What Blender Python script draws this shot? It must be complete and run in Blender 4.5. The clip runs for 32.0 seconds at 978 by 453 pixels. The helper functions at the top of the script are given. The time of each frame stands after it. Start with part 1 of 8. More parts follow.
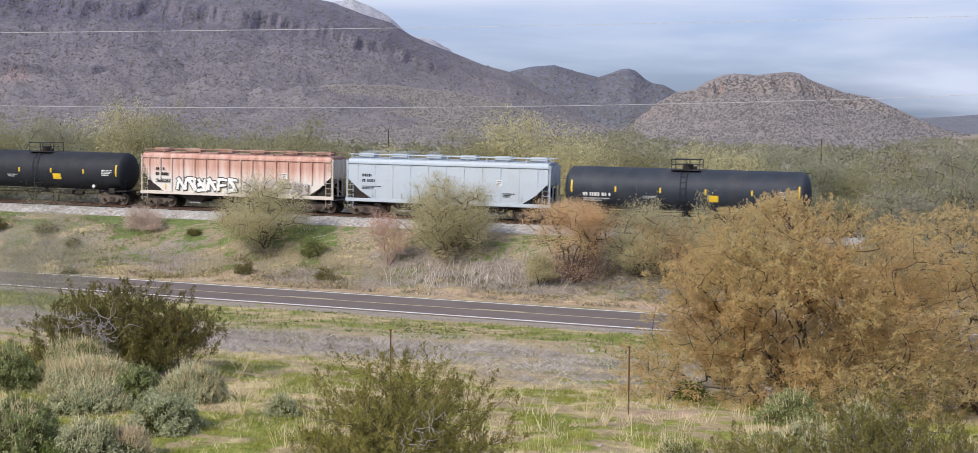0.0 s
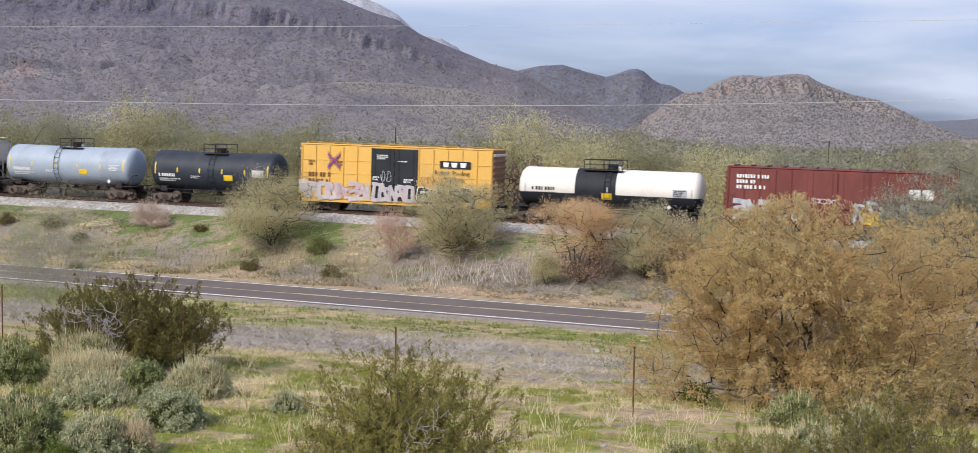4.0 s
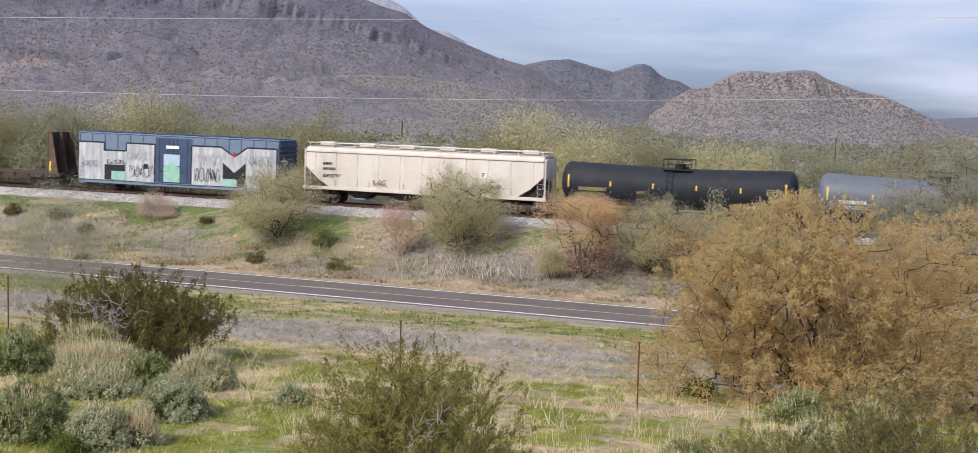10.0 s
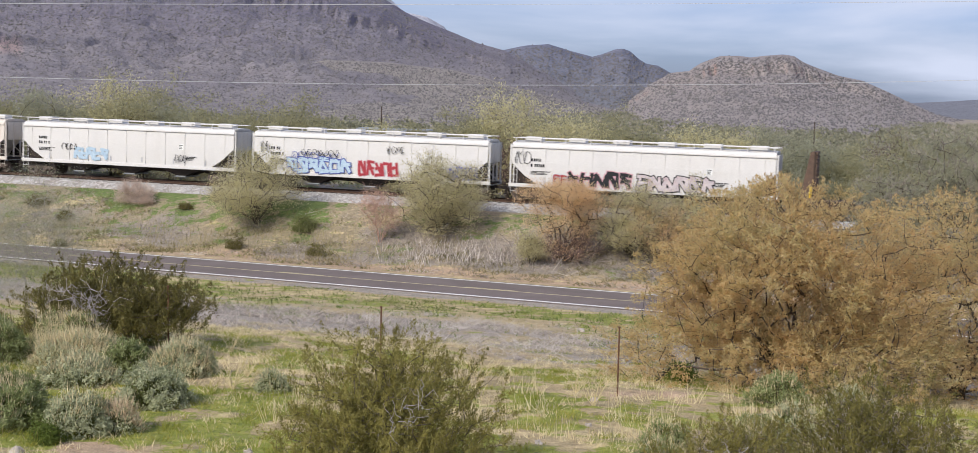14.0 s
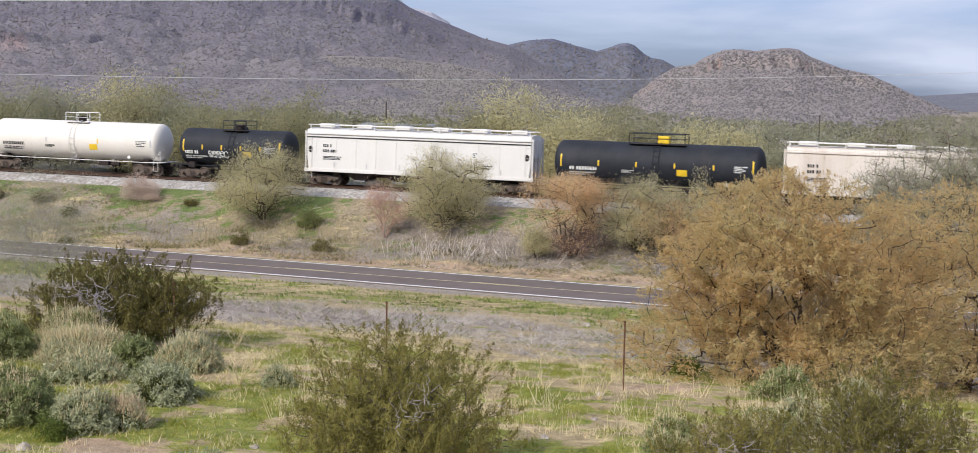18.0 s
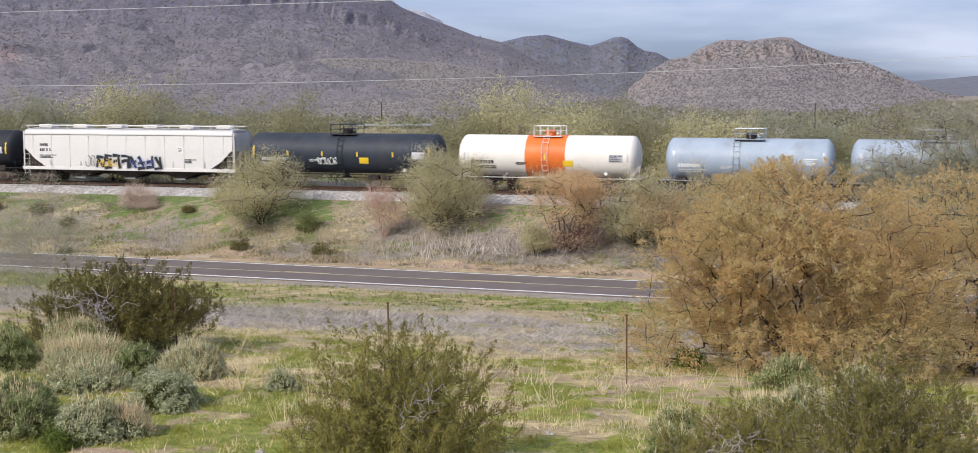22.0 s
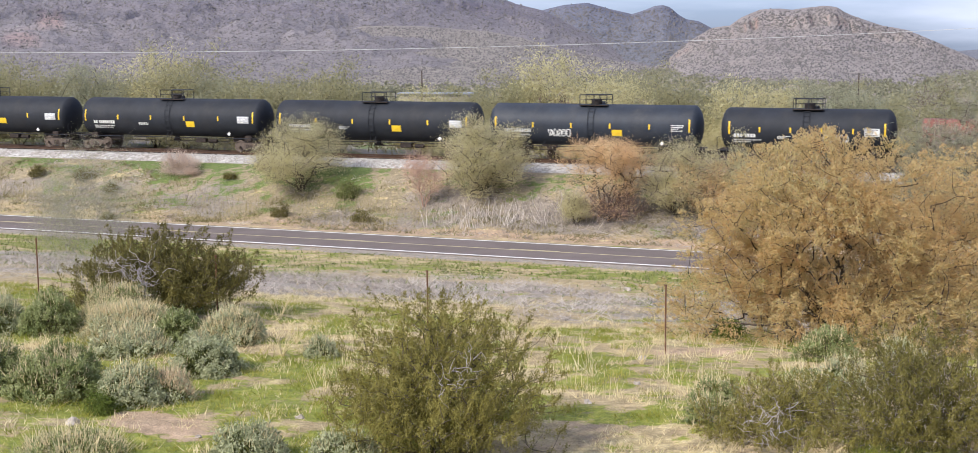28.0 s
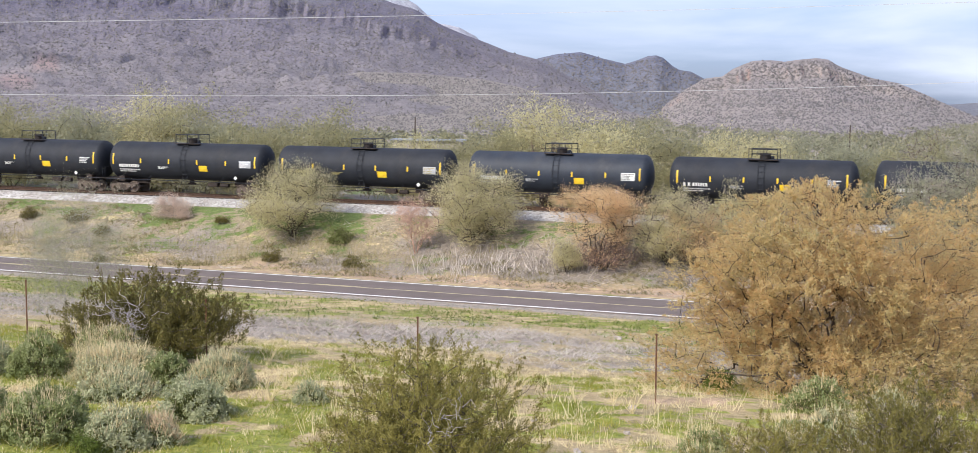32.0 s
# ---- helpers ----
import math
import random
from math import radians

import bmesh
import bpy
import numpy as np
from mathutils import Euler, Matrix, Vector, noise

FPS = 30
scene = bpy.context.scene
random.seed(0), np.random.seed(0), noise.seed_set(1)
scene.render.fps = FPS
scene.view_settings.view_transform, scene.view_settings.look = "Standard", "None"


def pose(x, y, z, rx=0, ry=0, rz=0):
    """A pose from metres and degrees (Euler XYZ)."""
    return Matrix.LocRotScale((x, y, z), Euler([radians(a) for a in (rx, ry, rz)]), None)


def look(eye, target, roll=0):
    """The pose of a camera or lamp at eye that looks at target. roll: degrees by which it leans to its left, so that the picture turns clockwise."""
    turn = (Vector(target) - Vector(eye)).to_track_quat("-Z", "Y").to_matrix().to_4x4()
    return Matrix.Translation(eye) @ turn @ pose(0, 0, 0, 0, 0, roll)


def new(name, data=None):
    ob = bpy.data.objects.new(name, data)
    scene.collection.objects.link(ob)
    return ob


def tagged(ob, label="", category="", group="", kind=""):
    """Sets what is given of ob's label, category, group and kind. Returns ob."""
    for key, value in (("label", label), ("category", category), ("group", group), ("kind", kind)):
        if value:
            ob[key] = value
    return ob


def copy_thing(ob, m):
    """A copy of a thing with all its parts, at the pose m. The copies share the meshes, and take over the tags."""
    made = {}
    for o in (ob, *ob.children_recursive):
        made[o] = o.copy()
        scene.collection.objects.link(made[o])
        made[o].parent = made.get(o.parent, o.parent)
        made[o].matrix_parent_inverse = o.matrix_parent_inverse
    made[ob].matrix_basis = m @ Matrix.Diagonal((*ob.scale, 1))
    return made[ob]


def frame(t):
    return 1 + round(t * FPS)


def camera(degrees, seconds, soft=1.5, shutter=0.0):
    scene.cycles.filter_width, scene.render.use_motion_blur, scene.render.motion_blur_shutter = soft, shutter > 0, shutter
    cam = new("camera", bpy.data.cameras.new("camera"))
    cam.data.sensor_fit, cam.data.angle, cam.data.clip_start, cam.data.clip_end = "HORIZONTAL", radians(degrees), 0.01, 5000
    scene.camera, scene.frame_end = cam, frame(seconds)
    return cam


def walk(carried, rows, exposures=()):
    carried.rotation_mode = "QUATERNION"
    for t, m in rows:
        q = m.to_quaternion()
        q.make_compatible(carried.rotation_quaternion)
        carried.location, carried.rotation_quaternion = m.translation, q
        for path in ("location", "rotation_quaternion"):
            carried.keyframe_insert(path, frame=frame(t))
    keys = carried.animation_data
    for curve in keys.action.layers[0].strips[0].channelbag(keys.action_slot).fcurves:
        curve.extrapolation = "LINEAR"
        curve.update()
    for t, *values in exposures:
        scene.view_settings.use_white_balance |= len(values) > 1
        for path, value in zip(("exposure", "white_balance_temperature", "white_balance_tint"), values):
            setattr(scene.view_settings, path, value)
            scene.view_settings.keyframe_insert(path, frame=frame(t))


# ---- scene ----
cam = camera(39.23, 32.0, soft=0.8, shutter=0.15)
walk(cam, [(t, pose(0, 0, 11, a, b, c)) for t, a, b, c in (
    (0, 85.61, -1.09, -0.49), (0.5, 85.63, -1.31, -0.48), (1, 85.67, -1.49, -0.37), (1.5, 85.71, -1.48, -0.36),
    (2, 85.67, -1.46, -0.35), (2.5, 85.62, -1.40, -0.32), (3, 85.57, -1.38, -0.29), (3.5, 85.56, -1.56, -0.21),
    (5.5, 85.46, -1.79, -0.15), (6, 85.41, -2.08, -0.09), (6.5, 85.42, -2.07, -0.01), (7, 85.41, -2.12, 0.04),
    (7.5, 85.42, -2.13, 0.11), (8, 85.36, -2.11, 0.14), (8.5, 85.34, -2.22, 0.19), (9, 85.37, -1.90, 0.15),
    (9.5, 85.36, -1.90, 0.09), (10, 85.30, -2.09, 0.09), (10.5, 85.19, -2.06, 0.06), (11, 85.09, -2.01, 0.05),
    (11.5, 84.94, -1.90, -0.33), (12, 84.93, -2.34, -0.52), (12.5, 84.90, -1.97, -0.61), (13, 84.83, -2.03, -0.64),
    (13.5, 84.79, -1.69, -0.78), (14, 84.72, -1.93, -0.76), (14.5, 84.64, -1.90, -0.77), (16.5, 84.54, -1.76, -0.68),
    (17, 84.52, -1.58, -0.67), (17.5, 84.51, -1.54, -0.68), (18, 84.50, -1.67, -0.57), (18.5, 84.48, -1.23, -0.64),
    (19, 84.51, -0.89, -0.73), (19.5, 84.53, -1.42, -0.54), (20, 84.48, -0.90, -0.61), (20.5, 84.64, -0.48, -0.81),
    (21, 84.65, 0.37, -0.97), (21.5, 84.51, 0.29, -0.92), (22, 84.41, 0.01, -0.78), (22.5, 84.29, -0.15, -0.74),
    (23, 84.23, -0.33, -0.64), (23.5, 84.22, -0.04, -0.03), (24, 84.19, 0.34, 0.26), (24.5, 83.92, 0.36, 0.33),
    (25, 83.80, 0.19, 0.77), (25.5, 83.47, 0.34, 0.83), (27.5, 82.97, -0.04, 0.91), (28, 83.10, -0.20, 0.90),
    (28.5, 83.67, -0.15, 0.82), (29, 84.28, -0.65, 0.84), (29.5, 84.35, -0.26, 0.61), (30, 84.55, -0.39, 0.62),
    (30.5, 84.66, -0.58, 0.57), (31, 84.94, -0.90, 0.70), (31.5, 84.99, -0.66, 0.63), (32, 85.07, -0.93, 0.62),
)], exposures=((0.0, 0.55), (25.2, 0.58), (27.3, 0.88), (32.0, 0.96)))
# ---- world, sun and sky ----
SUN_AZ, SUN_EL = 222.0, 37.0      # compass bearing from +y towards +x, and height, in degrees
world = bpy.data.worlds.new("sky")
scene.world = world
world.use_nodes = True
wn, wl = world.node_tree.nodes, world.node_tree.links
bg = wn["Background"]
sky = wn.new("ShaderNodeTexSky")
sky.sky_type, sky.sun_disc = "NISHITA", False
sky.sun_elevation, sky.sun_rotation = radians(SUN_EL), radians(SUN_AZ)
sky.air_density, sky.dust_density = 1.0, 2.0
way = wn.new("ShaderNodeTexCoord")
stretch = wn.new("ShaderNodeMapping")
stretch.inputs["Scale"].default_value = (1.5, 1.5, 11.0)
stretch.inputs["Rotation"].default_value = (radians(2.0), radians(-2.5), 0)
streak = wn.new("ShaderNodeTexNoise")
streak.inputs["Scale"].default_value = 1.5
streak.inputs["Detail"].default_value = 7.0
streak.inputs["Roughness"].default_value = 0.5
streak.inputs["Distortion"].default_value = 0.3
cover = wn.new("ShaderNodeValToRGB")
cover.color_ramp.elements[0].position, cover.color_ramp.elements[0].color = 0.41, (0.24, 0.24, 0.24, 1)
cover.color_ramp.elements[1].position, cover.color_ramp.elements[1].color = 0.62, (1.0, 1.0, 1.0, 1)
dim = wn.new("ShaderNodeMix")
dim.data_type = "RGBA"
dim.blend_type = "MULTIPLY"
dim.inputs[0].default_value = 1.0
dim.inputs[7].default_value = (0.046, 0.06, 0.104, 1)
cloud = wn.new("ShaderNodeMix")
cloud.data_type = "RGBA"
cloud.inputs[7].default_value = (0.455, 0.5, 0.625, 1)
wl.new(way.outputs["Generated"], stretch.inputs["Vector"])
wl.new(stretch.outputs["Vector"], streak.inputs["Vector"])
wl.new(streak.outputs["Fac"], cover.inputs["Fac"])
wl.new(sky.outputs["Color"], dim.inputs[6])
wl.new(dim.outputs[2], cloud.inputs[6])
wl.new(cover.outputs["Color"], cloud.inputs[0])
wl.new(cloud.outputs[2], bg.inputs["Color"])
bg.inputs["Strength"].default_value = 1.0
sun = new("sun", bpy.data.lights.new("sun", "SUN"))
sun.data.energy, sun.data.angle, sun.data.color = 2.9, radians(4.0), (1.0, 0.94, 0.85)
aim = Vector((math.sin(radians(SUN_AZ)) * math.cos(radians(SUN_EL)), math.cos(radians(SUN_AZ)) * math.cos(radians(SUN_EL)), math.sin(radians(SUN_EL))))
sun.matrix_world = look(aim * 200, (0, 0, 0))

# ---- materials ----


def lin(h):
    c = [int(h[i:i + 2], 16) / 255 for i in (1, 3, 5)]
    return tuple(v / 12.92 if v < 0.04 else ((v + 0.055) / 1.055) ** 2.4 for v in c) + (1.0,)


def nodes_of(name):
    m = bpy.data.materials.new(name)
    m.use_nodes = True
    return m, m.node_tree.nodes, m.node_tree.links, m.node_tree.nodes["Principled BSDF"]


def ramp(n, stops):
    r = n.new("ShaderNodeValToRGB")
    e = r.color_ramp.elements
    while len(e) < len(stops):
        e.new(0.5)
    for k, (pos, col) in zip(e, stops):
        k.position, k.color = pos, col
    return r


def noise_tex(n, l, scale, detail=4.0, rough=0.55, coord="Object", squash=None):
    tc = n.new("ShaderNodeTexCoord")
    t = n.new("ShaderNodeTexNoise")
    t.inputs["Scale"].default_value, t.inputs["Detail"].default_value, t.inputs["Roughness"].default_value = scale, detail, rough
    if squash:
        mp = n.new("ShaderNodeMapping")
        mp.inputs["Scale"].default_value = squash
        l.new(tc.outputs[coord], mp.inputs["Vector"])
        l.new(mp.outputs["Vector"], t.inputs["Vector"])
    else:
        l.new(tc.outputs[coord], t.inputs["Vector"])
    return t


def mixed(n, l, fac, a, b, blend="MIX"):
    m = n.new("ShaderNodeMix")
    m.data_type, m.blend_type = "RGBA", blend
    for sock, v in ((0, fac), (6, a), (7, b)):
        if isinstance(v, (int, float, tuple)):
            m.inputs[sock].default_value = v
        else:
            l.new(v, m.inputs[sock])
    return m.outputs[2]


def bump_to(n, l, b, height, strength=0.3, dist=0.02):
    k = n.new("ShaderNodeBump")
    k.inputs["Strength"].default_value, k.inputs["Distance"].default_value = strength, dist
    l.new(height, k.inputs["Height"])
    l.new(k.outputs["Normal"], b.inputs["Normal"])


def surface(name, a, b, scale=3.0, rough=0.6, metal=0.0, fine=40.0, bump=0.15, stain=None, stain_scale=0.6, stain_amount=0.5, squash=None, coat=0.0):
    """A worn surface: two tones in a coarse noise, a stain colour, fine relief."""
    m, n, l, p = nodes_of(name)
    t = noise_tex(n, l, scale, 5.0, 0.6, squash=squash)
    r = ramp(n, [(0.32, a), (0.68, b)])
    l.new(t.outputs["Fac"], r.inputs["Fac"])
    col = r.outputs["Color"]
    if stain:
        s = noise_tex(n, l, stain_scale, 6.0, 0.65, squash=squash)
        sr = ramp(n, [(0.5, (0, 0, 0, 1)), (0.72, (stain_amount,) * 3 + (1,))])
        l.new(s.outputs["Fac"], sr.inputs["Fac"])
        col = mixed(n, l, sr.outputs["Color"], col, stain)
    f = noise_tex(n, l, fine, 3.0)
    fr = ramp(n, [(0.3, (0.82, 0.82, 0.82, 1)), (0.7, (1.08, 1.08, 1.08, 1))])
    l.new(f.outputs["Fac"], fr.inputs["Fac"])
    col = mixed(n, l, 1.0, col, fr.outputs["Color"], "MULTIPLY")
    l.new(col, p.inputs["Base Color"])
    p.inputs["Roughness"].default_value, p.inputs["Metallic"].default_value = rough, metal
    p.inputs["Specular IOR Level"].default_value = 0.3
    p.inputs["Coat Weight"].default_value = coat
    bump_to(n, l, p, f.outputs["Fac"], bump, 0.01)
    return m


def leafy(name, cols, gloss=0.55, through_light=0.45, patch=1.2):
    """Leaves: each takes its own tone, and clumps lean to one tone together."""
    m, n, l, p = nodes_of(name)
    g = n.new("ShaderNodeNewGeometry")
    t = noise_tex(n, l, patch, 2.0)
    add = n.new("ShaderNodeMath")
    add.operation = "MULTIPLY_ADD"
    add.inputs[1].default_value, add.inputs[2].default_value = 0.3, -0.05
    l.new(g.outputs["Random Per Island"], add.inputs[0])
    add2 = n.new("ShaderNodeMath")
    add2.operation = "MULTIPLY_ADD"
    add2.inputs[1].default_value = 0.8
    l.new(t.outputs["Fac"], add2.inputs[0])
    l.new(add.outputs[0], add2.inputs[2])
    r = ramp(n, [(0.1 + 0.8 * i / (len(cols) - 1), c) for i, c in enumerate(cols)])
    l.new(add2.outputs[0], r.inputs["Fac"])
    l.new(r.outputs["Color"], p.inputs["Base Color"])
    p.inputs["Roughness"].default_value = gloss
    p.inputs["Specular IOR Level"].default_value = 0.25
    tr = n.new("ShaderNodeBsdfTranslucent")
    l.new(r.outputs["Color"], tr.inputs["Color"])
    mx = n.new("ShaderNodeMixShader")
    mx.inputs[0].default_value = through_light
    l.new(p.outputs[0], mx.inputs[1])
    l.new(tr.outputs[0], mx.inputs[2])
    l.new(mx.outputs[0], n["Material Output"].inputs["Surface"])
    return m



def rusted(name):
    """White paint worn to rust from the roof down, in streaks, sounder towards the sill."""
    m, n, l, p = nodes_of(name)
    t = noise_tex(n, l, 1.1, 6.0, 0.7, squash=(2.4, 1, 0.22))
    tc = n.new("ShaderNodeTexCoord")
    z = n.new("ShaderNodeSeparateXYZ")
    l.new(tc.outputs["Object"], z.inputs[0])
    mr = n.new("ShaderNodeMapRange")
    mr.inputs["From Min"].default_value, mr.inputs["From Max"].default_value = 1.6, 3.4
    mr.inputs["To Min"].default_value, mr.inputs["To Max"].default_value = -0.32, 0.22
    l.new(z.outputs["Z"], mr.inputs["Value"])
    a = n.new("ShaderNodeMath")
    a.operation = "ADD"
    l.new(t.outputs["Fac"], a.inputs[0])
    l.new(mr.outputs[0], a.inputs[1])
    r = ramp(n, [(0.36, lin("#cfc8c0")), (0.54, lin("#cbb2a8")), (0.7, lin("#bd9586")), (0.92, lin("#a3705f"))])
    l.new(a.outputs[0], r.inputs["Fac"])
    f = noise_tex(n, l, 25.0, 3.0)
    l.new(r.outputs["Color"], p.inputs["Base Color"])
    p.inputs["Roughness"].default_value = 0.8
    bump_to(n, l, p, f.outputs["Fac"], 0.2, 0.01)
    return m


M = {}
M["black"] = surface("black_tank_paint", lin("#1f2228"), lin("#2a2d34"), 0.7, 0.68, 0.0, 30, 0.08, lin("#4a4540"), 0.5, 0.25)
M["navy"] = surface("dark_slate_tank_paint", lin("#282d36"), lin("#323842"), 0.7, 0.6, 0.0, 30, 0.08, lin("#5a5550"), 0.5, 0.3)
M["grey_tank"] = surface("grey_tank_paint", lin("#5d626b"), lin("#6d727b"), 0.6, 0.5, 0.0, 30, 0.08, lin("#4b4844"), 0.6, 0.5)
M["blue_tank"] = surface("pale_blue_tank_paint", lin("#94a0ae"), lin("#a2adb9"), 0.6, 0.5, 0.0, 30, 0.08, lin("#77736e"), 0.5, 0.4)
M["white"] = surface("white_car_paint", lin("#d4d1cc"), lin("#dfdcd7"), 0.5, 0.55, 0.0, 30, 0.08, lin("#aaa49e"), 0.5, 0.3, squash=(1, 1, 0.25))
M["chalk"] = surface("dull_white_car_paint", lin("#cac7c3"), lin("#d7d4cf"), 0.5, 0.55, 0.0, 30, 0.08, lin("#aaa49e"), 0.5, 0.3, squash=(1, 1, 0.25))
M["cream"] = surface("cream_car_paint", lin("#cbc1b6"), lin("#d7cec3"), 0.5, 0.55, 0.0, 30, 0.1, lin("#a08c7a"), 0.6, 0.42, squash=(1, 1, 0.25))
M["pale_grey"] = surface("pale_blue_grey_car_paint", lin("#a8b2bb"), lin("#b6bfc7"), 0.5, 0.5, 0.0, 30, 0.08, lin("#94908a"), 0.5, 0.35, squash=(1, 1, 0.25))
M["bone"] = surface("bone_white_tank_paint", lin("#d9d4cb"), lin("#e4dfd6"), 0.5, 0.6, 0.0, 30, 0.08, lin("#b7ab9c"), 0.5, 0.3, squash=(1, 1, 0.3))
M["pale_wash"] = surface("pale_lilac_spray_wash", lin("#a69ca0"), lin("#c8bebc"), 1.6, 0.7, 0.0, 30, 0.1, lin("#c09c96"), 1.4, 0.7)
M["plank"] = surface("weathered_brown_bulkhead_planks", lin("#54433a"), lin("#6e5a4b"), 2.0, 0.85, 0.0, 30, 0.3)
M["blush_paint"] = surface("pink_spray_paint", lin("#b98a92"), lin("#cda3a6"), 6, 0.6)
M["mint"] = surface("faded_mint_spray_paint", lin("#7fae9c"), lin("#9cc4b2"), 2.0, 0.7, 0.0, 30, 0.1)
M["rusty"] = rusted("rust_streaked_white_paint")
M["rust_roof"] = surface("rusted_steel", lin("#8a6656"), lin("#b09486"), 1.4, 0.85, 0.0, 25, 0.3, lin("#4b2a20"), 0.8, 0.6)
M["oxide"] = surface("oxide_red_paint", lin("#683530"), lin("#7a423c"), 0.7, 0.6, 0.0, 25, 0.12, lin("#4a2a26"), 0.5, 0.5, squash=(1, 1, 0.3))
M["coil_red"] = surface("faded_red_hood_paint", lin("#74493f"), lin("#8b5a4e"), 0.8, 0.65, 0.0, 25, 0.15, lin("#6a4038"), 0.6, 0.6)
M["yellow"] = surface("yellow_boxcar_paint", lin("#d6a64e"), lin("#e0b462"), 0.6, 0.55, 0.0, 30, 0.08, lin("#a07a3a"), 0.6, 0.4, squash=(1, 1, 0.3))
M["blue_box"] = surface("faded_blue_boxcar_paint", lin("#64738a"), lin("#79889c"), 0.6, 0.6, 0.0, 25, 0.1, lin("#566070"), 0.6, 0.5)
M["navy_door"] = surface("dark_blue_boxcar_paint", lin("#34435c"), lin("#44546e"), 0.8, 0.6, 0.0, 25, 0.1, lin("#3a4250"), 0.6, 0.5)
M["orange"] = surface("orange_band_paint", lin("#d0672a"), lin("#e07a38"), 0.6, 0.5, 0.0, 30, 0.06)
M["brown_end"] = surface("brown_corrugated_steel", lin("#77583f"), lin("#927055"), 1.2, 0.75, 0.0, 20, 0.2)
M["dark_oxide"] = surface("dark_oxide_brown_steel", lin("#3b3029"), lin("#4e4036"), 1.2, 0.8, 0.0, 20, 0.2, lin("#5f4f44"), 0.7, 0.4)
M["galv"] = surface("galvanised_steel", lin("#8e9296"), lin("#a8abae"), 1.5, 0.5, 0.6, 30, 0.1)
M["iron"] = surface("dirty_cast_iron", lin("#2b2624"), lin("#3d3531"), 4.0, 0.8, 0.2, 40, 0.25, lin("#5a4a40"), 2.0, 0.5)
M["truck_iron"] = surface("dusty_brown_cast_steel", lin("#4d443e"), lin("#675b52"), 4.0, 0.85, 0.1, 40, 0.25, lin("#7a6a5c"), 2.0, 0.5)
M["wheel"] = surface("worn_wheel_steel", lin("#5a4f47"), lin("#70635a"), 5.0, 0.65, 0.3, 40, 0.2)
M["deck"] = surface("weathered_deck_planks", lin("#3d3430"), lin("#54483f"), 2.0, 0.85, 0.0, 30, 0.3)
M["mark_white"] = surface("white_stencil_paint", lin("#d8d8d4"), lin("#e6e6e2"), 6, 0.6)
M["dirty_white"] = surface("weathered_white_spray_paint", lin("#8c9098"), lin("#d4d3d2"), 2.6, 0.7, 0.0, 30, 0.1, lin("#5c626c"), 1.3, 0.75, squash=(2.2, 1, 0.3))
M["mark_black"] = surface("black_stencil_paint", lin("#1c1c1e"), lin("#2a2a2c"), 6, 0.6)
M["mark_yellow"] = surface("yellow_reflective_tape", lin("#dcb428"), lin("#ecc83a"), 6, 0.5)
M["mark_dull"] = surface("faded_yellow_stencil_paint", lin("#8f8656"), lin("#a89e68"), 6, 0.6)
M["mark_purple"] = surface("violet_stencil_paint", lin("#5a3a86"), lin("#6b4a96"), 6, 0.6)
M["mark_red"] = surface("red_spray_paint", lin("#8f2a33"), lin("#a83a42"), 6, 0.6)
M["mark_blue"] = surface("blue_spray_paint", lin("#454f92"), lin("#626ca6"), 6, 0.6)
M["mark_cyan"] = surface("pale_blue_spray_paint", lin("#9cb4c6"), lin("#b4c6d2"), 6, 0.6)
M["mark_silver"] = surface("silver_spray_paint", lin("#a9aab0"), lin("#c2c2c6"), 6, 0.4, 0.3)
M["mark_umber"] = surface("dark_umber_stencil_paint", lin("#3c281a"), lin("#4c3422"), 6, 0.6)
M["mark_brown"] = surface("brown_stencil_paint", lin("#6a4424"), lin("#7c5430"), 6, 0.6)
M["rail"] = surface("rail_steel", lin("#4b3a30"), lin("#5e4a3e"), 3, 0.5, 0.6, 30, 0.2)
M["tie"] = surface("creosoted_timber_tie", lin("#2e2723"), lin("#443a33"), 3, 0.9, 0.0, 30, 0.3)
M["bark"] = surface("grey_brown_bark", lin("#4c4238"), lin("#6e6254"), 6, 0.9, 0.0, 40, 0.4)
M["dark_bark"] = surface("dark_weathered_bark", lin("#3f372f"), lin("#5a4f44"), 6, 0.9, 0.0, 40, 0.4)
M["pale_twig"] = surface("bleached_grey_twigs", lin("#8d8584"), lin("#b3aaa6"), 4, 0.85, 0.0, 40, 0.2)
M["red_twig"] = surface("reddish_twigs", lin("#a98a7a"), lin("#c4a392"), 4, 0.85, 0.0, 40, 0.2)
M["straw"] = leafy("dry_straw", [lin("#bdab84"), lin("#d8c8a0"), lin("#ebdfbc")], 0.7, 0.3)
M["dull_straw"] = leafy("dull_dry_grass", [lin("#8d8262"), lin("#a3976f"), lin("#b8ab84")], 0.7, 0.3)
M["bleached"] = leafy("sun_bleached_stalks", [lin("#a0968f"), lin("#c0b6ac"), lin("#dcd3c8")], 0.8, 0.15, 0.8)
M["dry_stem"] = surface("dry_pale_stem", lin("#b8a67e"), lin("#d6c69c"), 5, 0.8, 0.0, 40, 0.1)
M["post"] = surface("rusty_steel_post", lin("#644838"), lin("#836048"), 5, 0.8, 0.2, 40, 0.2)
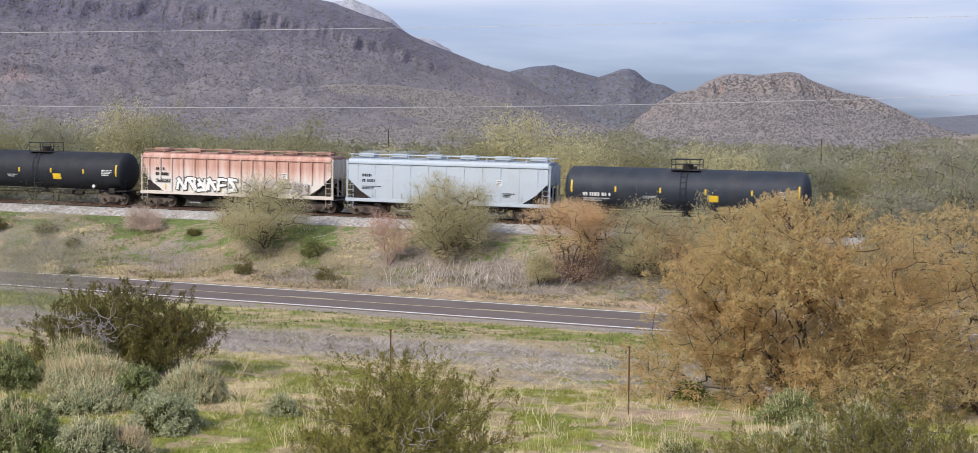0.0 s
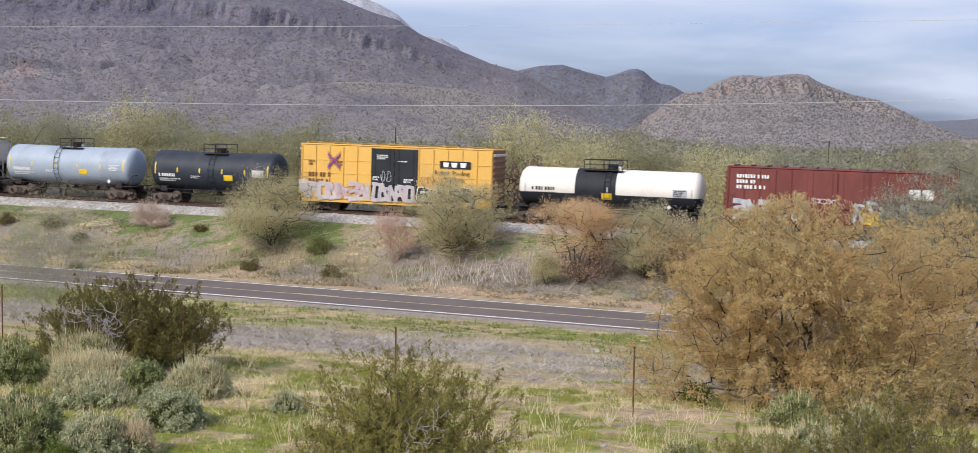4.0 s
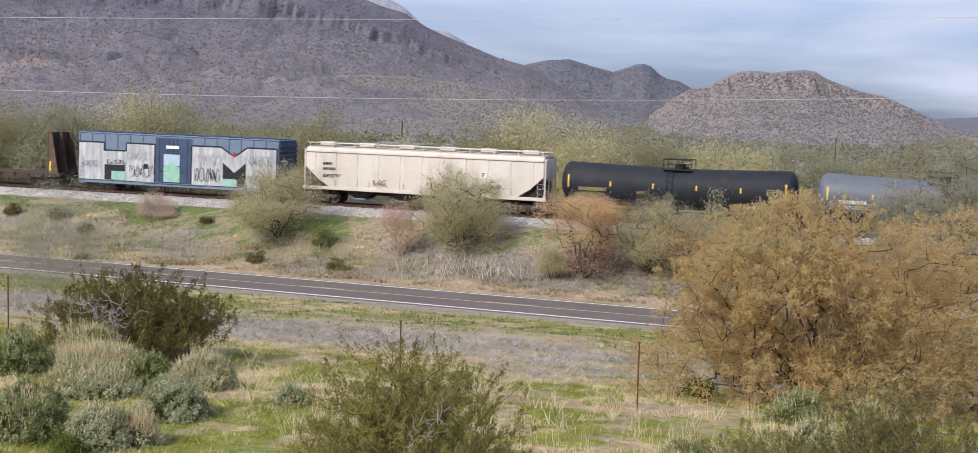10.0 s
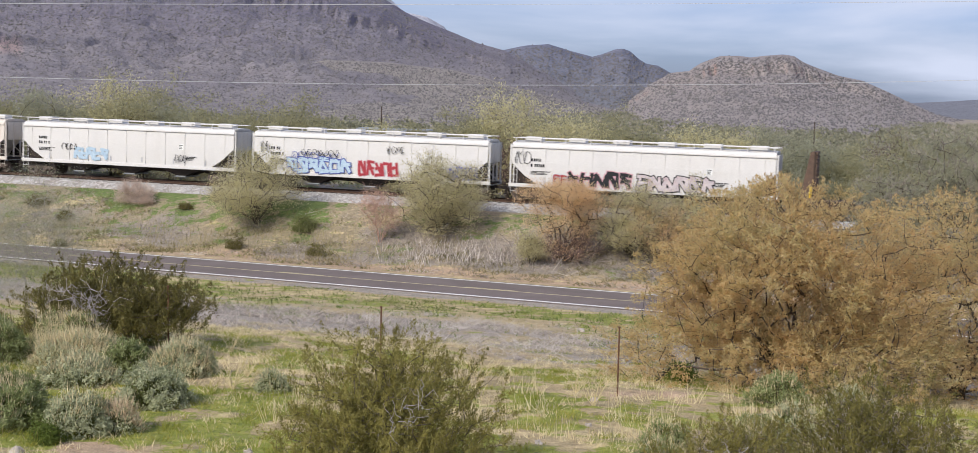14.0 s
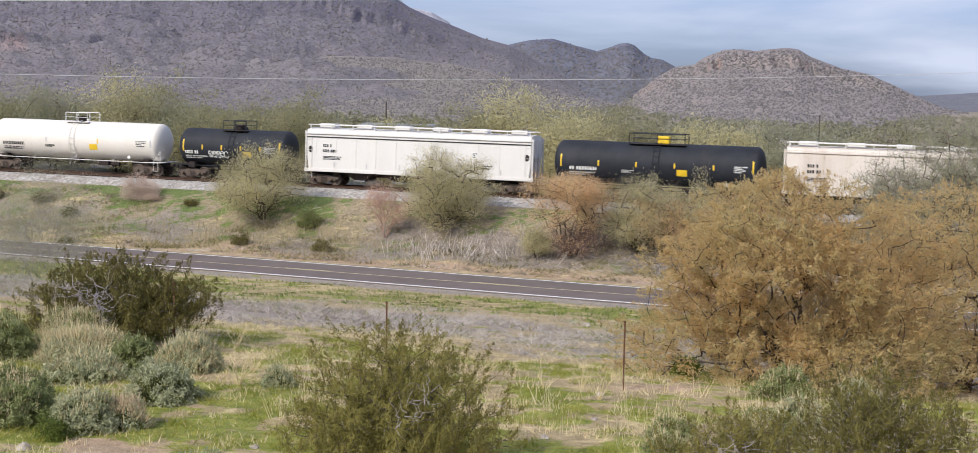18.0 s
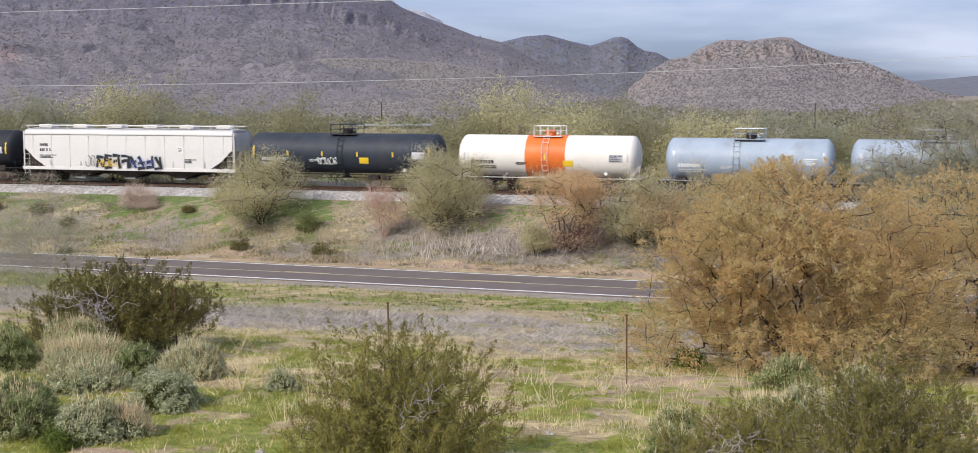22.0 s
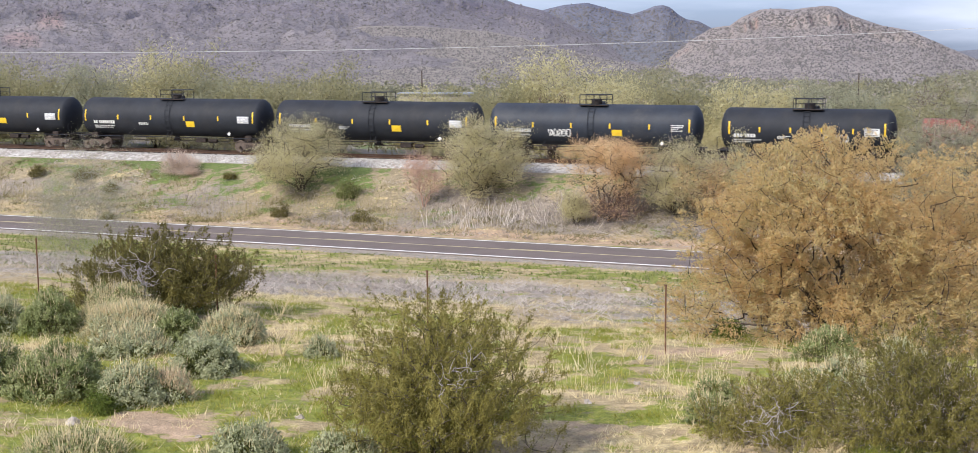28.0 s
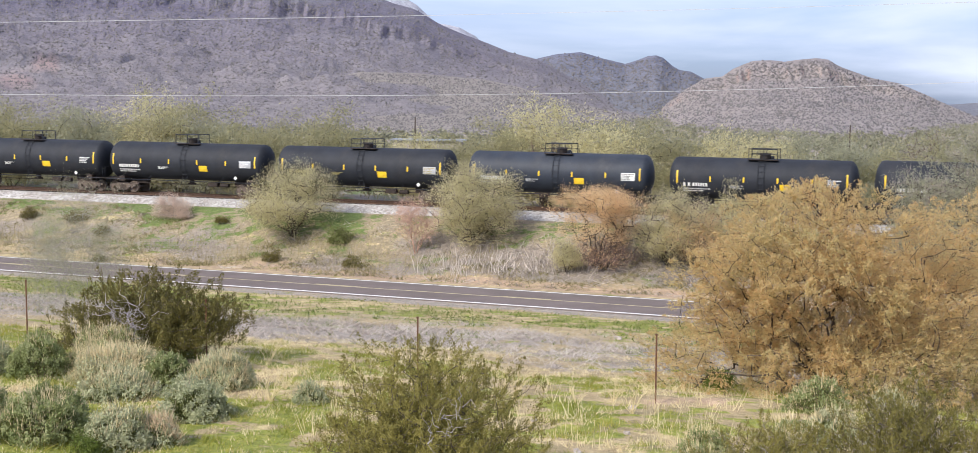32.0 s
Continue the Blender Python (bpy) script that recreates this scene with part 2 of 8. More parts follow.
M["wood_pole"] = surface("weathered_pole_timber", lin("#3c342e"), lin("#574b42"), 3, 0.9, 0.0, 30, 0.3)
M["wire"] = surface("bright_aluminium_cable", lin("#b2b2b2"), lin("#c0c0c0"), 3, 0.7, 0.0, 30, 0.0)
M["stone"] = surface("pale_desert_stone", lin("#948a80"), lin("#b5aba0"), 5, 0.9, 0.0, 30, 0.3)
M["asphalt"] = surface("worn_asphalt", lin("#655b56"), lin("#746964"), 0.35, 0.9, 0.0, 60, 0.3, lin("#766a68"), 0.25, 0.4)
M["line_white"] = surface("white_road_paint", lin("#d8d6d2"), lin("#ebe9e4"), 2, 0.7, 0.0, 40, 0.1)
M["line_yellow"] = surface("yellow_road_paint", lin("#b6a880"), lin("#c8bc96"), 2, 0.7, 0.0, 40, 0.1)
M["mesquite"] = leafy("olive_leaves", [lin("#b1a87a"), lin("#c1b88b"), lin("#cdc59b"), lin("#d8d1b3")], through_light=0.55)
M["creosote"] = leafy("creosote_leaves", [lin("#605c2c"), lin("#766f38"), lin("#8f8648"), lin("#a89c5e")], through_light=0.3)
M["olive_creosote"] = leafy("olive_creosote_leaves", [lin("#535027"), lin("#686131"), lin("#80783f"), lin("#988e52")], through_light=0.3)
M["dark_creosote"] = leafy("dark_creosote_leaves", [lin("#484522"), lin("#5c562c"), lin("#736b38"), lin("#8b824a")], through_light=0.3)
M["golden"] = leafy("golden_brown_leaves", [lin("#c09264"), lin("#cba876"), lin("#d0b885"), lin("#c3b584"), lin("#a3a170")], through_light=0.6, patch=0.5)
M["rust_leaf"] = leafy("rust_orange_leaves", [lin("#cda276"), lin("#d6b286"), lin("#d6be94"), lin("#c6ba90")], through_light=0.5, patch=0.8)
M["palo"] = leafy("palo_verde_twigs", [lin("#95916c"), lin("#9f9b75"), lin("#aaa482"), lin("#b4ad8e")], through_light=0.6, patch=0.25)
M["palo_grey"] = leafy("grey_green_twigs", [lin("#9a997e"), lin("#a6a58a"), lin("#b2b198")], through_light=0.6, patch=0.3)
M["silver_leaf"] = leafy("silvery_brittlebush_leaves", [lin("#798058"), lin("#949874"), lin("#aeb08c"), lin("#c6c6a6")], through_light=0.25, patch=3.0)
M["fresh_leaf"] = leafy("greener_brittlebush_leaves", [lin("#5c6838"), lin("#77814e"), lin("#939868"), lin("#adad84")], through_light=0.25, patch=3.0)
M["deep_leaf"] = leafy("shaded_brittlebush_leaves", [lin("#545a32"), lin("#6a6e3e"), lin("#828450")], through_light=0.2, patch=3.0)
M["plum_twig"] = leafy("dark_plum_brown_twigs", [lin("#5e4c46"), lin("#776058"), lin("#92786c")], 0.8, 0.1, 0.8)
M["rosy_stalk"] = leafy("rosy_straw_stalks", [lin("#b8a284"), lin("#d0ba9a"), lin("#e2d2b4")], 0.7, 0.3)
M["bank_grass"] = leafy("deep_green_bank_grass", [lin("#4e6226"), lin("#637636"), lin("#7d884c"), lin("#9c9c6a")], 0.6, 0.4, 0.4)
M["tuft_green"] = leafy("dark_weed_green", [lin("#46541e"), lin("#5c6a2a"), lin("#78803c")], 0.6, 0.3, 0.4)
M["bank_weed"] = leafy("dull_olive_weeds", [lin("#666142"), lin("#7d7650"), lin("#958c64")], 0.7, 0.3, 0.4)
M["blush"] = leafy("pinkish_dry_twigs", [lin("#b49e8e"), lin("#ccb8a8"), lin("#dfcfc0")], 0.8, 0.35, 0.8)
M["plain_scrub"] = leafy("grey_olive_plain_scrub", [lin("#7d7c66"), lin("#8d8b74"), lin("#9c9984")], 0.7, 0.4, 0.05)
M["green_leaf"] = leafy("fresh_green_leaves", [lin("#5e653a"), lin("#757b48"), lin("#8d8f5a")])
M["grass"] = leafy("winter_grass", [lin("#657326"), lin("#848c38"), lin("#a5a04e"), lin("#c0b26e")], 0.6, 0.45, 0.9)
M["dead_twig"] = leafy("dead_grey_twigs", [lin("#776d65"), lin("#90867d"), lin("#ada297")], 0.8, 0.1, 0.8)

# ---- mesh helpers ----


class Geo:
    """Collects vertices and faces of one mesh."""

    def __init__(self):
        self.v, self.f = [], []

    def add(self, verts, faces):
        k = len(self.v)
        self.v += [tuple(p) for p in verts]
        self.f += [tuple(i + k for i in q) for q in faces]
        return self

    def box(self, x0, x1, y0, y1, z0, z1, c=0.012):
        """A box with chamfered edges."""
        c = min(c, (x1 - x0) * 0.3, (y1 - y0) * 0.3, (z1 - z0) * 0.3)
        vs, ix = [], {}
        for i, x in enumerate((x0, x1)):
            for j, y in enumerate((y0, y1)):
                for k, z in enumerate((z0, z1)):
                    for a in range(3):
                        p = [x, y, z]
                        for b in range(3):
                            if b != a:
                                p[b] += c * (1 if (i, j, k)[b] == 0 else -1)
                        ix[i, j, k, a] = len(vs)
                        vs.append(p)
        fs = []
        for a in range(3):
            u, w = [b for b in range(3) if b != a]
            for s in (0, 1):
                ring = []
                for m, q in ((0, 0), (1, 0), (1, 1), (0, 1)):
                    key = [0, 0, 0]
                    key[a], key[u], key[w] = s, m, q
                    ring.append(ix[(*key, a)])
                fs.append(ring if (s == 1) == (a != 1) else ring[::-1])
            for m in (0, 1):
                for q in (0, 1):
                    e0, e1 = [0, 0, 0], [0, 0, 0]
                    e0[a], e1[a] = 0, 1
                    e0[u] = e1[u] = m
                    e0[w] = e1[w] = q
                    ring = [ix[(*e0, u)], ix[(*e1, u)], ix[(*e1, w)], ix[(*e0, w)]]
                    fs.append(ring)
        for i in (0, 1):
            for j in (0, 1):
                for k in (0, 1):
                    fs.append([ix[i, j, k, a] for a in range(3)])
        return self.add(vs, fs)

    def tube(self, p0, p1, r0, r1=None, n=6, caps=True):
        r1 = r0 if r1 is None else r1
        a, b = Vector(p0), Vector(p1)
        d = (b - a).normalized()
        u = d.orthogonal().normalized()
        w = d.cross(u)
        vs = []
        for c, r in ((a, r0), (b, r1)):
            vs += [c + (u * math.cos(2 * math.pi * i / n) + w * math.sin(2 * math.pi * i / n)) * r for i in range(n)]
        fs = [(i, (i + 1) % n, n + (i + 1) % n, n + i) for i in range(n)]
        if caps:
            fs += [tuple(range(n))[::-1], tuple(range(n, 2 * n))]
        return self.add(vs, fs)

    def path(self, pts, r, n=5):
        for a, b in zip(pts, pts[1:]):
            self.tube(a, b, r, n=n)
        return self

    def prism(self, outline, y0, y1):
        """An outline in x and z, pushed through from y0 to y1."""
        n = len(outline)
        vs = [(x, y0, z) for x, z in outline] + [(x, y1, z) for x, z in outline]
        return self.add(vs, [tuple(range(n)), tuple(range(n, 2 * n))[::-1]] + [(i, n + i, n + (i + 1) % n, (i + 1) % n) for i in range(n)])

    def mesh(self, name, material, smooth=False):
        me = bpy.data.meshes.new(name)
        me.from_pydata(self.v, [], self.f)
        b = bmesh.new()
        b.from_mesh(me)
        bmesh.ops.recalc_face_normals(b, faces=b.faces)
        b.to_mesh(me)
        b.free()
        if smooth:
            me.shade_smooth()
        me.materials.append(material)
        return me


JOINED = ("car_number", "stencil", "data_lettering", "reporting_mark", "panel_rim", "graffiti_fill", "graffiti_outline", "graffiti_scrawl", "dead_branch")


def part(name, g, material, parent, label="", smooth=False):
    """Links a mesh as ONE object under a thing or a part."""
    me = g if isinstance(g, bpy.types.Mesh) else g.mesh(name, material, smooth)
    ob = new(name, me)
    ob.parent = parent
    return tagged(ob, label, kind="stuff" if name in JOINED else "")


def thing(name, label, category, group="", kind="", m=None):
    ob = new(name)
    ob.empty_display_size = 0.3
    if m is not None:
        ob.matrix_basis = m
    return tagged(ob, label, category, group, kind)


def raw_mesh(name, verts, faces, material, smooth=False):
    me = bpy.data.meshes.new(name)
    verts, faces = np.asarray(verts, np.float32), np.asarray(faces, np.int32)
    me.vertices.add(len(verts))
    me.vertices.foreach_set("co", verts.ravel())
    k = faces.shape[1]
    me.loops.add(faces.size)
    me.loops.foreach_set("vertex_index", faces.ravel())
    me.polygons.add(len(faces))
    me.polygons.foreach_set("loop_start", np.arange(0, faces.size, k, dtype=np.int32))
    me.update(calc_edges=True)
    if smooth:
        me.shade_smooth()
    me.materials.append(material)
    return me


def lattice(seed):
    return np.random.default_rng(seed).random((256, 256))


LAT = lattice(5)


def vnoise(x, y, scale=1.0, octaves=4, gain=0.5):
    """Smooth value noise in 0..1 on arrays."""
    x, y = np.asarray(x, float) * scale, np.asarray(y, float) * scale
    out, amp, tot = 0, 1.0, 0
    for o in range(octaves):
        xi, yi = np.floor(x).astype(int), np.floor(y).astype(int)
        fx, fy = x - xi, y - yi
        fx, fy = fx * fx * (3 - 2 * fx), fy * fy * (3 - 2 * fy)
        a, b = LAT[xi % 256, yi % 256], LAT[(xi + 1) % 256, yi % 256]
        c, d = LAT[xi % 256, (yi + 1) % 256], LAT[(xi + 1) % 256, (yi + 1) % 256]
        out = out + amp * ((a * (1 - fx) + b * fx) * (1 - fy) + (c * (1 - fx) + d * fx) * fy)
        tot += amp
        amp *= gain
        x, y = x * 2.03 + 17.3, y * 2.03 + 9.1
    return out / tot


# ---- the plan: railway, road and lie of the land ----
RAIL_ANGLE = -17.596                      # the track's bearing against +x
DX, DY = 0.9532, -0.3023                  # along the track, the way the train goes
NX, NY = 0.3023, 0.9532                   # across it, away from the camera
TRACK_P, RAIL_Z = 98.0, 3.7
ROAD_ANGLE, ROAD_Y = -19.85, 79.88
RX, RY = 0.3396, 0.9406                   # across the road, away from the camera
CAR = pose(0, 0, 0, 0, 0, RAIL_ANGLE)


def on_track(s, p=TRACK_P, z=RAIL_Z):
    return Vector((DX * s + NX * p, DY * s + NY * p, z))


def ground_z(x, y):
    x, y = np.asarray(x, float), np.asarray(y, float)
    r = x * RX + (y - ROAD_Y) * RY
    p = x * NX + y * NY
    near = np.interp(r, (-400, -120, -80, -50, -40, -30, -20, -10, -4.2, -3.2), (7.0, 7.0, 6.6, 5.65, 4.15, 2.65, 1.3, 0.3, -0.05, -0.05))
    f = np.clip((r - 4.2) / np.maximum(r - 4.2 + np.maximum(94.6 - p, 0), 0.01), 0, 1)
    mid = np.interp(f, (0, 0.15, 0.6, 0.86, 1), (-0.08, -0.15, 0.8, 2.35, 2.98))
    back = np.interp(p, (94.6, 101.4, 105, 140, 400, 2000, 6000), (2.98, 2.6, 2.2, 2.5, 2.5, 2.5, 2.5))
    return np.where(r < 4.2, near, np.where(p < 94.6, mid, back))


def relief(x, y):
    r = np.abs(x * RX + (y - ROAD_Y) * RY)
    p = np.abs(x * NX + y * NY - TRACK_P)
    calm = np.clip((r - 4.0) / 6, 0, 1) * np.clip((p - 5.0) / 6, 0, 1)
    return ((vnoise(x, y, 0.25, 3) - 0.5) * 0.35 + (vnoise(x + 40, y, 1.1, 3) - 0.5) * 0.12) * calm


def land(x, y):
    return float(ground_z(x, y) + relief(np.array(x), np.array(y)))


def graded(lo, hi, fine_lo, fine_hi, step, grow=1.12):
    mid = list(np.arange(fine_lo, fine_hi, step))
    a, s, left = fine_lo, step, []
    while a > lo:
        s *= grow
        a -= s
        left.append(max(a, lo))
    b, s, right = mid[-1], step, []
    while b < hi:
        s *= grow
        b += s
        right.append(min(b, hi))
    return np.array(left[::-1] + mid + right)


def ground_material():
    m, n, l, p = nodes_of("desert_ground")
    at = {}
    for k in ("green", "straw", "bare", "lilac", "bank"):
        a = n.new("ShaderNodeAttribute")
        a.attribute_name = k
        at[k] = a.outputs["Fac"]
    big, small, tiny = noise_tex(n, l, 0.9, 5.0, 0.65), noise_tex(n, l, 6.0, 5.0, 0.7), noise_tex(n, l, 40.0, 3.0)
    mott = noise_tex(n, l, 2.2, 7.0, 0.68, squash=(0.75, 1.0, 1.0))
    earth = ramp(n, [(0.3, lin("#8c7a5c")), (0.55, lin("#aa9774")), (0.75, lin("#c6b490"))])
    l.new(small.outputs["Fac"], earth.inputs["Fac"])
    red = ramp(n, [(0.3, lin("#9a826a")), (0.7, lin("#c0a68c"))])
    l.new(small.outputs["Fac"], red.inputs["Fac"])
    straw = ramp(n, [(0.25, lin("#96845f")), (0.5, lin("#b6a47b")), (0.75, lin("#d2c29c"))])
    l.new(small.outputs["Fac"], straw.inputs["Fac"])
    green = ramp(n, [(0.25, lin("#596521")), (0.5, lin("#7c8232")), (0.75, lin("#a79d54"))])
    l.new(small.outputs["Fac"], green.inputs["Fac"])
    lilac = ramp(n, [(0.25, lin("#7a7068")), (0.5, lin("#948a80")), (0.75, lin("#b2a89c"))])
    l.new(small.outputs["Fac"], lilac.inputs["Fac"])

    # the bank beyond the road is greyer earth with deeper green
    grey = ramp(n, [(0.3, lin("#80735f")), (0.55, lin("#978970")), (0.75, lin("#b0a188"))])
    l.new(small.outputs["Fac"], grey.inputs["Fac"])
    deep = ramp(n, [(0.25, lin("#485a28")), (0.5, lin("#5f6e38")), (0.75, lin("#828856"))])
    l.new(small.outputs["Fac"], deep.inputs["Fac"])
    debris = ramp(n, [(0.25, lin("#72685f")), (0.5, lin("#8e8378")), (0.75, lin("#ac9f92"))])
    l.new(small.outputs["Fac"], debris.inputs["Fac"])
    litter = mixed(n, l, at["bank"], lilac.outputs["Color"], debris.outputs["Color"])
    soil = mixed(n, l, at["bank"], earth.outputs["Color"], grey.outputs["Color"])
    verdure = mixed(n, l, at["bank"], green.outputs["Color"], deep.outputs["Color"])

    def sharp(v, t, gain=1.0):
        # the edge of a patch is frayed by the noise
        a = n.new("ShaderNodeMath")
        a.operation = "ADD"
        k = n.new("ShaderNodeMath")
        k.operation = "MULTIPLY_ADD"
        k.inputs[1].default_value, k.inputs[2].default_value = gain, 0.5 - 0.5 * gain
        l.new(t.outputs["Fac"], k.inputs[0])
        l.new(v, a.inputs[0])
        l.new(k.outputs[0], a.inputs[1])
        r = ramp(n, [(0.86, (0, 0, 0, 1)), (1.06, (1, 1, 1, 1))])
        d = n.new("ShaderNodeMath")
        d.operation = "MULTIPLY"
        d.inputs[1].default_value = 0.9
        l.new(a.outputs[0], d.inputs[0])
        l.new(d.outputs[0], r.inputs["Fac"])
        return r.outputs["Color"]

    col = mixed(n, l, sharp(at["bare"], big), soil, red.outputs["Color"])
    col = mixed(n, l, sharp(at["straw"], mott, 1.5), col, straw.outputs["Color"])
    col = mixed(n, l, sharp(at["lilac"], mott, 1.3), col, litter)
    col = mixed(n, l, sharp(at["green"], mott, 2.2), col, verdure)
    fr = ramp(n, [(0.3, (0.62, 0.62, 0.62, 1)), (0.7, (1.25, 1.25, 1.25, 1))])
    l.new(tiny.outputs["Fac"], fr.inputs["Fac"])
    col = mixed(n, l, 1.0, col, fr.outputs["Color"], "MULTIPLY")
    mo = ramp(n, [(0.32, (0.68, 0.71, 0.66, 1)), (0.66, (1.22, 1.19, 1.16, 1))])
    l.new(mott.outputs["Fac"], mo.inputs["Fac"])
    col = mixed(n, l, 1.0, col, mo.outputs["Color"], "MULTIPLY")
    l.new(col, p.inputs["Base Color"])
    p.inputs["Roughness"].default_value = 0.95
    bump_to(n, l, p, small.outputs["Fac"], 0.6, 0.08)
    return m


def cover_masks(x, y):
    """How green, strawy, bare or brush-grey the ground is at each place, 0 to 1."""
    r = x * RX + (y - ROAD_Y) * RY
    p = x * NX + y * NY
    f = f_mid(r, p)
    big, mid, fine = vnoise(x, y, 0.09, 3), vnoise(x + 90, y + 31, 0.33, 4), vnoise(x + 7, y + 3, 1.6, 3)
    g = np.interp(r, (-80, -60, -52, -47, -43, -20, -16, -12, -7, -5.4, -4.9), (0.5, 0.54, 0.52, 0.54, 0.15, 0.12, 0.52, 0.7, 0.66, 0.34, 0))
    g = np.where(r > 4.2, np.interp(p, (80, 84, 87, 89.5, 91.2, 94.5, 94.9, 120), (0.05, 0.2, 0.24, 0.28, 0.42, 0.62, 0.2, 0.3)) * np.interp(x, (-40, -15, -7, 5), (1, 1, 0.8, 0.4)), g)
    green = np.clip(g + (mid - 0.5) * 1.25 + (big - 0.5) * 0.4 + (fine - 0.5) * np.where(r > 4.2, 1.0, 1.7), 0, 1)
    st = np.interp(r, (-80, -56, -45, -40, -20, -14, -6.5, -5.4, -4.3, 4.5, 7, 14, 30), (0.4, 0.46, 0.4, 0.15, 0.2, 0.44, 0.52, 0.4, 0.2, 0.5, 0.32, 0.3, 0.2))
    sandy = np.interp(r, (4.3, 4.8, 7, 8.6), (0, 1, 0.9, 0)) * np.interp(x, (-14, -3), (0.15, 1))
    st = st * (1 - 0.45 * sandy)
    straw = np.clip(st + (vnoise(x + 11, y + 70, 0.4, 4) - 0.5) * 0.9 + (vnoise(x + 31, y + 7, 1.9, 3) - 0.5) * 0.8, 0, 1)
    li = np.interp(r, (-46, -42, -37, -22, -17, -13), (0.0, 0.45, 0.75, 0.78, 0.5, 0.0))
    li = np.where(r > 4.2, np.interp(f, (0.06, 0.2, 0.7, 0.84), (0.1, 0.68, 0.7, 0.05)) * np.interp(x, (-30, -12, -6, 12, 22), (0.75, 0.8, 1, 1, 0.6)), li)
    li = li * (1 - 0.9 * sandy)
    li = np.where(p > 106, 0.6, li)
    li = np.maximum(li, np.interp(r, (-5.7, -4.9, -3.3, -3.2), (0, 0.9, 0.9, 0)))
    lilac = np.clip(li + (vnoise(x + 5, y + 170, 0.3, 4) - 0.5) * 1.5 * (li > 0.02), 0, 1)
    ba = np.interp(r, (-80, -56, -48, -42, -6, -4.5, 4.3, 6, 9, 12), (0.35, 0.32, 0.3, 0.2, 0.1, 0.3, 0.4, 0.4, 0.2, 0.1))
    bare = np.clip(ba + (big - 0.5) * 1.0 + 0.5 * sandy, 0, 1)
    wav = vnoise(x + 3, y + 41, 0.9, 3) - 0.5
    spot = np.exp(-((x + 4.95) ** 2 / 0.6 + (y - 18.6 + wav * 1.6) ** 2 / 0.5)) * (0.1 + 1.4 * fine)
    spot2 = np.exp(-((x - 3.4) ** 2 / 2 + (y - 25.0 + wav * 1.2) ** 2 / 0.35)) * (0.1 + 0.9 * fine)
    k = np.clip(1 - 1.3 * (spot + spot2), 0, 1)
    return green * k, straw * k, np.clip(bare + spot + spot2, 0, 1), lilac


def f_mid(r, p):
    return np.clip((r - 4.2) / np.maximum(r - 4.2 + np.maximum(94.6 - p, 0), 0.01), 0, 1)


def build_ground():
    qs = graded(-3500, 3500, -60, 60, 0.7, 1.15)
    ps = graded(-600, 4700, 12, 108, 0.5, 1.13)
    # finer on the slope before the eye
    qs = np.unique(np.concatenate([qs, np.arange(-20, 16, 0.3)]))
    ps = np.unique(np.concatenate([ps, np.arange(13, 42, 0.25)]))
    Q, P = np.meshgrid(qs, ps)
    X, Y = DX * Q + NX * P, DY * Q + NY * P
    Z = ground_z(X, Y) + relief(X, Y)
    nq, npp = len(qs), len(ps)
    idx = np.arange(nq * npp).reshape(npp, nq)
    faces = np.stack([idx[:-1, :-1], idx[:-1, 1:], idx[1:, 1:], idx[1:, :-1]], -1).reshape(-1, 4)
    me = raw_mesh("ground", np.stack([X, Y, Z], -1).reshape(-1, 3), faces, ground_material(), True)
    for k, v in zip(("green", "straw", "bare", "lilac"), cover_masks(X.ravel(), Y.ravel())):
        a = me.attributes.new(k, "FLOAT", "POINT")
        a.data.foreach_set("value", v.astype(np.float32))
    a = me.attributes.new("bank", "FLOAT", "POINT")
    a.data.foreach_set("value", np.clip(((X * RX + (Y - ROAD_Y) * RY).ravel() - 7) / 3, 0, 1).astype(np.float32))
    tagged(new("ground", me), "dry desert ground with green winter grass and bare patches", "ground", kind="structure")


def strip(width0, width1, z0, z1, lo, hi, step):
    """A ribbon along x from lo to hi between two offsets in y, a closed slab."""
    g = Geo()
    xs = list(np.arange(lo, hi + 0.1, step))
    vs, fs = [], []
    for x in xs:
        vs += [(x, width0, z1), (x, width1, z1), (x, width1, z0), (x, width0, z0)]
    for i in range(len(xs) - 1):
        for k in range(4):
            fs.append((4 * i + k, 4 * i + (k + 1) % 4, 4 * i + 4 + (k + 1) % 4, 4 * i + 4 + k))
    return g.add(vs, fs)


def build_road():
    base = pose(0, ROAD_Y, 0, 0, 0, ROAD_ANGLE)
    road = new("road", strip(-3.35, 3.35, -0.4, 0.0, -600, 600, 20).mesh("road", M["asphalt"]))
    road.matrix_basis = base
    tagged(road, "worn grey asphalt two-lane road with painted lines", "road", kind="structure")
    part("edge_line", strip(-3.16, -2.92, -0.02, 0.006, -600, 600, 20), M["line_white"], road, "white edge line")
    part("edge_line", strip(2.95, 3.12, -0.02, 0.006, -600, 600, 20), M["line_white"], road, "white edge line")
    part("centre_line", strip(-0.16, -0.06, -0.02, 0.006, -600, 600, 20), M["line_yellow"], road, "faded yellow centre line")
    g = Geo()
    for k in range(-40, 40):
        g.box(k * 12.2, k * 12.2 + 3.05, 0.06, 0.16, -0.02, 0.006, 0.001)
    part("centre_dashes", g, M["line_yellow"], road, "broken yellow centre dashes")


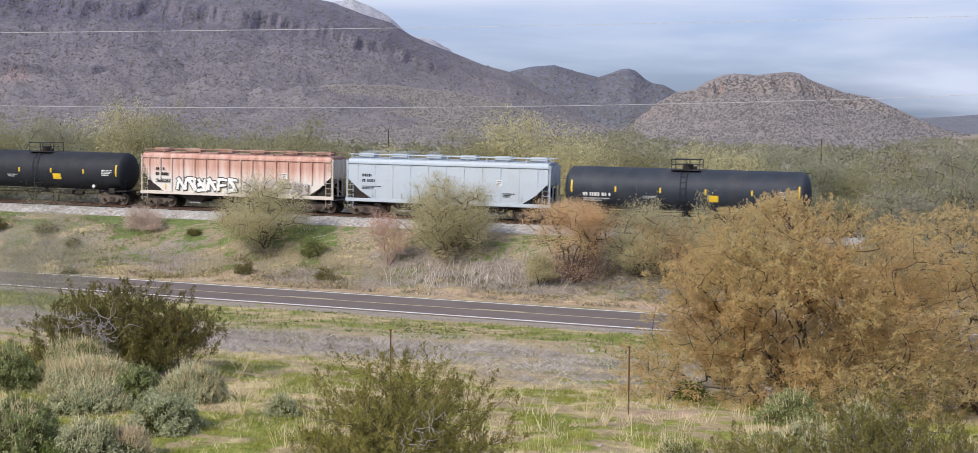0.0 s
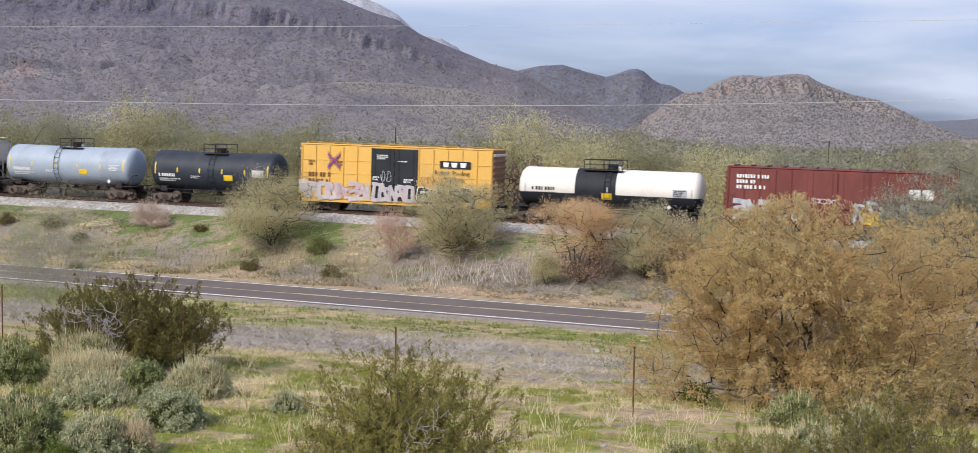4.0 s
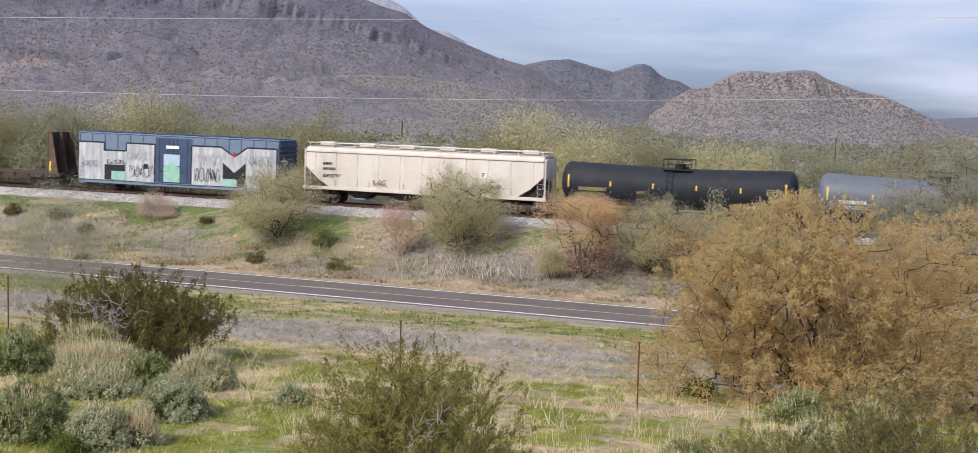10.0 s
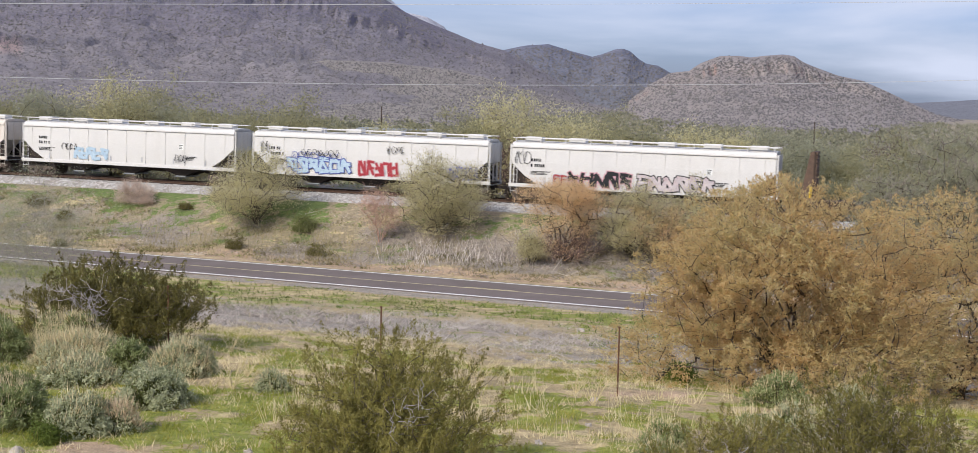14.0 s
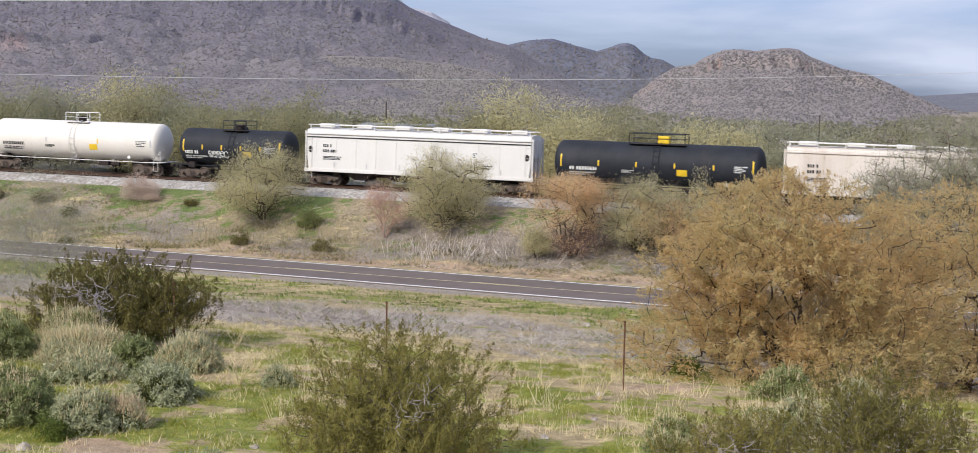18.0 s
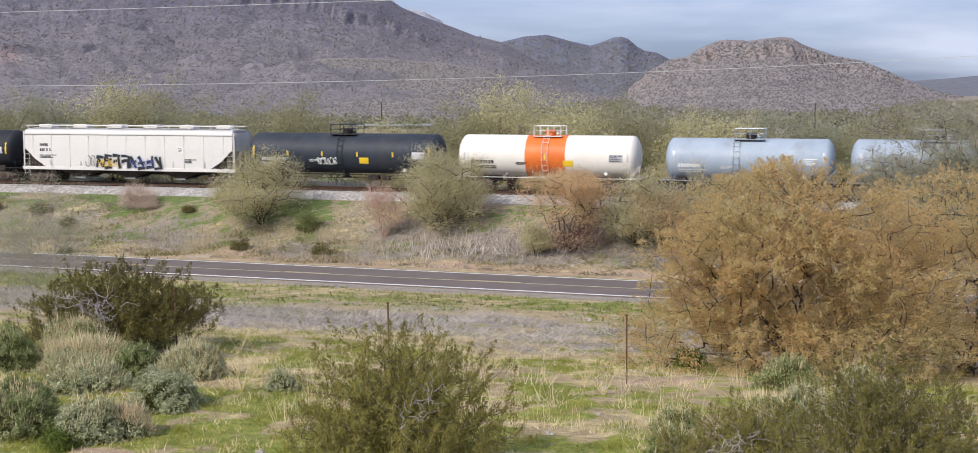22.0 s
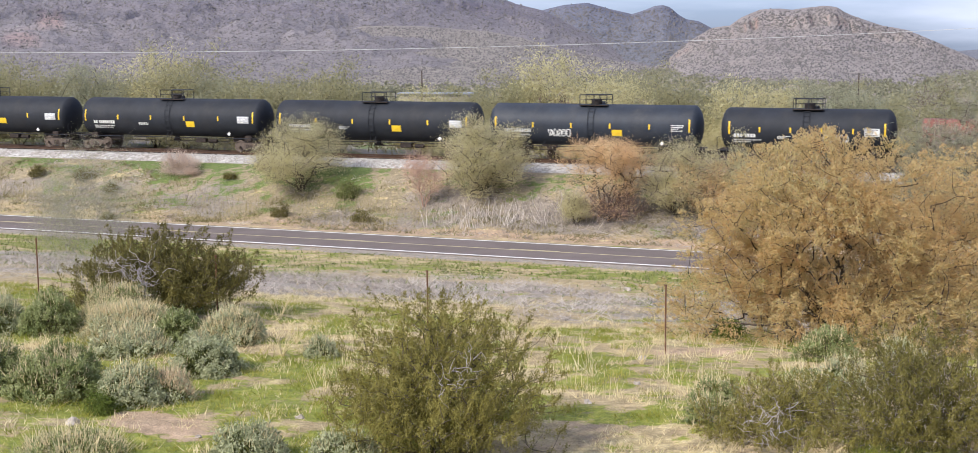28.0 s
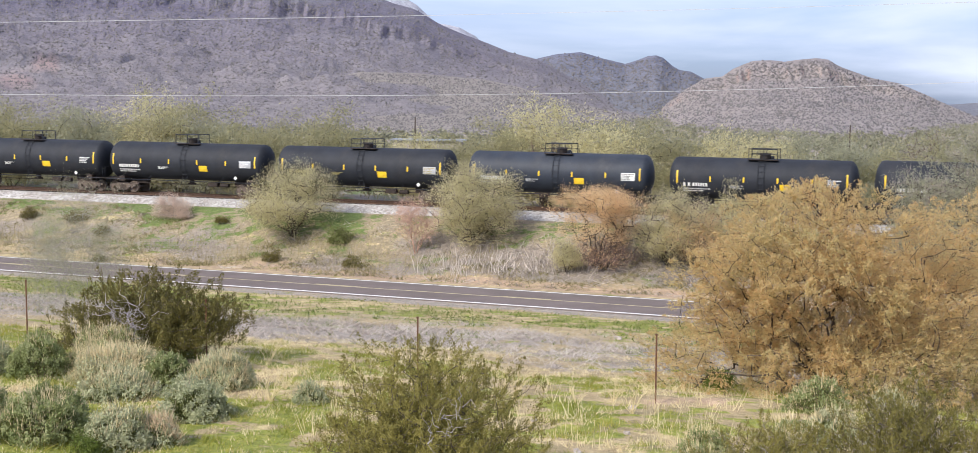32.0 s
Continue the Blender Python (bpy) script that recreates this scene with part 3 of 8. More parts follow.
def ballast_material():
    m, n, l, p = nodes_of("grey_ballast")
    tc = n.new("ShaderNodeTexCoord")
    v = n.new("ShaderNodeTexVoronoi")
    v.inputs["Scale"].default_value = 5.0
    l.new(tc.outputs["Object"], v.inputs["Vector"])
    r = ramp(n, [(0.05, lin("#96928d")), (0.5, lin("#b0aca7")), (0.95, lin("#c8c5c1"))])
    sep = n.new("ShaderNodeSeparateColor")
    l.new(v.outputs["Color"], sep.inputs["Color"])
    l.new(sep.outputs[0], r.inputs["Fac"])
    dark = ramp(n, [(0.0, (1, 1, 1, 1)), (0.6, (0.8, 0.79, 0.78, 1))])
    l.new(v.outputs["Distance"], dark.inputs["Fac"])
    t = noise_tex(n, l, 0.7, 4.0)
    br = ramp(n, [(0.4, (1, 1, 1, 1)), (0.75, (0.8, 0.74, 0.7, 1))])
    l.new(t.outputs["Fac"], br.inputs["Fac"])
    col = mixed(n, l, 1.0, r.outputs["Color"], dark.outputs["Color"], "MULTIPLY")
    col = mixed(n, l, 1.0, col, br.outputs["Color"], "MULTIPLY")
    l.new(col, p.inputs["Base Color"])
    p.inputs["Roughness"].default_value = 0.9
    bump_to(n, l, p, v.outputs["Distance"], 0.8, 0.08)
    return m


def build_track():
    rng = np.random.default_rng(21)
    base = CAR.copy()
    base.translation = on_track(0)
    mat = ballast_material()
    xs = graded(-900, 900, -70, 70, 0.5, 1.25)
    ys = np.array([-4.2, -3.7, -3.4, -3.0, -2.6, -2.2, -1.9, -1.4, 0, 1.4, 1.9, 2.6, 3.4, 4.6])
    zs = np.array([-1.6, -1.2, -1.0, -0.78, -0.55, -0.36, -0.25, -0.22, -0.22, -0.22, -0.25, -0.66, -1.2, -2.2])
    X, Y = np.meshgrid(xs, ys)
    Z = np.repeat(zs[:, None], len(xs), 1) + (vnoise(X, Y, 1.7, 3) - 0.5) * 0.16 * (np.abs(Y) > 2)
    Y = Y + (vnoise(X + 50, Y, 0.6, 3) - 0.5) * 0.35 * (np.abs(Y) > 3.4)
    idx = np.arange(X.size).reshape(X.shape)
    faces = np.stack([idx[:-1, :-1], idx[:-1, 1:], idx[1:, 1:], idx[1:, :-1]], -1).reshape(-1, 4)
    bed = new("ballast_bed", raw_mesh("ballast_bed", np.stack([X, Y, Z], -1).reshape(-1, 3), faces, mat, True))
    bed.matrix_basis = base
    tagged(bed, "sloping shoulder of pale grey crushed stone ballast", "ballast", kind="structure")
    # loose stones on the near shoulder
    n = 10000
    sx = rng.uniform(-60, 45, n)
    sy = rng.uniform(-3.75, -1.5, n)
    sz = np.interp(sy, ys, zs) + 0.02
    r = rng.uniform(0.035, 0.085, n)
    o = np.array([(1, 0, 0), (-1, 0, 0), (0, 1, 0), (0, -1, 0), (0, 0, 1), (0, 0, -1)], float)
    jit = rng.uniform(0.6, 1.2, (n, 6, 1))
    V = np.stack([sx, sy, sz], -1)[:, None, :] + o[None] * jit * r[:, None, None]
    tri = np.array([(0, 2, 4), (2, 1, 4), (1, 3, 4), (3, 0, 4), (2, 0, 5), (1, 2, 5), (3, 1, 5), (0, 3, 5)])
    F = (np.arange(n) * 6)[:, None, None] + tri[None]
    stones = leafy("ballast_stones", [lin("#8d8985"), lin("#a9a5a0"), lin("#bfbcb8"), lin("#d2cfcc")], 0.9, 0.0, 0.8)
    ob = new("ballast_stones", raw_mesh("ballast_stones", V.reshape(-1, 3), F.reshape(-1, 3), stones))
    ob.matrix_basis = base
    tagged(ob, "loose crushed grey and white ballast stones", "stones", kind="stuff")
    track = thing("railway_track", "single railway track with rusty rails on timber ties", "track", kind="structure", m=base)
    for y in (-0.76, 0.76):
        prof = [(-0.075, -0.17), (0.075, -0.17), (0.07, -0.15), (0.012, -0.13), (0.012, -0.045), (0.036, -0.035), (0.036, 0), (-0.036, 0), (-0.036, -0.035), (-0.012, -0.045), (-0.012, -0.13), (-0.07, -0.15)]
        g = Geo()
        k = len(prof)
        g.add([(x, y + a, b) for x in (-880, 880) for a, b in prof], [(i, (i + 1) % k, k + (i + 1) % k, k + i) for i in range(k)])
        part("rail", g, M["rail"], track)
    tie = Geo().box(-0.115, 0.115, -1.3, 1.3, -0.36, -0.175, 0.015).mesh("tie", M["tie"])
    for i in range(220):
        t = part("tie", tie, None, track)
        t.location = (-62 + i * 0.52, rng.uniform(-0.03, 0.03), 0)
    g = Geo()
    for k in range(400):
        for s in (-62.52 - k * 0.52, 52.9 + k * 0.52):
            g.add([(s + a, b, c) for a in (-0.11, 0.11) for b in (-1.3, 1.3) for c in (-0.3, -0.175)], [(0, 1, 3, 2), (4, 6, 7, 5), (0, 4, 5, 1), (2, 3, 7, 6), (1, 5, 7, 3)])
    tagged(part("far_ties", g, M["tie"], track), kind="stuff")


# ---- mountains ----


def mountain_material(name, rock, soil, scrub, cliff, dots, fan, scar=None):
    m, n, l, p = nodes_of(name)
    big, mid = noise_tex(n, l, 0.006, 6.0, 0.65), noise_tex(n, l, 0.05, 6.0, 0.75)
    base = ramp(n, [(0.35, rock), (0.62, soil)])
    l.new(big.outputs["Fac"], base.inputs["Fac"])
    fl = ramp(n, [(0.3, (0.72, 0.72, 0.72, 1)), (0.7, (1.25, 1.25, 1.25, 1))])
    l.new(mid.outputs["Fac"], fl.inputs["Fac"])
    col = mixed(n, l, 1.0, base.outputs["Color"], fl.outputs["Color"], "MULTIPLY")
    # the lower fans are paler soil
    pos = n.new("ShaderNodeTexCoord")
    hz = n.new("ShaderNodeSeparateXYZ")
    l.new(pos.outputs["Object"], hz.inputs[0])
    low = n.new("ShaderNodeMapRange")
    low.inputs["From Min"].default_value, low.inputs["From Max"].default_value = 5.0, 170.0
    low.inputs["To Min"].default_value, low.inputs["To Max"].default_value = 0.48, 0.0
    l.new(hz.outputs["Z"], low.inputs["Value"])
    col = mixed(n, l, low.outputs[0], col, fan)
    # steep faces are bare rock
    g = n.new("ShaderNodeNewGeometry")
    sep = n.new("ShaderNodeSeparateXYZ")
    l.new(g.outputs["Normal"], sep.inputs[0])
    st = ramp(n, [(0.55, (1, 1, 1, 1)), (0.82, (0, 0, 0, 1))])
    l.new(sep.outputs["Z"], st.inputs["Fac"])
    col = mixed(n, l, st.outputs["Color"], col, cliff)
    if scar:
        a = n.new("ShaderNodeAttribute")
        a.attribute_name = "scar"
        col = mixed(n, l, a.outputs["Fac"], col, scar)
    tc = n.new("ShaderNodeTexCoord")
    v = n.new("ShaderNodeTexVoronoi")
    v.inputs["Scale"].default_value = dots
    l.new(tc.outputs["Object"], v.inputs["Vector"])
    # dots at half strength: haze over dark scrub is put into the mix
    bush = ramp(n, [(0.25, (0.5, 0.5, 0.5, 1)), (0.42, (0, 0, 0, 1))])
    l.new(v.outputs["Distance"], bush.inputs["Fac"])
    col = mixed(n, l, bush.outputs["Color"], col, scrub)
    l.new(col, p.inputs["Base Color"])
    p.inputs["Roughness"].default_value = 1.0
    p.inputs["Specular IOR Level"].default_value = 0.1
    bump_to(n, l, p, mid.outputs["Fac"], 0.8, 8.0)
    return m


def mountain(name, label, ridge, depth, reach, material, seed, rough=0.06, gully=0.1, bench=0.36, cliffs=0.0, step=0.055, scrubby=0, wall=0.88, scar=()):
    """A range: its skyline is a run of bearings and heights in degrees, its slope comes towards the valley from depth to depth - reach."""
    az = np.array([a for a, e in ridge])
    el = np.array([e for a, e in ridge])
    A = np.arange(az[0], az[-1] + 0.001, step)
    top = np.interp(A, az, el)
    D = np.concatenate([depth - reach * (1 - np.linspace(0, 1, 90)) ** 1.5, depth + np.linspace(0.04, 0.7, 6) * reach])
    AA, DD = np.meshgrid(np.radians(A), D)
    T = np.repeat(np.radians(top)[None], len(D), 0)
    u = np.clip((DD - (depth - reach)) / reach, 0, 1)
    X, Y = np.sin(AA) * DD, np.cos(AA) * DD
    prof = np.where(u < 0.6, bench * u / 0.6, bench + (1 - bench) * (np.maximum(u - 0.6, 0) / 0.4) ** 1.15)
    chute = vnoise(X + seed * 13, X * 0, 0.012, 5, 0.65) - 0.5
    if cliffs:
        # rock walls: the slope steps up where the chutes let it
        e = np.clip((u - wall - chute * 0.14) / 0.02, 0, 1)
        prof = prof + cliffs * (e - np.clip((u - wall + 0.3) / 0.36, 0, 1))
    H = 11 + np.tan(T) * depth
    warp = (vnoise(X + seed * 31, Y, 0.004, 3) - 0.5) * 160
    rill = np.abs(vnoise(X + warp + seed * 77, Y * 0.3 + warp, 0.008, 5, 0.6) - 0.5) * 2
    env = np.clip(4 * u * (1 - u), 0, 1)
    Z = H * prof + H * gully * (rill - 0.35) * env + H * rough * (vnoise(X, Y, 0.03, 5, 0.6) - 0.5) * np.clip(u * 3, 0, 1) * np.clip((1.06 - u) * 4, 0.25, 1)
    back = np.clip((DD - depth) / (0.7 * reach), 0, 1)
    Z = Z - back * H * 0.8
    idx = np.arange(X.size).reshape(X.shape)
    faces = np.stack([idx[:-1, :-1], idx[:-1, 1:], idx[1:, 1:], idx[1:, :-1]], -1).reshape(-1, 4)
    ob = new(name, raw_mesh(name, np.stack([X, Y, Z], -1).reshape(-1, 3), faces, material, True))
    tagged(ob, label, "mountain", kind="structure")
    if scar:
        # a bare pink rock scar on the slope
        E = np.degrees(np.arctan2(Z - 11, DD))
        w = sum(np.exp(-((np.degrees(AA) - a) / p) ** 2 - ((E - e) / q) ** 2) for a, e, p, q in scar) * (0.4 + 1.2 * vnoise(X, Y + Z, 0.05, 3))
        k = ob.data.attributes.new("scar", "FLOAT", "POINT")
        k.data.foreach_set("value", np.clip(w * 1.6 - 0.35, 0, 0.8).astype(np.float32).ravel())
    if scrubby:
        speckle(X, Y, Z, u, scrubby, seed)
    return ob


SCRUB = []


def speckle(X, Y, Z, u, count, seed):
    """Dark desert bushes spread over a slope, as evenly as the eye meets them."""
    rng = np.random.default_rng(500 + seed)
    d = np.hypot(X, Y)
    el = (Z - 11) / d
    gain = np.maximum(np.diff(el, axis=0), 0)[:, :-1] * (u[:-1, :-1] < 0.97)
    gain = gain + 1e-5
    cell = rng.choice(gain.size, count, p=(gain / gain.sum()).ravel())
    i, j = np.unravel_index(cell, gain.shape)
    a, b = rng.random(count), rng.random(count)

    def at(A):
        return (A[i, j] * (1 - a) + A[i + 1, j] * a) * (1 - b) + (A[i, j + 1] * (1 - a) + A[i + 1, j + 1] * a) * b
    x, y, z = at(X), at(Y), at(Z)
    r = at(d) * rng.uniform(0.0004, 0.00095, count)
    o = np.array([(-1.1, -0.5, -0.5), (1.1, -0.5, -0.4), (0, 1, -0.5), (0.1, -0.3, 1.0)])
    V = np.stack([x, y, z + r * 0.3], -1)[:, None] + o[None] * rng.uniform(0.6, 1.3, (count, 4, 1)) * r[:, None, None]
    tri = np.array([(0, 1, 3), (1, 2, 3), (2, 0, 3), (0, 2, 1)])
    SCRUB.append((V.reshape(-1, 3), (np.arange(count) * 4)[:, None, None] + tri[None]))


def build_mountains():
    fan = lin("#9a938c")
    # the dark and blue slopes carry distance haze in their blue-violet rock colours
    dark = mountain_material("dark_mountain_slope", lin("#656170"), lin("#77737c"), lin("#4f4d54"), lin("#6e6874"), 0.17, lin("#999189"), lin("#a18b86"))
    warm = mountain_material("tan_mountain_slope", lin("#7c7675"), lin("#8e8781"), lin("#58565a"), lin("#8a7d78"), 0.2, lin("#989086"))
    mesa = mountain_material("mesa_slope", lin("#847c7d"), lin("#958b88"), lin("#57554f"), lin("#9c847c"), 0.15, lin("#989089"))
    blue = mountain_material("hazy_far_mountain_slope", lin("#646676"), lin("#70717e"), lin("#4f5158"), lin("#676876"), 0.1, lin("#80807e"))
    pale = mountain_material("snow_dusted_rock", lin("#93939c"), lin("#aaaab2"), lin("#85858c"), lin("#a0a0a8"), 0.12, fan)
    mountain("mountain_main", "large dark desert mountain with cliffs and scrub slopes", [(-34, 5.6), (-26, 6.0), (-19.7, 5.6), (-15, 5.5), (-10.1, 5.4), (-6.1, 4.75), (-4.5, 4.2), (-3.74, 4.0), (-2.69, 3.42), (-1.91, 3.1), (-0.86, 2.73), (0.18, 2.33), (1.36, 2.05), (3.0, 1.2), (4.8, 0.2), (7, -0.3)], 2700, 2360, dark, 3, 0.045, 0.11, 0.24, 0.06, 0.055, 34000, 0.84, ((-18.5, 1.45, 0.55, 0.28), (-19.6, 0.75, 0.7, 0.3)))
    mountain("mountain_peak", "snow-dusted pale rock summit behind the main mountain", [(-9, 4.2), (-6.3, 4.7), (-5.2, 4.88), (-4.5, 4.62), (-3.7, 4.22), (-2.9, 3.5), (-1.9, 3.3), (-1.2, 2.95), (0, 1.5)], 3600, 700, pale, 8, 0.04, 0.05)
    mountain("mountain_middle", "distant dark ridge in hazy blue-grey with two rounded summits", [(-1.5, 0.6), (-0.29, 1.2), (1.36, 2.08), (2.25, 2.29), (3.16, 2.37), (4.07, 2.12), (4.98, 1.91), (5.36, 2.03), (5.9, 2.24), (6.24, 2.28), (6.5, 2.2), (6.9, 1.87), (7.2, 1.7), (7.67, 1.63), (8.25, 1.33), (9.23, 0.9), (11, 0.3)], 3900, 1900, blue, 5, 0.06, 0.2, 0.36, 0.0, 0.045, 6000)
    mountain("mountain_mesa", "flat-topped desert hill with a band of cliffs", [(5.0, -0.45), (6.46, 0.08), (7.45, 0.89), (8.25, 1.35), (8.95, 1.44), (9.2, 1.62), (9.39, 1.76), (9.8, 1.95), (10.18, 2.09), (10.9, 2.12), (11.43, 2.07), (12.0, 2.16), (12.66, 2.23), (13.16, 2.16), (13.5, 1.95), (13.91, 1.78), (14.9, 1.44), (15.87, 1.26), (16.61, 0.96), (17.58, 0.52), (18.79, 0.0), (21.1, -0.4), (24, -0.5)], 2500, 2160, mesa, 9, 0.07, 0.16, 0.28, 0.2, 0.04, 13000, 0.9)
    mountain("mountain_far", "low far ridge in hazy blue at the valley's end", [(14, 0.0), (16.4, 0.16), (17.8, 0.43), (19.4, 0.56), (22.4, 0.84), (26.7, 0.74), (34, 1.0)], 4300, 1000, blue, 13, 0.03, 0.08, step=0.12)
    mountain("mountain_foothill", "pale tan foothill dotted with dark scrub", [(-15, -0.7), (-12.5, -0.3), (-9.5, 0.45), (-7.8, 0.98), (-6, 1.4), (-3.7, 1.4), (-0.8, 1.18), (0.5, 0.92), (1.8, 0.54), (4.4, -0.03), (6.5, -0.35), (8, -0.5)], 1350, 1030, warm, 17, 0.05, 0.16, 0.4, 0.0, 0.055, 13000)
    V = np.concatenate([v for v, f in SCRUB])
    k, F = 0, []
    for v, f in SCRUB:
        F.append(f.reshape(-1, 3) + k)
        k += len(v)
    # scrub colours are lifted to paler grey to stand in for distance haze
    tagged(new("mountain_scrub", raw_mesh("mountain_scrub", V, np.concatenate(F), leafy("mountain_scrub", [lin("#625f60"), lin("#6e6a69"), lin("#7a7570")], 0.9, 0.0, 0.01))), "dark desert bushes dotted over the mountain slopes", "scrub", kind="stuff")


build_ground()
build_road()
build_mountains()

# ---- plants ----


def grow(rng, w, h, tips, stems=3, mid=0.1, lumps=9, lean=0.15, skirt=0, ends_at=None):
    """A branching skeleton that fills an uneven crown w wide and h high, centred at the height mid * h: nodes, parents, loads and tips."""
    low = max(0.04, mid * 0.5)
    knob = rng.normal(size=(lumps, 3))
    knob[:, 2] = np.where(knob[:, 2] < 0, knob[:, 2] * 0.75, knob[:, 2])
    knob /= np.linalg.norm(knob, axis=1)[:, None]
    far = rng.uniform(0.66, 1.0, lumps)
    k = rng.integers(0, lumps, tips)
    d = knob[k] + rng.normal(0, 0.3, (tips, 3))
    free = rng.random(tips) < 0.25
    d[free] = rng.normal(size=(free.sum(), 3))
    d /= np.linalg.norm(d, axis=1)[:, None]
    rad = rng.uniform(0.12, 1.0, tips) ** 0.55 * np.where(free, rng.uniform(0.5, 0.85, tips), far[k])
    up, down = h * (1 - mid), h * mid
    target = d * rad[:, None] * np.stack([np.full(tips, w / 2), np.full(tips, w / 2), np.where(d[:, 2] > 0, up, down)], -1)
    target[:, 2] += mid * h
    target[:, 2] = np.clip(target[:, 2], 0.04 * h, h)
    if skirt:
        # boughs that hang low all round
        a, q = rng.uniform(0, 2 * math.pi, skirt), rng.uniform(0.12, 0.97, skirt)
        q = q * (0.75 + 0.25 * np.cos(a * 5 + lumps))
        low_boughs = np.stack([np.cos(a) * q * w / 2, np.sin(a) * q * w / 2, rng.uniform(0.01, 0.36, skirt) * h], -1)
        target = np.concatenate([target, low_boughs])
        tips += skirt
    if ends_at is not None:
        target, tips = ends_at, len(ends_at)
    nodes, par = [], []
    for k in range(stems):
        a = 2 * math.pi * k / stems + rng.uniform(-0.5, 0.5)
        b = np.array([math.cos(a) * 0.06, math.sin(a) * 0.06, -0.12])
        nodes.append(b)
        par.append(-1)
        steps = 4
        out = rng.uniform(0.5, 1.3) * lean * w
        for j in range(1, steps + 1):
            f = j / steps
            nodes.append(b + np.array([math.cos(a) * out * f ** 1.3, math.sin(a) * out * f ** 1.3, h * (low + 0.12) * f]) + rng.normal(0, 0.02 * h, 3) * (j > 1))
            par.append(len(nodes) - 2)
    order = np.argsort(np.linalg.norm(target * (1, 1, 0.8), axis=1))
    arr = np.zeros((len(nodes) + 2 * tips, 3))
    arr[:len(nodes)] = nodes
    n = len(nodes)
    ends = []
    for t in target[order]:
        dd = np.linalg.norm(arr[:n] - t, axis=1) + 0.6 * np.maximum(arr[:n, 2] - t[2], 0)
        k = int(np.argmin(dd))
        mid = (arr[k] + t) / 2 + rng.normal(0, 0.04, 3) * np.linalg.norm(t - arr[k])
        arr[n], arr[n + 1] = mid, t
        par += [k, n]
        n += 2
        ends.append(n - 1)
    arr = arr[:n]
    par = np.array(par)
    load = np.zeros(n)
    load[ends] = 1
    for i in range(n - 1, -1, -1):
        if par[i] >= 0:
            load[par[i]] += load[i]
    return arr, par, load, arr[ends]


def limb_arrays(nodes, par, load, r_tip, power=0.45, r_max=0.2, sides=4):
    r = np.minimum(r_tip * np.maximum(load, 1) ** power, r_max)
    k = np.where(par >= 0)[0]
    a, b, ra, rb = nodes[par[k]], nodes[k], np.minimum(r[par[k]], r[k] * 1.5), r[k]
    d = b - a
    d /= np.linalg.norm(d, axis=1)[:, None] + 1e-9
    u = np.cross(d, np.where(np.abs(d[:, 2:3]) < 0.9, (0, 0, 1), (1, 0, 0)))
    u /= np.linalg.norm(u, axis=1)[:, None]
    w = np.cross(d, u)
    ns = sides
    ang = np.arange(ns) * 2 * math.pi / ns
    ring = u[:, None] * np.cos(ang)[None, :, None] + w[:, None] * np.sin(ang)[None, :, None]
    V = np.concatenate([a[:, None] + ring * ra[:, None, None], b[:, None] + ring * rb[:, None, None]], 1)
    q = np.array([(i, (i + 1) % ns, ns + (i + 1) % ns, ns + i) for i in range(ns)])
    F = (np.arange(len(k)) * 2 * ns)[:, None, None] + q[None]
    return V.reshape(-1, 3), F.reshape(-1, 4)


def leaf_arrays(rng, pts, size, slim=0.45, up=0.3, axis=None, face=None):
    """One small three-cornered leaf at each point."""
    n = len(pts)
    u = rng.normal(size=(n, 3))
    u[:, 2] += up
    if axis is not None:
        u += axis * 1.2
    u /= np.linalg.norm(u, axis=1)[:, None]
    w = np.cross(u, rng.normal(size=(n, 3)) if face is None else face)
    w /= np.linalg.norm(w, axis=1)[:, None] + 1e-9
    s = size * rng.uniform(0.6, 1.4, (n, 1))
    V = np.stack([pts - u * s - w * s * slim * 0.6, pts - u * s * 0.4 + w * s * slim * 1.4, pts + u * s * 1.2], 1)
    return V.reshape(-1, 3), np.arange(3 * n).reshape(-1, 3)


def blade_arrays(rng, base, tip, width):
    """A thin three-cornered blade from each base to its tip."""
    d = tip - base
    w = np.cross(d, rng.normal(size=base.shape))
    w /= np.linalg.norm(w, axis=1)[:, None] + 1e-9
    V = np.stack([base - w * width / 2, base + w * width / 2, tip], 1)
    return V.reshape(-1, 3), np.arange(3 * len(base)).reshape(-1, 3)


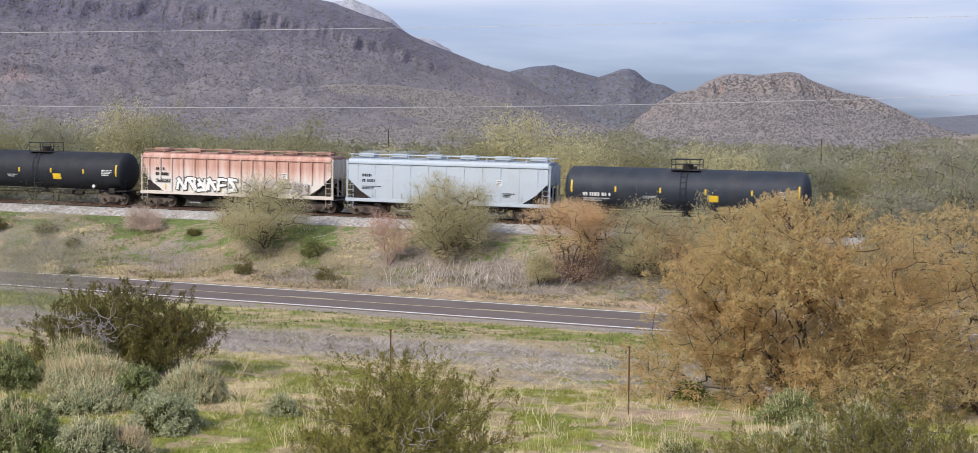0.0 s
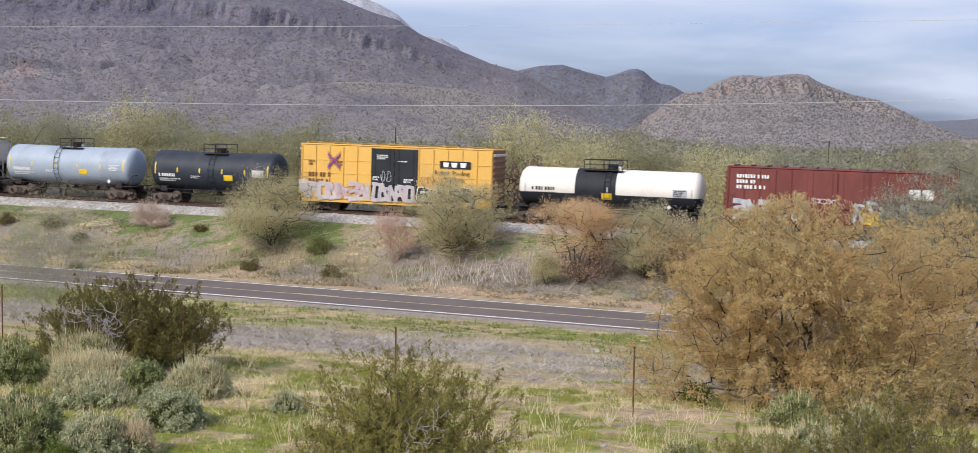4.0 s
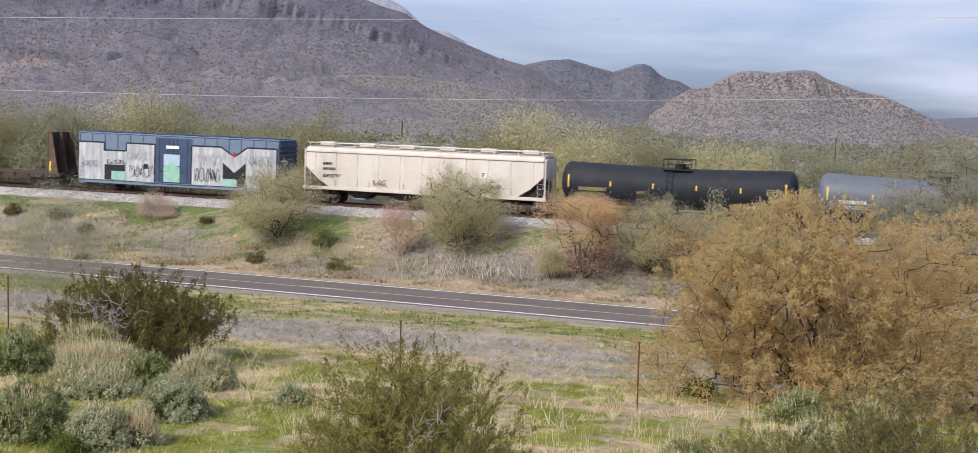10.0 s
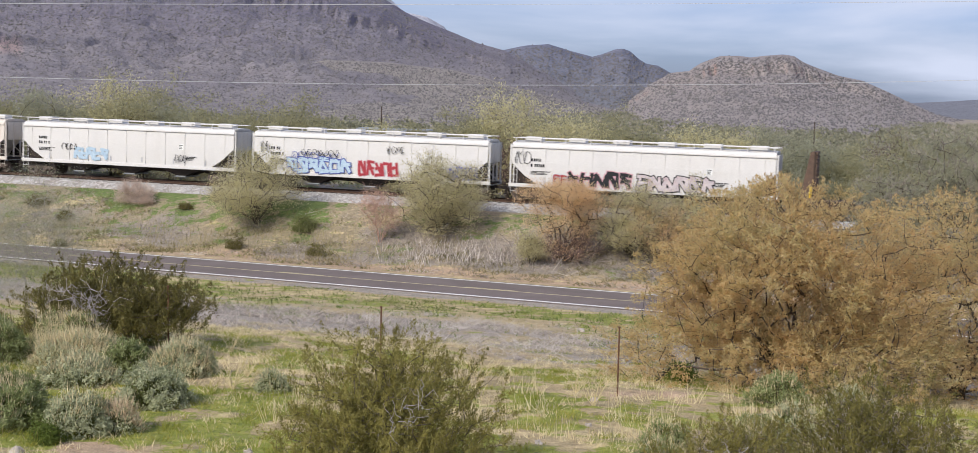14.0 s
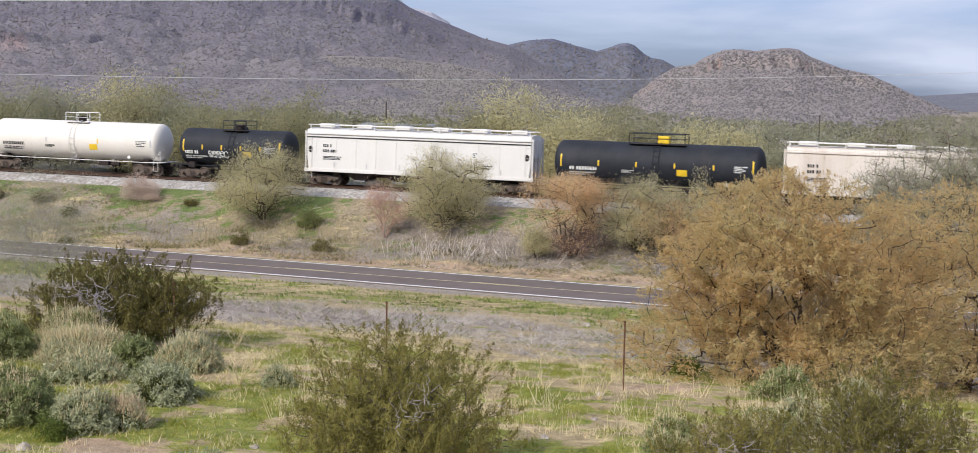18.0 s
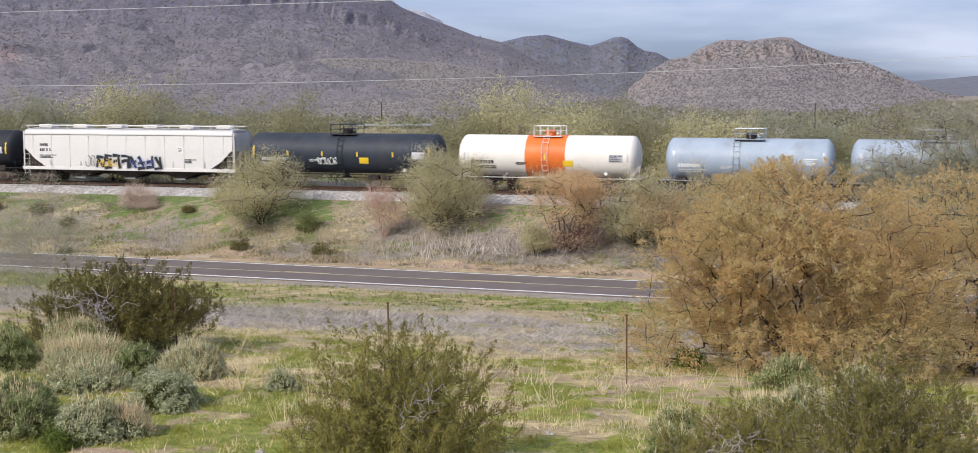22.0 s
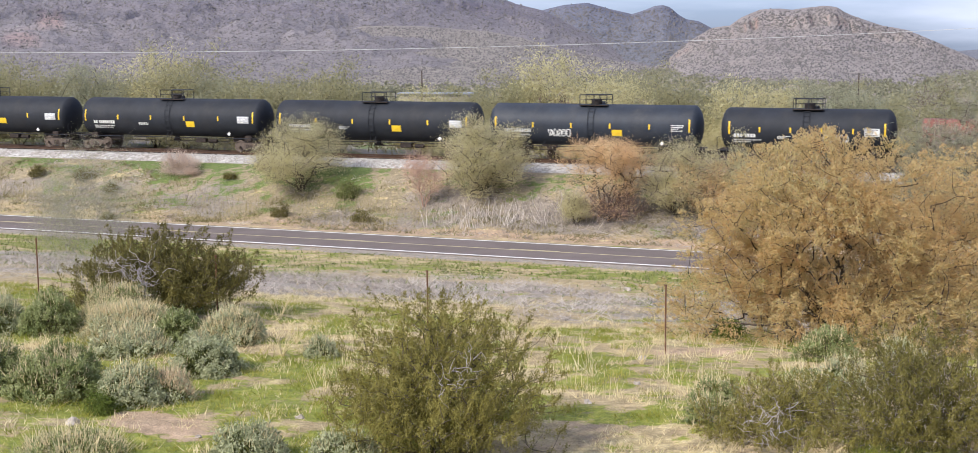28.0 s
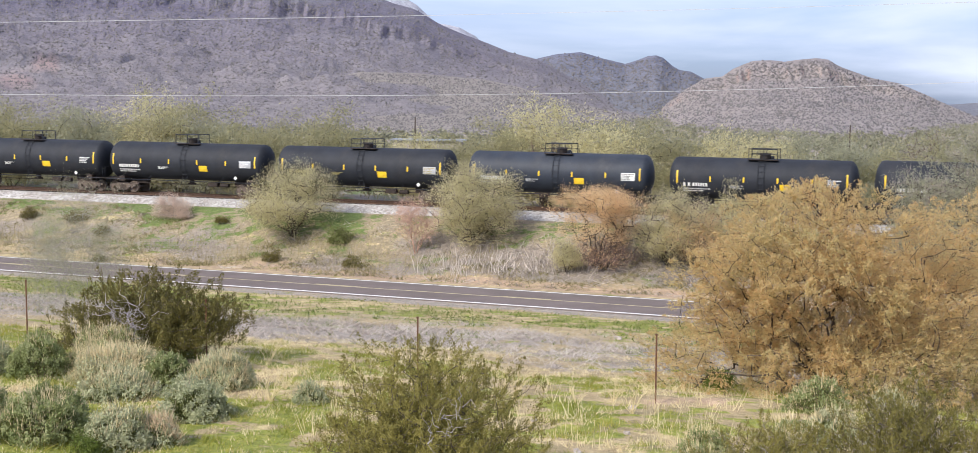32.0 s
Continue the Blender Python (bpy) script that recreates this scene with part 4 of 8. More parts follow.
def woody(name, label, category, at, w, h, leaves, leaf_mat, seed, group="", tips=350, leaf=0.04, spread=0.16, stems=3, mid=0.1, bark="bark", r_tip=0.006, r_max=0.16, slim=0.45, twigs=0, twig_mat="dead_twig", lumps=11, tall=0.75, skirt=0, plume=0.0, twig_w=0.0, rise=1.0, ends_at=None):
    """A shrub or tree: limbs, fine twigs and leaves as one thing."""
    rng = np.random.default_rng(seed)
    nodes, par, load, ends = grow(rng, w, h, tips, stems, mid, lumps, 0.15, skirt, ends_at)
    ob = thing(name, label, category, group)
    ob.matrix_basis = pose(at[0], at[1], land(*at) - 0.02)
    part("trunk", raw_mesh("trunk", *limb_arrays(nodes, par, load, r_tip, 0.45, r_max), M[bark], True), None, ob)
    k = rng.integers(0, len(ends), leaves)
    axis = None
    if plume:
        # leaves close round upright shoots
        out = ends * (1, 1, 0.3) / w * 1.6 + rng.normal(0, 0.28, ends.shape)
        out[:, 2] += rise
        out /= np.linalg.norm(out, axis=1)[:, None]
        long = rng.uniform(0.4, 1.3, len(ends)) * plume
        f = rng.random(leaves)
        axis = out[k]
        pts = ends[k] + axis * ((f - 0.35) * long[k])[:, None] + rng.normal(0, 1, (leaves, 3)) * (spread * (1.15 - f))[:, None]
    else:
        pts = ends[k] + rng.normal(0, 1, (leaves, 3)) * spread * np.array([1, 1, tall])
    pts[:, 2] = np.maximum(pts[:, 2], 0.03)
    # leaves face out of their clump and out of the crown
    face = pts - (0, 0, 0.3 * h)
    face = face / (np.linalg.norm(face, axis=1)[:, None] + 1e-6) * 0.7
    lump = pts - ends[k]
    face = face + lump / (np.linalg.norm(lump, axis=1)[:, None] + 1e-6) * 0.8 + rng.normal(0, 0.45, pts.shape)
    part("crown", raw_mesh("crown", *leaf_arrays(rng, pts, leaf, slim, 0.3, axis, face), M[leaf_mat]), None, ob)
    if twigs:
        k = rng.integers(0, len(ends), twigs)
        b = ends[k] + rng.normal(0, 0.1, (twigs, 3))
        d = rng.normal(0, 1, (twigs, 3)) + b / (np.linalg.norm(b, axis=1)[:, None] + 0.1) * 0.8
        t = b + d * spread * 0.9
        tagged(part("deadwood", raw_mesh("deadwood", *blade_arrays(rng, b, t, twig_w or max(0.006, leaf * 0.3)), M[twig_mat]), None, ob), kind="stuff")
    return ob


def tiered(seed, r, h, n=2300):
    """Twig ends of a spreading tree: a dome with ragged hollows, a low skirt, and an open place before the trunk."""
    rng = np.random.default_rng(seed)
    m = n * 5
    d = rng.normal(size=(m, 3))
    d /= np.linalg.norm(d, axis=1)[:, None]
    a = np.arctan2(d[:, 1], d[:, 0])
    edge = 0.86 + 0.1 * np.cos(3 * a + seed) + 0.08 * np.cos(5 * a + 2 + 3 * d[:, 2])
    q = rng.random(m) ** 0.42 * edge
    p = d * q[:, None] * (r, r, h * 0.56)
    p[:, 2] += h * 0.44
    # the top is flat and even
    p[:, 2] = np.where(p[:, 2] > 0.82 * h, 0.82 * h + (p[:, 2] - 0.82 * h) * 0.45, p[:, 2])
    hollow = vnoise(p[:, 0] * 0.9 + seed, p[:, 1] * 0.9 + p[:, 2] * 1.3, 1.0, 3)
    near = np.exp(-(((p[:, 0] + 0.1) / 1.15) ** 4 + ((p[:, 2] - 0.38 * h) / 0.75) ** 4)) * (p[:, 1] < 1.0)
    keep = (p[:, 2] > 0.1) & (hollow > 0.34 + 0.12 * rng.random(m)) & (rng.random(m) > near * 0.88)
    p = p[keep][:n]
    k = n // 2
    a, q = rng.uniform(0, 2 * math.pi, k), rng.uniform(0.35, 1.06, k)
    low = np.stack([np.cos(a) * q * r, np.sin(a) * q * r, h * rng.uniform(0.02, 0.4, k) * (1.15 - 0.5 * q)], -1)
    low = low[vnoise(low[:, 0] * 1.2 + seed, low[:, 1] * 1.2, 1.0, 2) > 0.42]
    return np.concatenate([p, low])


def dead_branches(ob, at, r, n):
    """Bleached bare branches that twist out of a bush."""
    rng = np.random.default_rng(n)
    g = Geo()
    for i in range(n):
        p = np.array(at) + rng.normal(0, 0.42, 3) * r
        d = rng.normal(0, 1, 3) * (1, 0.6, 0.8) + (0, -0.25, 0.15)
        d /= np.linalg.norm(d)
        t = rng.uniform(0.005, 0.011) * r / 0.5
        for j in range(4):
            q = p + d * r * rng.uniform(0.18, 0.34)
            g.tube(p, q, t, t * 0.8, 4, False)
            p, t = q, t * 0.8
            d = d + rng.normal(0, 0.7, 3)
            d /= np.linalg.norm(d)
    part("dead_branch", g, M["pale_twig"], ob, "bleached grey dead branches")


def brittlebush(at, w, h, seed, straw, leaves, leaf_mat, label):
    rng = np.random.default_rng(seed)
    ob = thing("brittlebush", label, "bush", "low bushes on the slope")
    ob.matrix_basis = pose(at[0], at[1], land(*at) - 0.03)

    def dome(n, lo, hi):
        d = rng.normal(size=(n, 3))
        d[:, 2] = np.abs(d[:, 2]) * 1.0 + 0.02
        d /= np.linalg.norm(d, axis=1)[:, None]
        lump = 0.72 + 0.46 * vnoise(d[:, 0] * 2.3 + seed * 3.1, d[:, 1] * 2.3 + d[:, 2] * 2.3, 1.0, 2)
        return d, d * (w / 2, w / 2, h) * rng.uniform(lo, hi, (n, 1)) * lump[:, None]
    g = Geo()
    for i in range(26):
        d, p = dome(1, 0.5, 0.8)
        m = p[0] * (0.5, 0.5, 0.35)
        g.tube((0, 0, -0.05), m, 0.012, 0.009, 4, False)
        g.tube(m, p[0], 0.009, 0.004, 4, False)
    part("woody_base", g, M["bark"], ob)
    # leaves sit in rosettes at the ends of the stems
    k = int(190 * w)
    d, p = dome(k, 0.84, 1.0)
    i = rng.integers(0, k, leaves)
    q = p[i] + rng.normal(0, 0.034, (leaves, 3))
    q[:, 2] = np.maximum(q[:, 2], 0.03)
    part("foliage", raw_mesh("foliage", *leaf_arrays(rng, q, 0.02, 0.55, 0.5, d[i] * 0.4, d[i] + rng.normal(0, 0.55, (leaves, 3))), M[leaf_mat]), None, ob)
    # inner leaves are darker: the shade inside the bush is in their colour
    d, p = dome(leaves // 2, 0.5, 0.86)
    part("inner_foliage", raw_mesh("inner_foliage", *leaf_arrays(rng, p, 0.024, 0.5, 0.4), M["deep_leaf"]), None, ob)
    # dry flower stalks stand out of the top and lean outwards
    d, p = dome(straw * 3, 0.82, 1.0)
    dense = min(straw / 2600, 1.0)
    keep = (vnoise(p[:, 0] * 2 + seed, p[:, 1] * 2, 1.0, 2) + (0.5 + 0.4 * dense) * p[:, 2] / h > 0.72 - 0.14 * dense) | (rng.random(len(p)) < 0.06)
    d, p = d[keep], p[keep]
    d = d * (0.6, 0.6, 1) + rng.normal(0, 0.34, d.shape)
    d[:, 2] += 0.6
    p = p * rng.uniform(0.9, 1.03, (len(p), 1))
    t = p + d * (0.02 + 0.14 * rng.random((len(d), 1)) ** 1.8)
    tagged(part("straw_fringe", raw_mesh("straw_fringe", *blade_arrays(rng, p, t, 0.01), M["rosy_stalk" if leaves < 1800 else "straw"]), None, ob, "pale dry flower stalks"), kind="stuff")
    return ob


def build_plants():
    sh = "shrubs beside the track"
    woody("mesquite_shrub", "airy olive green shrub with small leaves on several stems", "shrub", (-15.3, 100.1), 8.8, 6.0, 34000, "mesquite", 31, sh, 380, 0.06, 0.36, 5, 0.42, "dark_bark", twigs=1800, r_tip=0.012, slim=0.3, lumps=17)
    woody("mesquite_shrub", "broad olive green shrub with dense twigs", "shrub", (-1.9, 96.1), 8.3, 6.6, 44000, "mesquite", 32, sh, 460, 0.06, 0.32, 6, 0.42, "dark_bark", twigs=4000, r_tip=0.011, slim=0.3, lumps=34, skirt=90)
    woody("orange_shrub", "rust-orange thinning shrub over a dark twiggy base", "shrub", (6.5, 90.5), 8.2, 5.5, 34000, "rust_leaf", 33, sh, 420, 0.056, 0.28, 7, 0.72, "dark_bark", twigs=700, twig_mat="red_twig", r_tip=0.009, slim=0.3, lumps=22)
    woody("bare_brush", "dark plum-brown leafless brush under an orange shrub", "shrub", (6.7, 89.4), 5.6, 2.7, 1500, "rust_leaf", 38, sh, 320, 0.05, 0.3, 9, 0.3, "dark_bark", r_tip=0.009, r_max=0.05, twigs=2200, twig_mat="plum_twig", lumps=22, twig_w=0.022)
    woody("mesquite_shrub", "grey-green shrub beside an orange shrub", "shrub", (11.0, 90.0), 6.6, 5.7, 30000, "mesquite", 34, sh, 380, 0.06, 0.32, 5, 0.42, "dark_bark", twigs=4000, r_tip=0.011, slim=0.3, lumps=26, skirt=60)
    woody("mesquite_shrub", "tan and olive shrub behind a golden tree", "shrub", (14.6, 90.0), 5.6, 5.3, 24000, "mesquite", 40, sh, 320, 0.06, 0.3, 5, 0.4, "dark_bark", twigs=2500, r_tip=0.011, slim=0.3, lumps=24, skirt=60)
    woody("orange_shrub", "thin rust-tan shrub between olive shrubs", "shrub", (12.6, 89.2), 5.0, 4.6, 12000, "rust_leaf", 41, sh, 240, 0.056, 0.3, 5, 0.5, "dark_bark", twigs=500, twig_mat="red_twig", r_tip=0.009, slim=0.3, lumps=18)
    woody("mesquite_shrub", "low olive shrub leaning out of an orange shrub", "shrub", (4.3, 88.8), 2.6, 2.5, 9000, "mesquite", 39, sh, 160, 0.055, 0.22, 5, 0.4, "dark_bark", twigs=800, r_tip=0.009, slim=0.3)
    woody("twiggy_shrub", "leafless reddish twiggy shrub", "shrub", (-6.0, 95.4), 4.0, 4.2, 600, "rust_leaf", 35, sh, 300, 0.04, 0.4, 9, 0.5, "red_twig", 0.006, 0.03, twigs=2600, twig_mat="red_twig", lumps=18, twig_w=0.012)
    woody("green_shrub", "small fresh green shrub", "shrub", (-11.5, 98.1), 2.3, 1.8, 3500, "green_leaf", 36, sh, 120, 0.06, 0.2, 1, 0.1)
    woody("tumbleweed", "pale dry rounded bush on the ballast edge", "bush", (-25.3, 105.4), 4.0, 2.0, 700, "blush", 37, "", 300, 0.05, 0.22, 8, 0.05, "pale_twig", 0.008, 0.03, twigs=9000, twig_mat="blush")
    for i, (at, w, h) in enumerate((((-15.9, 94.5), 1.9, 1.35), ((-10.0, 92.6), 2.2, 0.85), ((-30.5, 104.0), 1.5, 0.75), ((-37.5, 108.0), 1.8, 1.1), ((-33.2, 106.6), 2.8, 1.0), ((-21.2, 103.4), 1.1, 0.5), ((-19.0, 104.5), 1.6, 0.9), ((-28.0, 94.5), 1.0, 0.6))):
        woody("desert_shrub", "small dark olive desert shrub in dry grass", "shrub", at, w, h, 2600, "dark_creosote", 50 + i, "small shrubs beyond the road", 120, 0.05, 0.14, 5, 0.08, twigs=300)
    for i, (at, w, h) in enumerate((((30.0, 84.3), 9.0, 10.2), ((36.0, 83.0), 9, 9.0), ((34.5, 91.0), 7, 7.5), ((24.9, 81.6), 7.0, 9.0))):
        woody("palo_verde_tree", "tall grey-green desert tree with bare lower limbs", "tree", at, w, h, 19000, "palo_grey", 60 + i, "grey trees in front of the track", 300, 0.12, 0.34, 3, 0.4, r_tip=0.011, twigs=3000, slim=0.14)
    # on the slope before the road
    woody("golden_tree", "large golden-brown desert tree with open spreading limbs", "tree", (7.0, 29.7), 6.6, 5.3, 240000, "golden", 71, "", 900, 0.031, 0.085, 8, 0.42, "dark_bark", r_tip=0.003, r_max=0.075, twigs=12000, twig_mat="plum_twig", twig_w=0.006, slim=0.34, plume=0.5, rise=0.0, ends_at=tiered(711, 3.7, 5.2))
    woody("golden_tree", "smaller golden-brown desert tree beside a larger one", "tree", (12.0, 32.6), 7.6, 5.6, 135000, "golden", 72, "", 340, 0.031, 0.09, 6, 0.4, "dark_bark", r_tip=0.003, r_max=0.09, twigs=3000, twig_mat="plum_twig", twig_w=0.007, slim=0.34, plume=0.5, rise=0.0, ends_at=tiered(712, 4.1, 5.6, 1900))
    cr = "creosote bushes on the slope"
    c1 = woody("creosote_bush", "dark olive creosote bush with bleached dead branches", "bush", (-7.4, 28.8), 4.9, 1.85, 105000, "dark_creosote", 73, cr, 1300, 0.024, 0.06, 12, 0.3, r_tip=0.003, r_max=0.025, twigs=900, lumps=40, skirt=260, plume=0.24, slim=0.4)
    c2 = woody("creosote_bush", "yellow-green creosote bush with upright stems", "bush", (-0.95, 17.3), 3.7, 2.3, 150000, "creosote", 74, cr, 1250, 0.0155, 0.05, 14, 0.36, r_tip=0.0022, r_max=0.02, twigs=2200, twig_w=0.004, lumps=44, skirt=320, plume=0.22, slim=0.36)
    c3 = woody("creosote_bush", "olive creosote bush with grey dead twigs", "bush", (3.7, 18.3), 3.2, 1.05, 34000, "creosote", 75, cr, 420, 0.0165, 0.046, 12, 0.25, r_tip=0.0022, r_max=0.02, twigs=3000, twig_w=0.005, lumps=30, plume=0.24, slim=0.36)
    woody("creosote_bush", "wide olive creosote bush with grey dead twigs", "bush", (5.7, 18.3), 4.1, 1.95, 80000, "olive_creosote", 76, cr, 900, 0.0175, 0.048, 12, 0.32, r_tip=0.0022, r_max=0.02, twigs=5000, twig_mat="pale_twig", twig_w=0.005, lumps=38, skirt=240, plume=0.24, slim=0.36)
    woody("wispy_shrub", "thin wispy grey-green shrub beside the creosote", "shrub", (-9.95, 31.8), 3.3, 4.0, 36000, "palo_grey", 77, cr, 700, 0.012, 0.17, 6, 0.5, "pale_twig", 0.0012, 0.007, twigs=1800, twig_w=0.004, lumps=24)
    for ob, at, r, n in ((c1, (-0.05, -1.7, 0.95), 0.5, 60), (c2, (0.35, -1.5, 1.45), 0.26, 22), (c3, (-0.3, -1.0, 0.5), 0.32, 40)):
        dead_branches(ob, at, r, n)
    # each low bush: its place, width, height, dry stalks, leaves and their kind
    S, F = "silver_leaf", "fresh_leaf"
    bushes = ((-4.95, 22.0, 1.3, 0.7, 30, 9000, S), (-6.2, 25.2, 1.15, 0.7, 60, 8000, F), (-5.05, 24.45, 1.3, 0.68, 1300, 8500, S), (-7.35, 25.75, 1.9, 0.66, 2900, 8500, S), (-7.7, 26.9, 2.1, 0.84, 2000, 8000, F), (-8.85, 25.9, 1.35, 0.85, 150, 8000, F), (-9.95, 26.0, 1.5, 0.75, 600, 8000, S), (-6.75, 23.95, 1.5, 0.52, 700, 8500, S), (-6.9, 20.3, 1.75, 0.78, 700, 12000, F), (-8.1, 20.4, 1.6, 0.82, 1400, 9000, F), (-5.65, 19.95, 1.2, 0.62, 700, 7500, S), (-5.1, 20.15, 0.85, 0.5, 900, 1600, S), (-3.3, 23.55, 0.6, 0.42, 100, 1900, S), (-5.3, 22.7, 0.5, 0.45, 160, 600, S), (-5.6, 16.9, 1.6, 0.36, 900, 5000, F), (-3.35, 17.2, 1.0, 0.5, 160, 6000, S), (-2.1, 17.2, 1.15, 0.45, 160, 6000, S), (5.75, 24.5, 1.3, 0.64, 250, 3000, F), (3.15, 20.5, 0.9, 0.42, 300, 3000, F), (4.7, 20.9, 1.1, 0.55, 500, 4000, F), (5.4, 21.8, 1.2, 0.6, 600, 4500, S), (4.2, 20.0, 0.9, 0.5, 500, 4500, F), (2.9, 19.2, 0.8, 0.4, 300, 3500, F), (6.6, 22.6, 1.2, 0.7, 500, 4500, S))
    woody("green_shrub", "low dark green bush at the foot of a golden tree", "shrub", (4.75, 29.4), 0.9, 0.55, 5000, "tuft_green", 79, "", 120, 0.02, 0.07, 1, 0.3, r_tip=0.003, r_max=0.02)
    woody("green_shrub", "low dark green tuft before a silvery bush", "shrub", (-5.85, 19.15), 0.55, 0.42, 4500, "tuft_green", 80, "", 100, 0.014, 0.05, 1, 0.2, r_tip=0.002, r_max=0.012)
    for i, (x, y, w, h, s, n, kind) in enumerate(bushes):
        lab = "low brittlebush with few dry stalks" if s < 500 else "brittlebush half covered in dry stalks"
        if s > 1500:
            lab = "brittlebush mound overgrown with pale dry flower stalks"
        brittlebush((x, y), w, h, 90 + i, s, n, kind, ("silvery " if kind == S else "green ") + lab)
    woody("bare_tree", "dark leafless tree standing beyond the railway", "tree", (46.0, 150.0), 8.0, 7.6, 600, "palo_grey", 81, "", 420, 0.08, 0.3, 3, 0.5, r_tip=0.018, r_max=0.25, twigs=2500)
    woody("bare_tree", "dark twisted half-bare tree close beyond the railway", "tree", (3.4, 110.5), 4.4, 6.7, 900, "mesquite", 82, "", 300, 0.07, 0.3, 3, 0.6, "dark_bark", r_tip=0.016, r_max=0.2, twigs=1800, twig_mat="plum_twig", twig_w=0.03, lumps=9)


def treeline(az):
    """The skyline of the trees beyond the railway: height over the eye's level, in degrees, by bearing."""
    return np.interp(az, (-22, -19, -17.7, -16.2, -14.6, -13.6, -12.6, -11.6, -10.9, -10.2, -9.4, -8.9, -8.1, -7.2, -6.2, -5.1, -2.3, 0.3, 1.4, 2.8, 4.2, 5.5, 7, 12, 17, 20), (-0.1, -0.28, -0.55, -0.4, 0.02, 0.02, -0.45, -0.88, -0.87, -0.45, -0.38, -0.75, -0.55, -0.5, -0.85, -1.2, -1.15, -0.95, -0.2, -0.1, -0.35, -0.75, -0.95, -1.1, -1.15, -0.8))


def far_trees():
    """Yellow-green desert trees beyond the railway: six grown, the rest repeats."""
    rng = np.random.default_rng(140)
    kinds = []
    for i in range(6):
        m = ("palo", "palo", "palo", "palo_grey", "mesquite", "palo")[i]
        kinds.append(woody("desert_tree", "yellow-green feathery desert tree beyond the railway", "tree", (0, 400 + i), 9.0, 7.0, 21000, m, 150 + i, "trees beyond the railway", 260, 0.1, 0.42, 4, 0.34, r_tip=0.007, lumps=26, slim=0.3))
    spots = []
    for k in range(34):
        spots.append((-92 + k * 4.6 + rng.uniform(-1.5, 1.5), rng.uniform(112, 119), 1.0))
    for k in range(8):
        spots.append((-100 + k * 23 + rng.uniform(-2, 2), rng.uniform(121, 140), 0.85))
    for k in range(6):
        spots.append((-110 + k * 46 + rng.uniform(-4, 4), rng.uniform(150, 260), 0.55))
    spots = [s for s in spots if abs(math.atan2(DX * s[0] + NX * s[1], DY * s[0] + NY * s[1])) < radians(25)]
    tall = [float(np.quantile([v.co.z for v in k.children[1].data.vertices], 0.985)) for k in kinds]
    for i, (q, p, f) in reversed(list(enumerate(spots))):
        x, y = DX * q + NX * p, DY * q + NY * p
        z, d = land(x, y), math.hypot(x, y)
        top = 11 + math.tan(radians(float(treeline(math.degrees(math.atan2(x, y)))))) * d
        j = i if i < 6 else int(rng.integers(0, 6))
        k = max(0.3, min(2.4, (top - z) / tall[j])) * rng.uniform(0.84, 1.0) * f
        m = pose(x, y, z - 0.1, 0, 0, rng.uniform(0, 360)) @ Matrix.Diagonal((k, k, k, 1))
        if i < 6:
            kinds[i].matrix_basis = m
        else:
            copy_thing(kinds[j], m)


